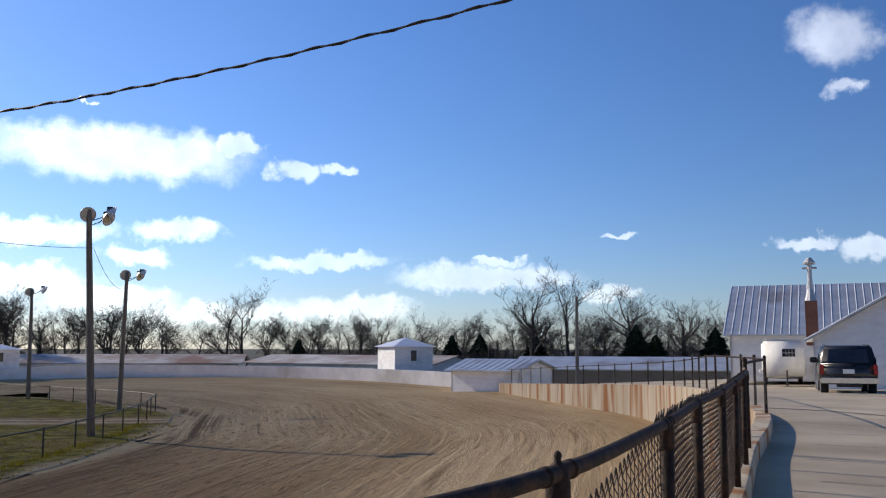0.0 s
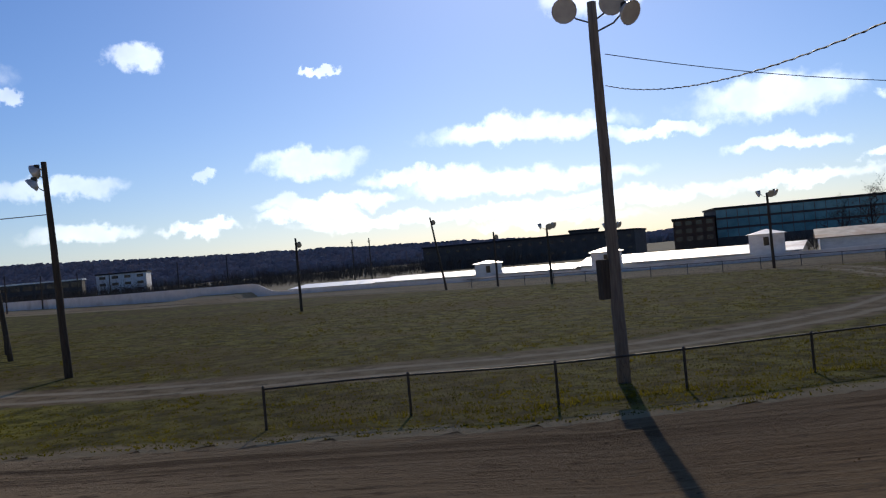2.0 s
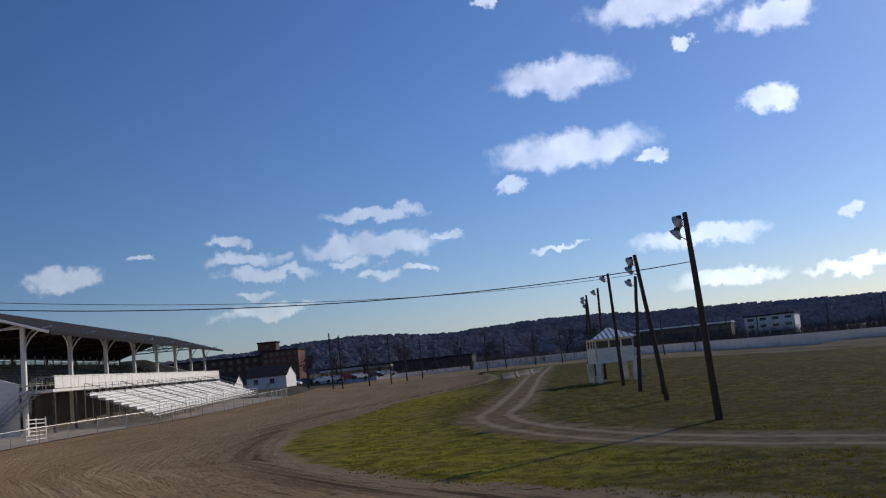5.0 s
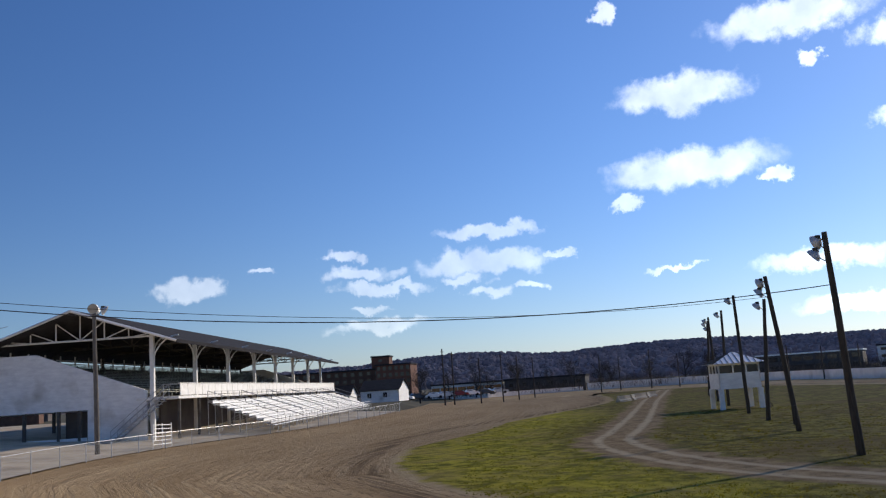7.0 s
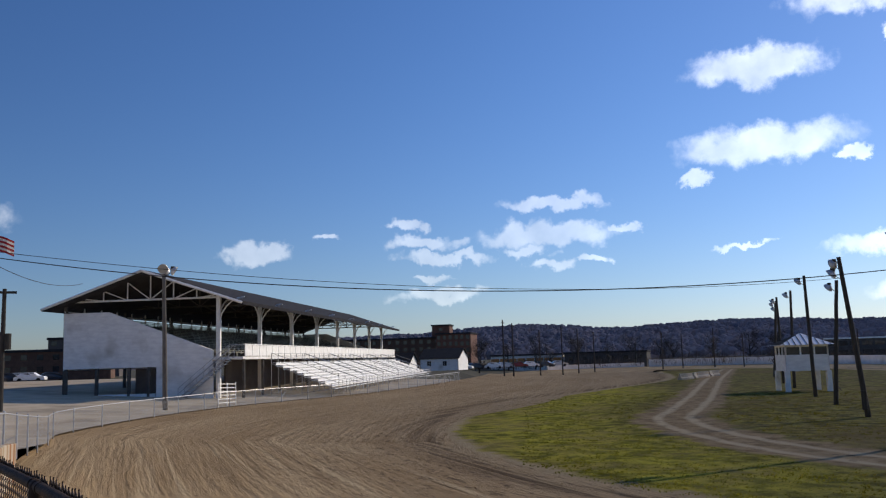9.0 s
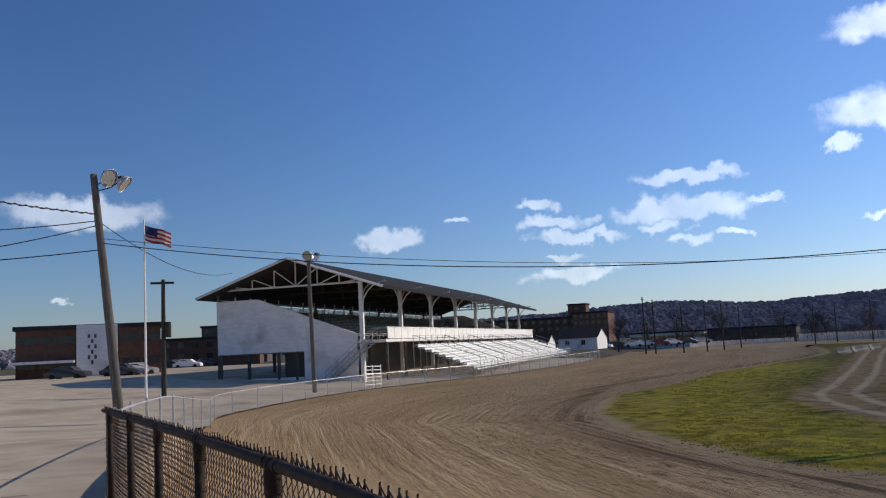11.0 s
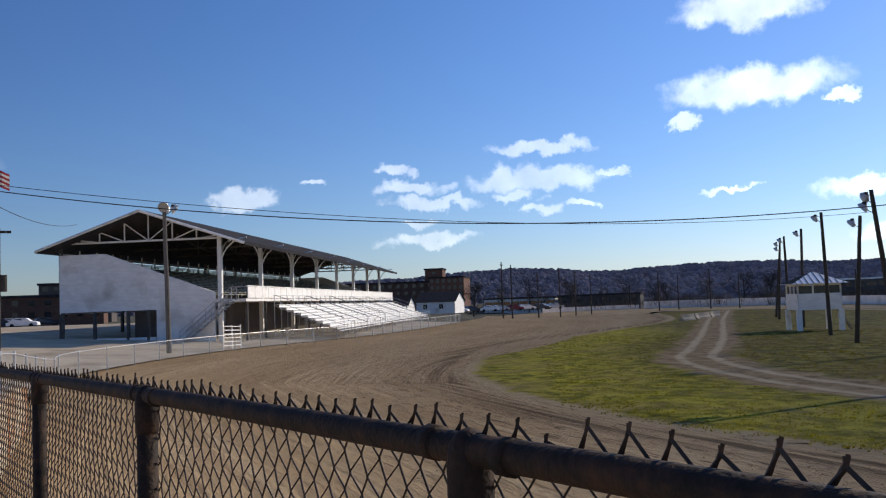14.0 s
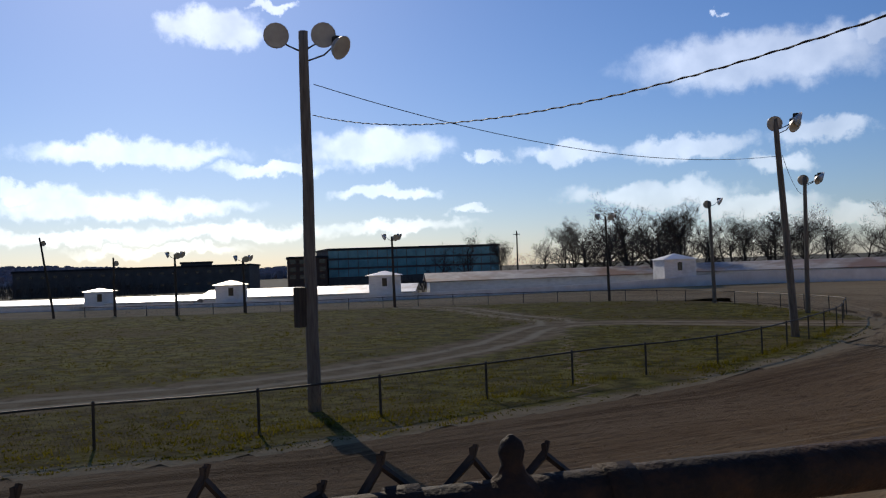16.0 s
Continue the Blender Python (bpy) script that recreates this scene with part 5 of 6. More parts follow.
# ---------------------------------------------------------------- judges' hut on stilts
def build_hut():
    c = az_at(95.3, 92.0, IN_Z)
    root = thing("judges_hut", Matrix.Translation(c) @ pose(0, 0, 0, 0, 0, 20), "white judges' hut on stilts with a pale hipped roof", "hut")
    w, z0, z1 = 1.95, 1.95, 4.35
    for x in (-w + 0.1, w - 0.1):
        for y in (-w + 0.1, w - 0.1):
            bm = bmesh.new()
            box(bm, x - 0.22, y - 0.22, 0, x + 0.22, y + 0.22, z0, 0.02)
            part("stilt", bm, M_OFFWHITE, root)
    for i in range(4):
        r = pose(0, 0, 0, 0, 0, 90 * i)
        bm = bmesh.new()
        box(bm, -w, -w, z0, w, -w + 0.12, z0 + 1.5)
        ob = part("wall", bm, M_SIDING, root)
        ob.matrix_local = r
        bm = bmesh.new()
        for x in (-w, -0.62, 0.62, w - 0.14):
            box(bm, x, -w, z0 + 1.5, x + 0.14, -w + 0.12, z1)
        box(bm, -w, -w, z1 - 0.18, w, -w + 0.12, z1 + 0.05)
        ob = part("window_frame", bm, M_OFFWHITE, root)
        ob.matrix_local = r
        if i in (1, 2):
            bm = bmesh.new()
            box(bm, -w + 0.14, -w + 0.05, z0 + 1.5, w - 0.14, -w + 0.07, z1 - 0.1)
            ob = part("pane", bm, M_GLASS, root)
            ob.matrix_local = r
    bm = bmesh.new()
    o = w + 0.5
    base = [bm.verts.new((x, y, z1)) for x, y in ((-o, -o), (o, -o), (o, o), (-o, o))]
    peak = bm.verts.new((0, 0, z1 + 1.15))
    for i in range(4):
        bm.faces.new((base[i], base[(i + 1) % 4], peak))
    bm.faces.new(base[::-1])
    part("roof", bm, M_TINLIGHT, root, "pale ribbed hipped roof")
    for i in range(4):
        for t in np.linspace(-0.85, 0.85, 9):
            bm = bmesh.new()
            k = abs(t)
            tube(bm, [(t * o, -o, z1 + 0.03), (t * o * 1.0, -o + o * (1 - k), z1 + 1.15 * (1 - k) + 0.02)], 0.03, 4)
            ob = part("roof_rib", bm, M_SHADE, root)
            ob.matrix_local = pose(0, 0, 0, 0, 0, 90 * i)
    bm = bmesh.new()
    for x in (-0.35, 0.35):
        tube(bm, [(w + 0.1, x, 2.1), (w + 1.3, x, 0)], 0.05, 4)
    for k in range(7):
        t = k / 7
        tube(bm, [(w + 0.2 + 1.1 * t, -0.35, 1.95 - 1.95 * t), (w + 0.2 + 1.1 * t, 0.35, 1.95 - 1.95 * t)], 0.04, 4)
    ob = part("ladder", bm, M_SHADE, root, "dark wooden ladder")
    ob.matrix_local = pose(0, 0, 0, 0, 0, 60)


build_hut()

# ---------------------------------------------------------------- barn and annexe by the truck
def gable_building(name, m, length, depth, base, eave, ridge, wall_mat, roof_mat, label, category, over=0.4, rib=0.0, door=None, windows=(), group=""):
    """A gabled building: x along the ridge, y the depth; walls, two roof slopes, ribs, doors and windows."""
    root = thing(name, m, label, category, group)
    t = 0.15
    h = depth / 2
    for y0, y1 in ((0, t), (depth - t, depth)):
        bm = bmesh.new()
        box(bm, 0, y0, base, length, y1, eave)
        part("wall", bm, wall_mat, root)
    for x0, x1 in ((0, t), (length - t, length)):
        bm = bmesh.new()
        a = [bm.verts.new((x0, y, z)) for y, z in ((0, base), (depth, base), (depth, eave), (h, ridge - 0.05), (0, eave))]
        b = [bm.verts.new((x1, y, z)) for y, z in ((0, base), (depth, base), (depth, eave), (h, ridge - 0.05), (0, eave))]
        for i in range(5):
            bm.faces.new((a[i], a[(i + 1) % 5], b[(i + 1) % 5], b[i]))
        bm.faces.new(a[::-1])
        bm.faces.new(b)
        bmesh.ops.recalc_face_normals(bm, faces=bm.faces)
        part("gable_wall", bm, wall_mat, root)
    k = (ridge - eave) / h
    for s in (0, 1):
        bm = bmesh.new()
        y0, y1 = (-over, h) if s == 0 else (depth + over, h)
        z0 = eave - over * k
        vs = [bm.verts.new((x, y, z + dz)) for dz in (0, 0.1) for x, y, z in ((-over, y0, z0), (length + over, y0, z0), (length + over, y1, ridge), (-over, y1, ridge))]
        for f in ((0, 1, 2, 3), (4, 5, 6, 7), (0, 1, 5, 4), (1, 2, 6, 5), (2, 3, 7, 6), (3, 0, 4, 7)):
            bm.faces.new([vs[i] for i in f])
        bmesh.ops.recalc_face_normals(bm, faces=bm.faces)
        slope = part("roof_slope", bm, roof_mat, root)
        if rib:
            bm = bmesh.new()
            tube(bm, [(0, y0, z0 + 0.1), (0, y1, ridge + 0.1)], 0.035, 4)
            seam = part("roof_seam", bm, roof_mat, slope)
            seam.location.x = -over + 0.05
            x = -over + 0.05 + rib
            while x < length + over:
                more = new("roof_seam", seam.data)
                more.parent = slope
                more.location.x = x
                x += rib
    for x, y, w, z0, z1, mat in windows:
        bm = bmesh.new()
        box(bm, x - w / 2, y - 0.06, z0, x + w / 2, y + 0.02, z1)
        ob = part("window" if mat is M_GLASS else "door", bm, mat, root)
        if mat is M_GLASS:
            bm = bmesh.new()
            for a in (-w / 2 - 0.05, w / 2):
                box(bm, x + a, y - 0.09, z0 - 0.05, x + a + 0.05, y + 0.02, z1 + 0.05)
            for zz in (z0 - 0.05, z1):
                box(bm, x - w / 2, y - 0.09, zz, x + w / 2, y + 0.02, zz + 0.05)
            box(bm, x - 0.02, y - 0.085, z0, x + 0.02, y + 0.02, z1)
            part("frame", bm, M_OFFWHITE, ob)
    return root


def face_to(az, d, z, turn=0.0):
    """A frame with x to the right as seen from the terrace, y away, standing at az and d."""
    return Matrix.Translation(az_at(az, d, z)) @ pose(0, 0, 0, 0, 0, az + turn)


gable_building("barn", face_to(-17.75, 54.5, -1.75, -6), 24, 11, 0, 2.75, 5.75, M_SIDING, M_TIN, "white barn with a ribbed grey tin roof", "barn", 0.35, 0.45,
               windows=((7.0, 0.0, 0.05, 0.2, 2.4, M_SHADE),))
gable_building("annexe", face_to(-22.6, 44.5, -1.75, -4 + 90) @ Matrix.Translation((0, -9.4, 0)), 9, 9.5, 0, 2.35, 5.1, M_SIDING, M_TIN, "white gabled annexe beside the barn", "building", 0.35, 0.45)
chim = thing("chimney", face_to(-22.45, 49.5, -1.75), "red brick chimney with a metal flue pipe", "chimney")
bm = bmesh.new()
box(bm, -0.3, -0.3, 2.0, 0.3, 0.3, 4.3, 0.02)
part("stack", bm, M_REDBRICK, chim, "red brick stack")
bm = bmesh.new()
tube(bm, [(0, 0, 4.3), (0, 0, 4.9), (0, 0, 5.6), (0, 0, 6.2)], [0.3, 0.14, 0.12, 0.12], 10)
part("flue", bm, M_GALV, chim)
bm = bmesh.new()
tube(bm, [(0, 0, 6.2), (0, 0, 6.3), (0, 0, 6.55)], [0.28, 0.3, 0.1], 10)
tube(bm, [(-0.35, 0, 6.0), (0.35, 0, 6.0)], 0.06, 6)
part("cowl", bm, M_GALV, chim)


def wheel(parent, x, y, r, w):
    bm = bmesh.new()
    prof = [(-w / 2, r * 0.62), (-w / 2, r * 0.92), (-w / 2 + 0.04, r), (w / 2 - 0.04, r), (w / 2, r * 0.92), (w / 2, r * 0.62)]
    tube(bm, [(x + a, y, r) for a, _ in prof], [b for _, b in prof], 18)
    ob = part("wheel", bm, M_TYRE, parent, "", True)
    bm = bmesh.new()
    tube(bm, [(x - w / 2 - 0.01, y, r), (x + w / 2 + 0.01, y, r)], r * 0.6, 14)
    part("rim", bm, M_GALV, ob)
    return ob


def build_truck():
    """A large black sport-utility seen from behind."""
    root = thing("sport_utility", face_to(-24.25, 36.9, -1.72, 3), "black sport utility vehicle parked on the paving", "car")
    bm = bmesh.new()
    prof = [(0.0, 0.45), (0.0, 1.10), (0.14, 1.22), (0.30, 1.84), (0.55, 1.92), (3.0, 1.92), (3.45, 1.80), (3.95, 1.22), (5.1, 1.10), (5.25, 0.95), (5.25, 0.45)]
    a = [bm.verts.new((-1.0 + (0.14 if z > 1.3 else 0.0), y, z)) for y, z in prof]
    b = [bm.verts.new((1.0 - (0.14 if z > 1.3 else 0.0), y, z)) for y, z in prof]
    n = len(prof)
    for i in range(n):
        bm.faces.new((a[i], a[(i + 1) % n], b[(i + 1) % n], b[i]))
    bm.faces.new(a)
    bm.faces.new(b[::-1])
    bmesh.ops.triangulate(bm, faces=[f for f in bm.faces if len(f.verts) > 4])
    bmesh.ops.recalc_face_normals(bm, faces=bm.faces)
    bmesh.ops.bevel(bm, geom=[e for e in bm.edges if e.is_manifold and e.calc_face_angle() > 0.4], offset=0.05, segments=2, affect="EDGES")
    part("body", bm, M_BLACK, root, "glossy black body", True)
    bm = bmesh.new()
    vs = [bm.verts.new(v) for v in ((-0.72, 0.14, 1.27), (0.72, 0.14, 1.27), (0.66, 0.28, 1.77), (-0.66, 0.28, 1.77))]
    bm.faces.new(vs)
    r = bmesh.ops.extrude_face_region(bm, geom=bm.faces[:])
    bmesh.ops.translate(bm, verts=[v for v in r["geom"] if isinstance(v, bmesh.types.BMVert)], vec=(0, 0.03, 0))
    part("rear_window", bm, M_GLASS, root)
    for s in (-1, 1):
        bm = bmesh.new()
        box(bm, s * 0.93 - 0.07, -0.03, 0.82, s * 0.93 + 0.07, 0.06, 1.2, 0.02)
        part("tail_light", bm, M_RED, root)
        bm = bmesh.new()
        box(bm, s * 1.12 - 0.14, 3.5, 1.22, s * 1.12 + 0.14, 3.62, 1.45, 0.03)
        tube(bm, [(s * 0.9, 3.55, 1.25), (s * 1.1, 3.55, 1.3)], 0.03, 6)
        part("wing_mirror", bm, M_BLACK, root)
        bm = bmesh.new()
        box(bm, s * 0.875 - 0.02, 0.6, 1.28, s * 0.875 + 0.02, 3.3, 1.72)
        part("side_window", bm, M_GLASS, root)
        for y in (0.95, 4.2):
            wheel(root, s * 0.84, y, 0.40, 0.28)
    bm = bmesh.new()
    box(bm, -1.02, -0.16, 0.50, 1.02, 0.06, 0.70, 0.04)
    part("bumper", bm, M_CHROME, root, "chrome rear bumper")
    bm = bmesh.new()
    box(bm, -0.2, -0.045, 0.86, 0.2, -0.01, 1.02)
    part("number_plate", bm, M_OFFWHITE, root)
    bm = bmesh.new()
    box(bm, -0.45, -0.2, 0.36, 0.45, -0.05, 0.5, 0.02)
    tube(bm, [(0, -0.3, 0.44), (0, 0.1, 0.44)], 0.05, 6)
    part("tow_bar", bm, M_INWIRE, root)
    bm = bmesh.new()
    tube(bm, [(0.75, 0.4, 1.93), (0.75, 3.0, 1.97)], 0.02, 6)
    tube(bm, [(-0.75, 0.4, 1.93), (-0.75, 3.0, 1.97)], 0.02, 6)
    part("roof_rack", bm, M_INWIRE, root)


build_truck()


def build_trailer():
    root = thing("box_trailer", face_to(-20.85, 48.5, -1.74, 4), "white enclosed cargo trailer with a small barred window", "trailer")
    bm = bmesh.new()
    box(bm, -0.95, 0, 0.35, 0.95, 3.4, 2.2, 0.10)
    part("body", bm, M_OFFWHITE, root, "white box body", True)
    bm = bmesh.new()
    box(bm, -0.9, 0.15, 2.2, 0.9, 3.3, 2.3, 0.05)
    part("roof", bm, M_TINLIGHT, root)
    bm = bmesh.new()
    box(bm, -0.12, -0.02, 1.42, 0.5, 0.02, 1.82)
    win = part("window", bm, M_GLASS, root)
    bm = bmesh.new()
    for x in (0.05, 0.2, 0.35):
        box(bm, x, -0.045, 1.42, x + 0.02, -0.02, 1.82)
    box(bm, -0.12, -0.045, 1.6, 0.5, -0.02, 1.63)
    part("bar", bm, M_GALV, win)
    for s in (-1, 1):
        wheel(root, s * 0.86, 1.9, 0.33, 0.2)
        bm = bmesh.new()
        box(bm, s * 1.05 - 0.12, 1.4, 0.55, s * 1.05 + 0.12, 2.4, 0.72, 0.03)
        part("mudguard", bm, M_OFFWHITE, root)
    bm = bmesh.new()
    tube(bm, [(-0.8, 0.1, 0.36), (0, -1.2, 0.38)], 0.05, 6)
    tube(bm, [(0.8, 0.1, 0.36), (0, -1.2, 0.38)], 0.05, 6)
    tube(bm, [(0, -1.1, 0.0), (0, -1.1, 0.75)], 0.04, 6)
    part("drawbar", bm, M_INWIRE, root)


build_trailer()


# ---------------------------------------------------------------- stables and small huts behind the white wall
def along(i, out):
    n = len(outer_line)
    return outer_line[i % n] - outer_in[i % n] * out


def stable(i0, i1, base, eave, ridge, depth, roof, label, out=8.0, wall=None):
    a, b = along(i0, out), along(i1, out)
    d = (a - b)
    L = d.length
    ang = math.degrees(math.atan2(d.y, d.x))
    m = Matrix.Translation((b.x, b.y, 0)) @ pose(0, 0, 0, 0, 0, ang)
    # y of the frame must point away from the track
    away = m.to_3x3() @ Vector((0, 1, 0))
    if away.dot(outer_in[i0 % len(outer_in)]) > 0:
        m = Matrix.Translation((a.x, a.y, 0)) @ pose(0, 0, 0, 0, 0, ang + 180)
    return gable_building("stable", m, L, depth, base, eave, ridge, wall or M_SIDING, roof, label, "stable", 0.5, 0.0, group="stables round the track")


iw = nearest(outer_line, 0.5, 73)
LAB = "long low white stable with a weathered tin roof"
stable(iw + 14, iw + 36, -4.3, -1.6, -0.75, 9, M_OLDROOF, LAB)
stable(iw + 37, iw + 58, -4.3, -1.7, -0.75, 9, M_OLDROOF, LAB)
stable(iw + 59, iw + 84, -4.3, -1.8, -0.85, 9, M_OLDROOF, LAB)
stable(iw + 86, iw + 112, -4.3, -2.95, -2.1, 9, M_TIN, LAB)
stable(iw + 113, iw + 140, -4.3, -3.2, -2.65, 9, M_TINLIGHT, LAB)
stable(iw + 141, iw + 156, -4.3, -3.3, -2.85, 9, M_TINLIGHT, LAB)
gable_building("stable", face_to(-4.6, 77, -4.2, -12), 22, 8, 0, 2.6, 3.5, M_DARKWALL, M_TIN, "grey-roofed stable with brown doors", "stable", 0.5, 0.0, group="stables round the track")
gable_building("shed", face_to(-0.4, 68.0, -3.4, -35), 6.0, 5, 0, 1.9, 2.6, M_SIDING, M_TIN, "small white shed at the end of the wall", "shed", 0.4, 0.6)


def small_hut(az, d, base, half, eave, peak, turn=0.0):
    root = thing("small_hut", face_to(az, d, base, turn), "small white hut with a pale hipped roof", "hut", "small white huts")
    bm = bmesh.new()
    box(bm, -half, -half, -3, half, half, eave)
    part("body", bm, M_SIDING, root)
    bm = bmesh.new()
    o = half + 0.3
    vs = [bm.verts.new((x, y, eave)) for x, y in ((-o, -o), (o, -o), (o, o), (-o, o))]
    p = bm.verts.new((0, 0, peak))
    for i in range(4):
        bm.faces.new((vs[i], vs[(i + 1) % 4], p))
    bm.faces.new(vs[::-1])
    part("roof", bm, M_TINLIGHT, root)
    bm = bmesh.new()
    box(bm, -0.35, -half - 0.03, eave - 1.35, 0.25, -half + 0.02, eave - 0.35)
    win = part("window", bm, M_GLASS, root)
    bm = bmesh.new()
    for x in (-0.42, 0.25):
        box(bm, x, -half - 0.06, eave - 1.42, x + 0.07, -half + 0.02, eave - 0.28)
    box(bm, -0.35, -half - 0.06, eave - 1.42, 0.25, -half + 0.02, eave - 1.35)
    box(bm, -0.35, -half - 0.06, eave - 0.35, 0.25, -half + 0.02, eave - 0.28)
    part("frame", bm, M_OFFWHITE, win)
    return root


small_hut(2.55, 86, -1.6, 2.0, 1.85, 2.75, 25)
small_hut(26.9, 112, -2.1, 2.0, 2.0, 2.75, 20)
small_hut(45.5, 110, -2.5, 1.95, 1.75, 2.3)
small_hut(55.2, 113, -2.9, 1.9, 1.65, 2.2)
small_hut(62.8, 127, -3.2, 1.9, 1.6, 2.0)


# ---------------------------------------------------------------- larger buildings in the distance
def block(name, az, d, turn, L, depth, base, top, wall, label, floors=3, bays=10, win_mat=M_GLASS, win_w=0.6, win_h=0.55, roof=M_DARKROOF, category="building", bands=False):
    """A flat-roofed building with windows as panes in recessed frames, parapet and roof."""
    root = thing(name, face_to(az, d, base, turn), label, category)
    bm = bmesh.new()
    box(bm, 0, 0, -3, L, depth, top)
    part("wall", bm, wall, root)
    bm = bmesh.new()
    box(bm, -0.3, -0.3, top, L + 0.3, depth + 0.3, top + 0.5)
    part("parapet", bm, roof, root)
    fh = top / floors
    for f in range(floors):
        for b in range(bays):
            w = L / bays
            bm = bmesh.new()
            box(bm, b * w + w * (1 - win_w) / 2, -0.08, f * fh + fh * (1 - win_h) * 0.6, (b + 1) * w - w * (1 - win_w) / 2, 0.02, f * fh + fh * ((1 - win_h) * 0.6 + win_h))
            part("window", bm, win_mat, root)
    return root


block("office_building", 48.4, 255, 8, 52, 25, -2.2, 8.2, M_DARKWALL, "long modern office building with teal glass bands", 3, 18, M_TEAL, 0.94, 0.78)
block("office_wing", 51.0, 250, 0, 11, 20, -2.5, 6.4, M_BRICK, "brown brick wing of the office building", 3, 4)
block("long_shed", 67.0, 262, -20, 62, 30, -4.0, 6.4, M_DARKWALL, "long dark flat-roofed building behind the stables", 2, 20, M_GLASS, 0.3, 0.2)
block("roof_house", 57.5, 275, 0, 9, 10, -2.0, 5.8, M_DARKWALL, "dark roof house above the long building", 1, 1, M_GLASS, 0.4, 0.3)
block("brick_block", 124.4, 330, -18, 41, 18, -3.0, 10.4, M_BRICK, "long dark brick factory block", 4, 14, M_GLASS, 0.45, 0.5)
block("brick_block", 117.7, 318, -10, 12.5, 18, -3.0, 11.6, M_REDBRICK, "red brick block with rows of windows", 5, 6, M_GLASS, 0.55, 0.6)
block("stair_tower", 117.95, 324, -10, 6.5, 8, -3.0, 14.9, M_REDBRICK, "red brick stair tower with an aerial", 5, 1, M_GLASS, 0.2, 0.3)
block("low_shop", 114.2, 300, -15, 24, 12, -3.0, 3.2, M_OFFWHITE, "low pale roadside shop with an orange front", 1, 8, M_ORANGE, 0.9, 0.35)
block("low_store", 109.5, 290, -10, 26, 14, -3.2, 3.6, M_DARKWALL, "low brown store building by the trees", 1, 6, M_GLASS, 0.3, 0.3)
block("far_hall", 94.0, 330, -10, 34, 16, -3.5, 6.2, M_DARKWALL, "dark two-storey hall with a pale roof edge behind the track", 2, 9, M_GLASS, 0.8, 0.5, roof=M_TINLIGHT)
block("far_hall", 87.3, 335, -10, 17, 14, -3.5, 7.2, M_SIDING, "white hall behind the track wall", 3, 4, M_GLASS, 0.5, 0.4)
gable_building("white_house", face_to(118.7, 190, -2.4, -20), 8.5, 7, 0, 2.6, 4.6, M_SIDING, M_DARKROOF, "white house with a dark gabled roof", "house", 0.3,
               windows=((2, 0, 0.9, 1.0, 2.0, M_GLASS), (5.5, 0, 0.9, 1.0, 2.0, M_GLASS)))
gable_building("ticket_house", face_to(121.0, 150, -2.4, -20), 4.5, 4, 0, 2.2, 3.6, M_OFFWHITE, M_DARKROOF, "small cream house at the end of the stand", "house", 0.3,
               windows=((2, 0, 0.9, 1.0, 2.0, M_GLASS),))
# two-tone building beyond the car park
brown = block("shop_building", 151.5, 112, -6, 15.6, 14, -1.5, 5.5, M_BRICK, "brown brick building with a white entrance block", 2, 7, M_GLASS, 0.85, 0.3)
bm = bmesh.new()
box(bm, 6.4, -0.9, -1, 10.8, 0.3, 5.9, 0.03)
entry = part("entrance_block", bm, M_SIDING, brown, "white entrance block with a patterned screen")
for i in range(6):
    for j in range(3):
        if (i + j) % 2:
            bm = bmesh.new()
            box(bm, 7.6 + j * 0.35, -0.96, 1.4 + i * 0.6, 7.85 + j * 0.35, -0.89, 1.85 + i * 0.6)
            part("screen_panel", bm, M_DARKWALL, entry)
bm = bmesh.new()
box(bm, -0.5, -2.2, 1.7, 6.2, 0.1, 2.0)
part("canopy", bm, M_OFFWHITE, brown)
block("brick_terrace", 143.7, 190, -10, 20, 12, -1.0, 4.6, M_BRICK, "brown brick row of houses beyond the car park", 2, 7, M_GLASS, 0.4, 0.45)
block("grey_block", 141.2, 230, -10, 16, 12, -1.0, 8.2, M_DARKWALL, "grey brick block behind the grandstand", 4, 6, M_GLASS, 0.5, 0.5)


def car(az, d, z, turn, mat, label):
    root = thing("parked_car", face_to(az, d, z, turn), label, "car", "parked cars")
    bm = bmesh.new()
    prof = [(0, 0.3), (0, 0.75), (0.5, 0.9), (1.0, 1.35), (1.4, 1.45), (2.8, 1.42), (3.4, 0.95), (4.3, 0.8), (4.45, 0.6), (4.45, 0.3)]
    a = [bm.verts.new((x, 0.0 + (0.12 if z2 > 1 else 0), z2)) for x, z2 in prof]
    b = [bm.verts.new((x, 1.7 - (0.12 if z2 > 1 else 0), z2)) for x, z2 in prof]
    n = len(prof)
    for i in range(n):
        bm.faces.new((a[i], a[(i + 1) % n], b[(i + 1) % n], b[i]))
    bm.faces.new(a)
    bm.faces.new(b[::-1])
    bmesh.ops.recalc_face_normals(bm, faces=bm.faces)
    part("body", bm, mat, root)
    for y in (-0.01, 1.71):
        bm = bmesh.new()
        box(bm, 1.1, y + (0.09 if y < 1 else -0.12), 0.95, 2.9, y + (0.12 if y < 1 else -0.09), 1.32)
        part("side_window", bm, M_GLASS, root)
    for x in (0.85, 3.55):
        for y in (0.1, 1.6):
            bm = bmesh.new()
            tube(bm, [(x, y - 0.12, 0.31), (x, y + 0.12, 0.31)], 0.31, 12)
            part("wheel", bm, M_TYRE, root)


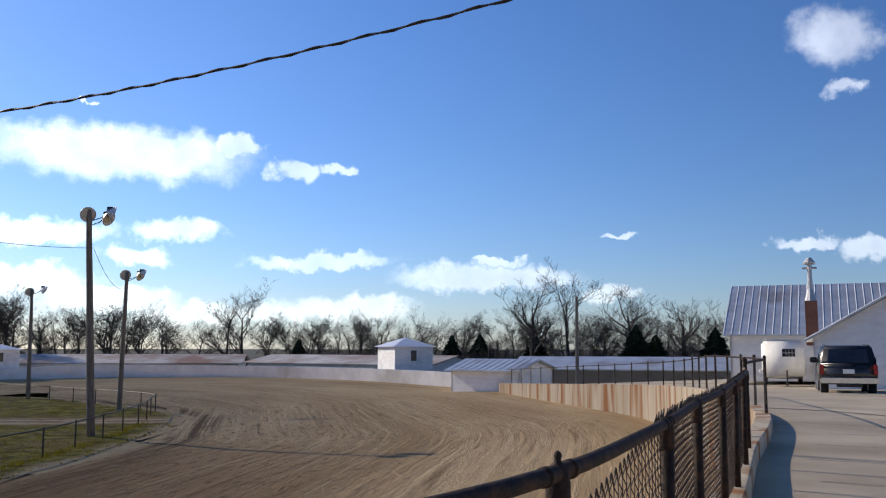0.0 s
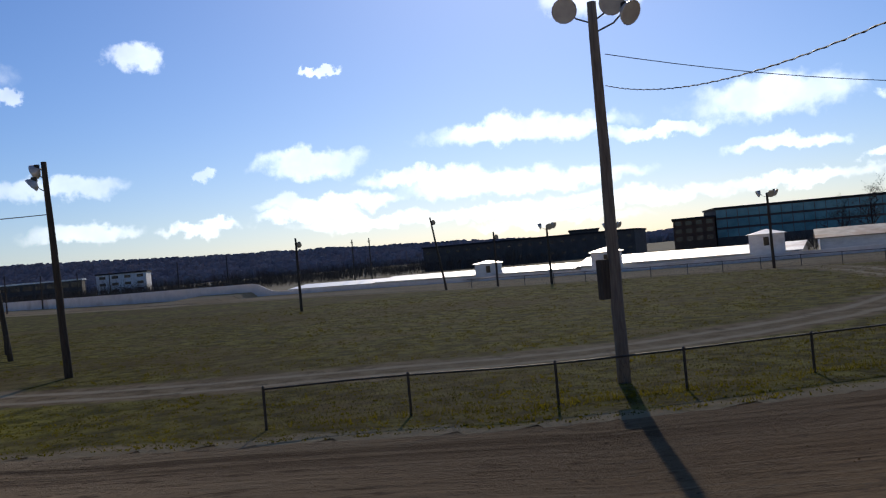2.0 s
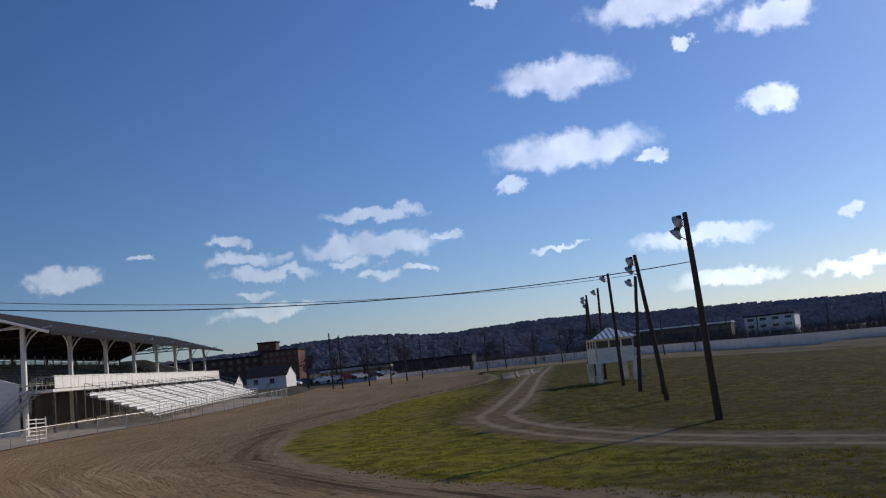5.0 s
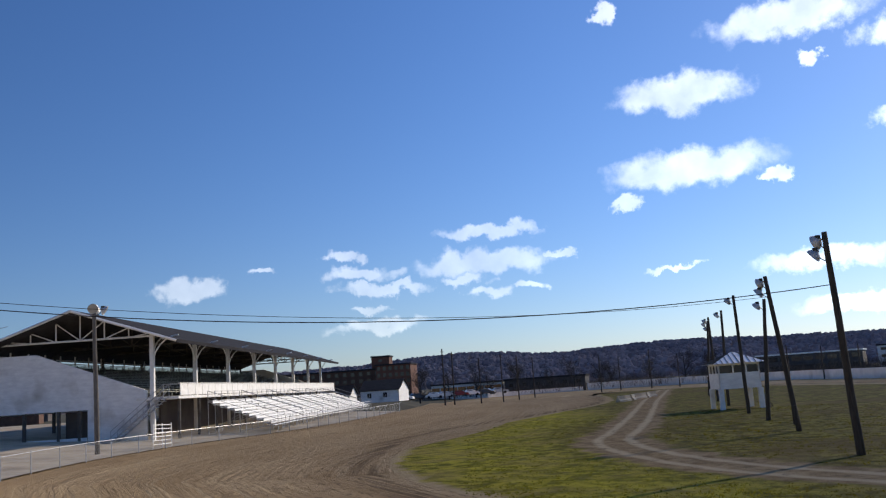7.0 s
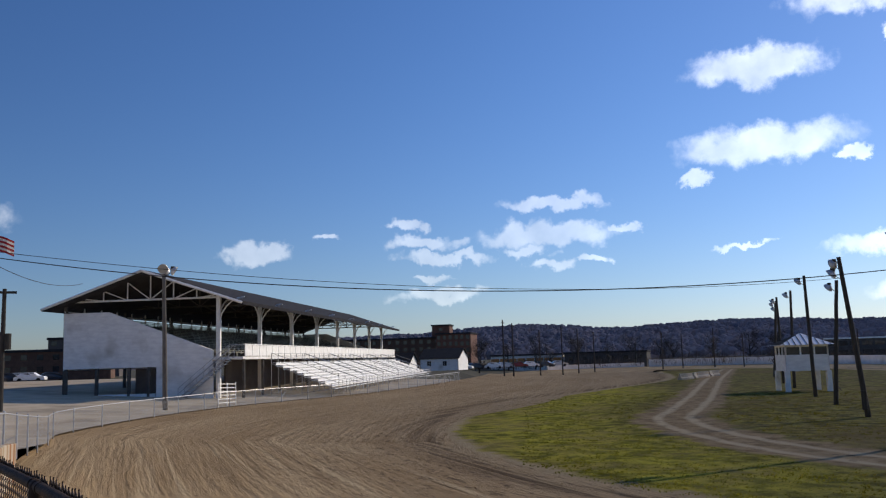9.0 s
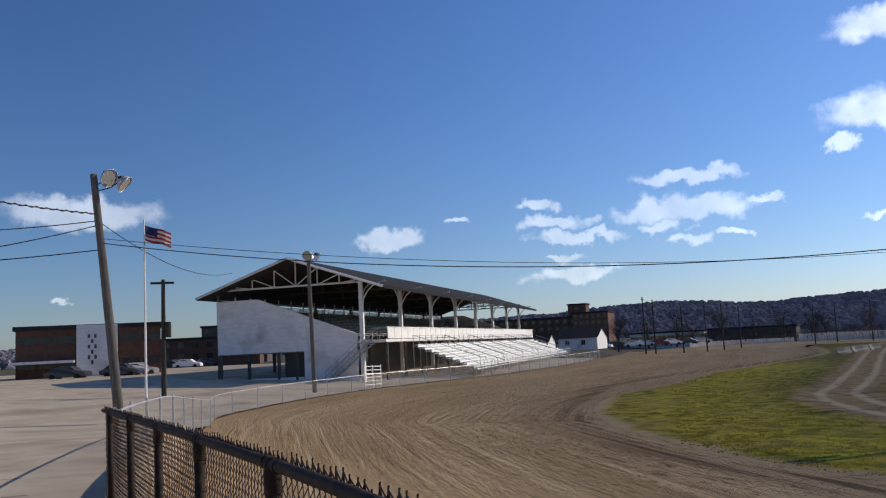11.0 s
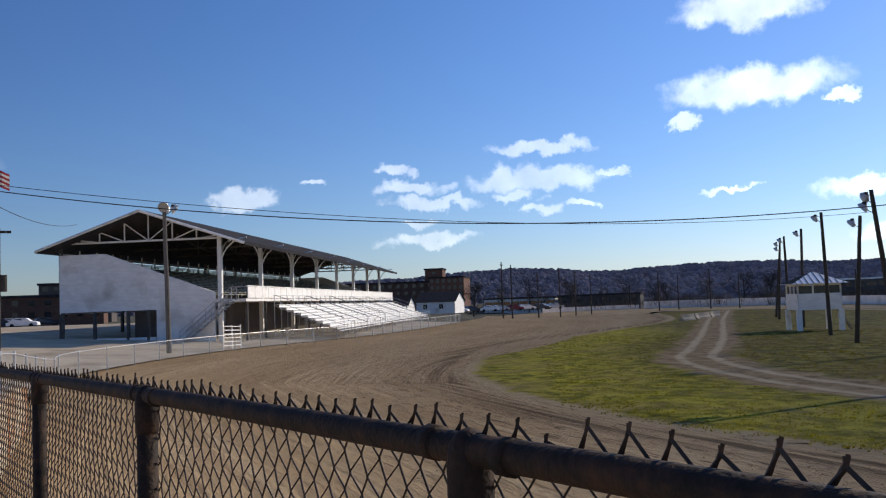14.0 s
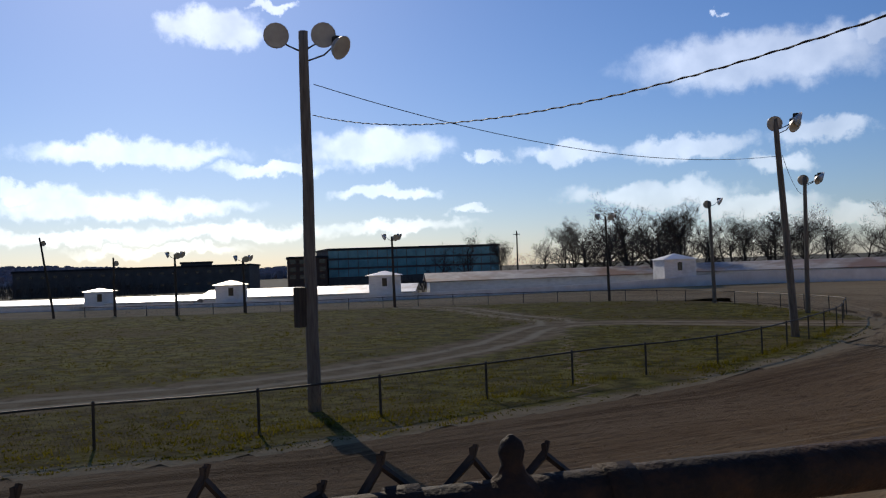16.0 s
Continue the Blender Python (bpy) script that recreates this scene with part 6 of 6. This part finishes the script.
CAR_LAB = ["silver parked car", "white parked car", "dark parked car", "maroon parked car"]
rng = random.Random(3)
for az, d, mi in ((142.9, 150, 1), (144.0, 152, 2), (145.0, 151, 2), (143.4, 158, 0), (141.6, 155, 2), (150.0, 104, 2), (147.0, 103, 2), (145.9, 102, 0),
                  (117.6, 205, 0), (116.6, 205, 1), (115.6, 206, 2), (114.6, 208, 1), (113.8, 210, 0), (113.0, 212, 3), (112.2, 212, 1), (111.3, 215, 2), (110.4, 216, 0)):
    car(az, d, -1.6 if az > 130 else -2.6, rng.uniform(-30, 30), M_CARS[mi], CAR_LAB[mi] + " in the far car park")

M_BARRIER = material("dusty_concrete", [(0.34, 0.30, 0.24), (0.52, 0.47, 0.39)], 2.0, 0.9, bump=0.2)
# barrier blocks at the entry to the track
for k in range(7):
    root = thing("barrier_block", pose(-129.5 - 3.0 * k, -28.0 + 0.2 * k, IN_Z + 0.03, 0, 0, 60 + 13 * (k % 3)), "pale concrete barrier block on the grass", "barrier", "barrier blocks")
    bm = bmesh.new()
    prism(bm, [(-0.42, 0), (-0.40, 0.22), (-0.2, 0.42), (-0.13, 0.88), (0.13, 0.88), (0.2, 0.42), (0.40, 0.22), (0.42, 0)], -0.75, 0.75)
    part("block", bm, M_BARRIER, root)

# utility poles along the front straight and beyond
for az, d, hgt in ((113.3, 150, 9.5), (112.7, 152, 9.0), (111.0, 165, 8), (109.6, 175, 9), (108.6, 185, 8.6), (107.6, 195, 8.2), (103.4, 205, 8), (102.2, 215, 7.5), (100.3, 215, 8.6), (98.6, 220, 8),
                  (92.2, 190, 7.5), (90.3, 195, 7.0), (86.5, 205, 6.5), (82.5, 195, 7.5), (79.5, 190, 8), (71.5, 150, 8), (70.4, 150, 8), (88.3, 200, 7), (36.6, 135, 9)):
    p = az_at(az, d, -3.9 if az < 100 else -3.2)
    root = thing("utility_pole", Matrix.Translation(p), "thin dark utility pole by the far track", "utility pole", "far utility poles")
    bm = bmesh.new()
    tube(bm, [(0, 0, -0.5), (0.05, 0, hgt)], [0.15, 0.10], 8)
    part("pole", bm, M_DARKPOLE, root)
    bm = bmesh.new()
    tube(bm, [(-0.6, 0, hgt - 0.5), (0.6, 0, hgt - 0.5)], 0.06, 4)
    part("crossarm", bm, M_DARKPOLE, root)
for az, d, base, hgt in ((143.15, 62, -1.7, 7.0), (-8.45, 74, -3.0, 7.4)):
    root = thing("utility_pole", face_to(az, d, base), "dark wooden utility pole with a crossarm", "utility pole")
    bm = bmesh.new()
    tube(bm, [(0, 0, -0.6), (0.05, 0, hgt)], [0.17, 0.12], 10)
    part("pole", bm, M_DARKPOLE if az > 0 else M_POLE, root)
    if az > 0:
        bm = bmesh.new()
        box(bm, -0.75, -0.06, hgt - 0.3, 0.75, 0.06, hgt - 0.15)
        part("crossarm", bm, M_DARKPOLE, root)
        bm = bmesh.new()
        tube(bm, [(0.3, 0, 3.2), (0.3, 0, 4.2)], 0.22, 10)
        part("transformer", bm, M_DARKPOLE, root)

# flag on its pole
flag = thing("flagpole", face_to(144.0, 46, -1.85), "thin white flagpole with a flag blowing from it", "flagpole")
bm = bmesh.new()
tube(bm, [(0, 0, -0.2), (0, 0, 8.75)], [0.06, 0.035], 8)
part("pole", bm, M_OFFWHITE, flag)
for k in range(7):
    bm = bmesh.new()
    rows = []
    for i in range(9):
        x = 0.05 + i * 0.15
        for zz in (0, 1):
            rows.append(bm.verts.new((x, 0.10 * math.sin(i * 0.9), 8.45 - 0.105 * (k + zz) - 0.045 * i - 0.02 * math.sin(i))))
    for i in range(8):
        bm.faces.new((rows[2 * i], rows[2 * i + 1], rows[2 * i + 3], rows[2 * i + 2]))
    part("stripe", bm, M_FLAGRED if k % 2 == 0 else M_FLAGWHITE, flag)
bm = bmesh.new()
rows = []
for i in range(5):
    for zz in (0, 1):
        rows.append(bm.verts.new((0.05 + i * 0.14, 0.10 * math.sin(i * 0.84) - 0.015, 8.46 - 0.42 * zz - 0.045 * i)))
for i in range(4):
    bm.faces.new((rows[2 * i], rows[2 * i + 1], rows[2 * i + 3], rows[2 * i + 2]))
part("canton", bm, M_FLAGBLUE, flag)


# ---------------------------------------------------------------- hills and woods
def build_hills():
    verts, faces = [], []
    az0, az1, step = 40.0, 175.0, 0.5
    n = int((az1 - az0) / step) + 1
    rows = [(620, -0.35), (680, 0.15), (760, 0.45), (850, 0.75), (930, 1.0), (1050, 0.4)]
    for i in range(n):
        az = az0 + i * step
        top = blend(az, (40, 55, 62, 70, 80, 90, 97, 101, 105, 112, 118, 130, 150, 175), (0.0, 0.1, 0.45, 0.75, 1.0, 1.3, 1.55, 1.6, 1.3, 1.75, 1.4, 0.95, 0.7, 0.4))
        top += 0.12 * noise.noise(Vector((az * 0.35, 2, 0)))
        for d, k in rows:
            el = -0.35 + (top + 0.25) * k if k > 0 else -0.45
            p = az_at(az, d, d * math.tan(radians(el)))
            verts.append(p)
    m = len(rows)
    for i in range(n - 1):
        for j in range(m - 1):
            a = i * m + j
            faces.append((a, a + m, a + m + 1, a + 1))
    hill = mesh_from("wooded_hill", verts, faces, M_HAZE_HILL)
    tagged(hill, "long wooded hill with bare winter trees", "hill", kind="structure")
    tv, tf = [], []
    r = random.Random(8)
    for _ in range(16000):
        az = r.uniform(az0, az1)
        k = r.random() ** 0.6 * (m - 2)
        if r.random() < 0.3:
            k = m - 2
        i = min(n - 2, int((az - az0) / step))
        j = min(m - 3, int(k))
        t = k - j
        p = verts[i * m + j].lerp(verts[i * m + j + 1], t)
        q = az_at(az, p.xy.length, p.z)
        h, w = r.uniform(4, 7.5), r.uniform(2.4, 4.6)
        b = len(tv)
        sides = 5
        ph = r.random() * 6
        for lev, (zz, ww) in enumerate(((-1.0, 0.6), (h * 0.55, 1.0), (h * 0.88, 0.72))):
            for s in range(sides):
                a = ph + 2 * math.pi * s / sides
                tv.append((q.x + w * ww * math.cos(a) * r.uniform(0.6, 1.2), q.y + w * ww * math.sin(a) * r.uniform(0.6, 1.2), q.z + zz * r.uniform(0.8, 1.15)))
        tv.append((q.x, q.y, q.z + h))
        for lev in range(2):
            for s in range(sides):
                tf.append((b + lev * sides + s, b + lev * sides + (s + 1) % sides, b + (lev + 1) * sides + (s + 1) % sides, b + (lev + 1) * sides + s))
        for s in range(sides):
            tf.append((b + 2 * sides + s, b + 2 * sides + (s + 1) % sides, b + 3 * sides))
    woods = mesh_from("hill_woods", tv, tf, M_HAZE_TREES)
    tagged(woods, "bare winter woods covering the hill, greyed by haze in the colour", "woods", kind="stuff")


build_hills()


def branch(rng, verts, faces, start, d, length, r, depth, bend=0.28, sides=4):
    """Grows one limb as a bent tapered tube and its side limbs."""
    n = 4 if depth > 1 else 3
    pts, p, q = [start], start.copy(), d.normalized()
    for i in range(n):
        q = (q + Vector((rng.uniform(-1, 1), rng.uniform(-1, 1), rng.uniform(-0.5, 0.9))) * bend).normalized()
        p = p + q * (length / n)
        pts.append(p.copy())
    k = sides if depth > 1 else 3
    base = len(verts)
    for i, c in enumerate(pts):
        t = (pts[min(i + 1, n)] - pts[max(i - 1, 0)]).normalized()
        a = t.orthogonal().normalized()
        b = t.cross(a)
        rr = max(r * (1 - 0.62 * i / n), 0.009)
        for s in range(k):
            verts.append(c + (a * math.cos(2 * math.pi * s / k) + b * math.sin(2 * math.pi * s / k)) * rr)
    for i in range(n):
        for s in range(k):
            faces.append((base + i * k + s, base + i * k + (s + 1) % k, base + (i + 1) * k + (s + 1) % k, base + (i + 1) * k + s))
    if depth <= 0:
        return
    kids = {4: 6, 3: 5, 2: 5, 1: 4}.get(depth, 4)
    for _ in range(kids):
        t = rng.uniform(0.3, 1.0)
        i = min(int(t * n), n - 1)
        at = pts[i].lerp(pts[i + 1], t * n - i)
        dd = (pts[i + 1] - pts[i]).normalized()
        side = Vector((rng.uniform(-1, 1), rng.uniform(-1, 1), rng.uniform(-0.25, 0.8))).normalized()
        branch(rng, verts, faces, at, dd * 0.55 + side * 0.8, length * rng.uniform(0.45, 0.68), r * (1 - 0.6 * t) * 0.55, depth - 1, bend, sides)


def bare_tree(seed, height, spread=1.0, trunk=0.34, stems=1):
    """A leafless tree: trunk part and crown part, 10 m tall before scaling."""
    rng = random.Random(seed)
    root = thing("bare_tree", None, "bare leafless deciduous tree with fine twigs", "tree", "bare trees")
    tv, tf, cv, cf = [], [], [], []
    for s in range(stems):
        lean = Vector((rng.uniform(-0.2, 0.2), rng.uniform(-0.2, 0.2), 1)) if stems > 1 else Vector((rng.uniform(-0.05, 0.05), 0, 1))
        st = Vector((0.3 * s, 0.1 * s, -0.4))
        n = 6
        pts = [st]
        q = lean.normalized()
        for i in range(n):
            q = (q + Vector((rng.uniform(-1, 1), rng.uniform(-1, 1), 0.4)) * 0.09).normalized()
            pts.append(pts[-1] + q * height * 0.72 / n)
        base = len(tv)
        for i, c in enumerate(pts):
            rr = trunk * (1 - 0.8 * i / n)
            for k in range(8):
                tv.append(c + Vector((math.cos(k * 0.785) * rr, math.sin(k * 0.785) * rr, 0)))
        for i in range(n):
            for k in range(8):
                tf.append((base + i * 8 + k, base + i * 8 + (k + 1) % 8, base + (i + 1) * 8 + (k + 1) % 8, base + (i + 1) * 8 + k))
        for _ in range(11):
            t = rng.uniform(0.28, 1.0)
            i = min(int(t * n), n - 1)
            at = pts[i].lerp(pts[i + 1], t * n - i)
            a = rng.uniform(0, 6.28)
            d = Vector((math.cos(a) * spread, math.sin(a) * spread, rng.uniform(0.35, 1.1)))
            branch(rng, cv, cf, at, d, height * rng.uniform(0.26, 0.42) * (1.25 - 0.5 * t), trunk * 0.42 * (1.1 - 0.6 * t), 3)
    mesh_from("trunk", tv, tf, M_BARK, root)
    mesh_from("crown", cv, cf, M_TWIG, root)
    return root


def tree_at(src, az, d, z, scale, turn, first=[None]):
    return copy_thing(src, Matrix.Translation(az_at(az, d, z)) @ pose(0, 0, 0, 0, 0, turn) @ Matrix.Scale(scale, 4))


TREES = [bare_tree(11, 10, 1.0), bare_tree(12, 10, 0.7, 0.26), bare_tree(13, 10, 1.2, 0.42), bare_tree(14, 10, 0.6, 0.22, 2), bare_tree(15, 10, 0.9, 0.3)]
for k, tr in enumerate(TREES):
    tr.matrix_world = Matrix.Translation(az_at((26.0, 12.8, -11.8, 22.3, 17.3)[k], (150, 135, 98, 140, 150)[k], -3.8)) @ Matrix.Scale((1.05, 1.25, 1.1, 1.0, 0.95)[k], 4)
rng = random.Random(21)


def tree_copy(k, az, d, s):
    ob = copy_thing(TREES[k], Matrix.Identity(4))
    ob.matrix_world = Matrix.Translation(az_at(az, d, -3.9)) @ pose(0, 0, 0, 0, 0, rng.uniform(0, 360)) @ Matrix.Scale(s, 4)


for az, d, s, k in ((-5.6, 97, 1.15, 2), (-8.0, 96, 1.2, 1), (-15.2, 96, 0.95, 2), (-16.8, 100, 0.85, 0), (13.8, 136, 1.15, 1), (11.4, 138, 0.9, 3), (24.6, 145, 1.05, 0), (28.0, 140, 1.1, 2),
                    (30.5, 150, 1.15, 0), (29.2, 152, 1.2, 4), (32.2, 148, 1.1, 2), (33.5, 150, 1.0, 1), (20.6, 142, 0.95, 2), (19.0, 148, 0.9, 0), (15.6, 150, 0.85, 4), (9.8, 140, 0.8, 3),
                    (23.4, 150, 0.9, 4), (37.5, 150, 0.85, 3), (39.6, 160, 0.95, 1), (41.5, 165, 0.75, 4), (27.0, 146, 0.95, 4), (34.9, 152, 0.9, 4)):
    tree_copy(k, az, d, s)
for k in range(30):
    tree_copy(rng.randrange(5), -17 + 27 * k / 30 + rng.uniform(-0.5, 0.5), rng.uniform(125, 150), rng.uniform(0.7, 0.95))
for k in range(12):
    tree_copy(rng.randrange(5), 17 + 18 * k / 12 + rng.uniform(-0.7, 0.7), rng.uniform(128, 165), rng.uniform(0.8, 1.15))
for k in range(4):
    tree_copy(rng.randrange(5), 26.5 + 6 * k / 4 + rng.uniform(-0.4, 0.4), rng.uniform(124, 135), rng.uniform(1.0, 1.3))
for k in range(12):
    tree_copy(rng.randrange(5), 97 + 20 * k / 12 + rng.uniform(-0.7, 0.7), rng.uniform(250, 300), rng.uniform(0.8, 1.1))


def thicket(az0, az1, d0, d1, z, h0, h1, count, seed):
    """A far thicket of twigs: upright forked slivers."""
    r = random.Random(seed)
    verts, faces = [], []
    for _ in range(count):
        az, d = r.uniform(az0, az1), r.uniform(d0, d1)
        p = az_at(az, d, z)
        h = r.uniform(h0, h1) * (0.75 + 0.35 * noise.noise(Vector((az * 0.5, d * 0.02, seed))))
        for s in range(7):
            a = Vector((r.gauss(0, 0.5), r.gauss(0, 0.5), r.uniform(0, h * 0.35)))
            b = a + Vector((r.gauss(0, h * 0.11), r.gauss(0, h * 0.11), h * r.uniform(0.35, 0.65)))
            w = r.uniform(0.02, 0.06)
            c = p + a
            e = p + b
            side = Vector((r.uniform(-1, 1), r.uniform(-1, 1), 0)).normalized() * w
            n = len(verts)
            verts += [c - side, c + side, e]
            faces.append((n, n + 1, n + 2))
    ob = mesh_from("thicket", verts, faces, M_TWIG)
    tagged(ob, "dense leafless winter thicket behind the stables", "woods", kind="stuff")


thicket(-18.5, 8.5, 108, 150, -3.8, 4, 7.5, 2600, 31)
thicket(8, 45, 125, 190, -3.8, 1.5, 4.5, 2200, 33)
thicket(58, 97, 225, 330, -4.4, 4.5, 9, 3600, 35)
thicket(95, 125, 230, 330, -3.4, 2.5, 6.5, 1800, 34)


def evergreen(az, d, h, w):
    root = thing("conifer", face_to(az, d, -3.9), "dark evergreen conifer among bare trees", "tree", "conifers")
    r = random.Random(int(az * 100 + 5000))
    bm = bmesh.new()
    tube(bm, [(0, 0, -0.3), (0, 0, h * 0.95)], [0.25, 0.03], 6)
    part("trunk", bm, M_BARK, root)
    verts, faces = [], []
    for _ in range(420):
        t = r.random() ** 0.8
        z = h * (0.08 + 0.9 * t)
        rad = w * (1 - t ** 1.8) * r.uniform(0.7, 1.15) + 0.1
        a = r.uniform(0, 6.28)
        u = Vector((math.cos(a), math.sin(a), 0))
        c = Vector((0, 0, z)) + u * rad * 0.25
        e = Vector((0, 0, z - rad * 0.3)) + u * rad
        s = Vector((-u.y, u.x, 0)) * rad * 0.28
        n = len(verts)
        verts += [c, (c + e) / 2 + s, e, (c + e) / 2 - s, (c + e) / 2 - Vector((0, 0, 0.3))]
        faces += [(n, n + 1, n + 4), (n + 1, n + 2, n + 4), (n + 2, n + 3, n + 4), (n + 3, n, n + 4)]
    mesh_from("crown", verts, faces, M_EVERGREEN, root)


for az, d, h, w in ((-12.2, 92, 6.6, 2.6), (-13.4, 94, 5.6, 2.6), (-17.0, 95, 6.4, 2.7), (-0.5, 118, 6.0, 2.4), (-2.3, 118, 6.2, 2.6), (-5.9, 105, 5.8, 2.6), (9.3, 128, 5.5, 2.0)):
    evergreen(az, d, h, w)


# ---------------------------------------------------------------- overhead cables
def cable(name, a, b, sag, r, label, twist=0.0, n=40):
    a, b = Vector(a), Vector(b)
    root = thing(name, None, label, "cable", "overhead cables")
    bm = bmesh.new()
    pts = [a.lerp(b, i / n) - Vector((0, 0, 4 * sag * (i / n) * (1 - i / n))) for i in range(n + 1)]
    tube(bm, pts, r, 6)
    part("line", bm, M_CABLE, root)
    if twist:
        d = (b - a).normalized()
        side = d.cross(Vector((0, 0, 1))).normalized()
        L = (b - a).length
        bm = bmesh.new()
        k = int(L / twist * 6)
        pts = []
        for i in range(k + 1):
            t = i / k
            c = a.lerp(b, t) - Vector((0, 0, 4 * sag * t * (1 - t)))
            ph = t * L / twist * 2 * math.pi
            pts.append(c + side * math.cos(ph) * r * 1.5 + Vector((0, 0, 1)) * math.sin(ph) * r * 1.5)
        tube(bm, pts, r * 0.9, 4)
        part("twisted_line", bm, M_CABLE, root)
    return root


cable("service_cable", (-20.1, 14.7, 4.30), (9.96, 3.4, 5.07), 2.25, 0.009, "black twisted service cable slung across the sky", 0.5, 60)
cable("thin_cable", (-20.2, 14.85, 5.2), (-16.1, 40.0, 4.6), 0.9, 0.012, "thin sagging wire between two light poles")
cable("thin_cable", (-16.1, 40.0, 4.6), (-20.4, 56.8, 4.0), 0.8, 0.012, "thin sagging wire between two light poles")
cable("span_cable", (-23.5, -35.3, 5.3), (-42.5, 0.68, 3.4), 1.35, 0.022, "long black cable from the utility pole to the light pole")
cable("span_cable", (-23.5, -35.3, 5.5), (-57.66, -2.7, 4.2), 1.2, 0.014, "thin cable from the utility pole to the light pole")
cable("span_cable", (-23.4, -35.4, 6.3), (-52, -60, 7.2), 1.0, 0.02, "black cable from the utility pole to the grandstand")
for dz, end in ((0.0, (-2, -32, 8.6)), (-0.3, (-4, -38, 5.4)), (-0.5, (-6, -40, 3.4)), (-1.6, (-4, -48, 5.0))):
    cable("span_cable", (-23.4, -35.4, 6.6 + dz), end, 0.7, 0.024, "black cables leaving the leaning utility pole", 0.5 if dz == 0 else 0)


# ---------------------------------------------------------------- grass tufts and clods
def inside(poly, x, y):
    hit = False
    j = len(poly) - 1
    for i in range(len(poly)):
        if (poly[i].y > y) != (poly[j].y > y) and x < (poly[j].x - poly[i].x) * (y - poly[i].y) / (poly[j].y - poly[i].y) + poly[i].x:
            hit = not hit
        j = i
    return hit


def build_tufts():
    r = random.Random(77)
    ring = inner_line[::4]
    road = road_line[::3]
    sets = {"infield_tufts": ([], [], M_BLADE, "short winter grass tufts on the infield"), "bank_tufts": ([], [], M_GREENBLADE, "fresh green grass tufts on the bank")}
    green = smooth_line(GREEN, 4.0, True)
    made = 0
    while made < 30000:
        az, d = r.uniform(8, 112), 16 + 75 * r.random() ** 1.5
        p = az_at(az, d)
        if not inside(ring, p.x, p.y) or min((p - q).length_squared for q in road) < 7:
            continue
        made += 1
        verts, faces = sets["bank_tufts" if inside(green, p.x, p.y) else "infield_tufts"][:2]
        h = r.uniform(0.02, 0.065) * (1 + 0.8 * noise.noise(p * 0.3))
        for _ in range(3):
            a = r.uniform(0, 6.28)
            w = r.uniform(0.012, 0.035) * (1 + d / 60)
            c = p + Vector((r.gauss(0, 0.07), r.gauss(0, 0.07), IN_Z + 0.02))
            s = Vector((math.cos(a), math.sin(a), 0)) * w
            n = len(verts)
            verts += [c - s, c + s, c + Vector((r.gauss(0, 0.03), r.gauss(0, 0.03), h))]
            faces.append((n, n + 1, n + 2))
    for name, (verts, faces, mat, label) in sets.items():
        tagged(mesh_from(name, verts, faces, mat), label, "grass", kind="stuff")


build_tufts()


def build_weeds():
    """Longer rank grass left standing along the foot of the infield fence."""
    r = random.Random(19)
    line = smooth_line(INFENCE[:14], 0.12)
    verts, faces = [], []
    for p in line:
        thick = 0.5 + 0.9 * noise.noise(p * 0.4)
        for _ in range(max(0, int(9 * thick))):
            c = p + Vector((r.gauss(0.12, 0.14), r.gauss(0, 0.14), IN_Z + 0.02))
            h, w, a = r.uniform(0.08, 0.26), r.uniform(0.008, 0.02), r.uniform(0, 6.28)
            s = Vector((math.cos(a), math.sin(a), 0)) * w
            n = len(verts)
            verts += [c - s, c + s, c + Vector((r.gauss(0, 0.06), r.gauss(0, 0.06), h))]
            faces.append((n, n + 1, n + 2))
    tagged(mesh_from("fence_weeds", verts, faces, M_BLADE), "rank dark grass along the foot of the infield fence", "grass", kind="stuff")


build_weeds()


def build_clods():
    """Loose clods of clay along the inner half of the track."""
    r = random.Random(41)
    verts, faces = [], []
    lo, hi = nearest(outer_line, -60, -43.5), nearest(outer_line, 0.5, 73)
    for _ in range(5000):
        i = r.randrange(lo, hi)
        o = 19 - 13 * r.random() ** 1.8
        p = outer_line[i] + outer_in[i] * o + Vector((r.uniform(-0.5, 0.5), r.uniform(-0.5, 0.5), 0))
        z = track_z(outer_line[i], o)
        s = r.uniform(0.01, 0.028)
        n = len(verts)
        for k in range(4):
            a = k * 1.57 + r.random()
            verts.append((p.x + s * math.cos(a) * r.uniform(0.7, 1.5), p.y + s * math.sin(a) * r.uniform(0.7, 1.5), z - 0.01))
        verts.append((p.x, p.y, z + s * r.uniform(0.5, 1.0)))
        faces += [(n + k, n + (k + 1) % 4, n + 4) for k in range(4)]
    tagged(mesh_from("clay_clods", verts, faces, M_ROAD), "loose dark clods of clay scattered on the track", "clods", kind="stuff")


build_clods()
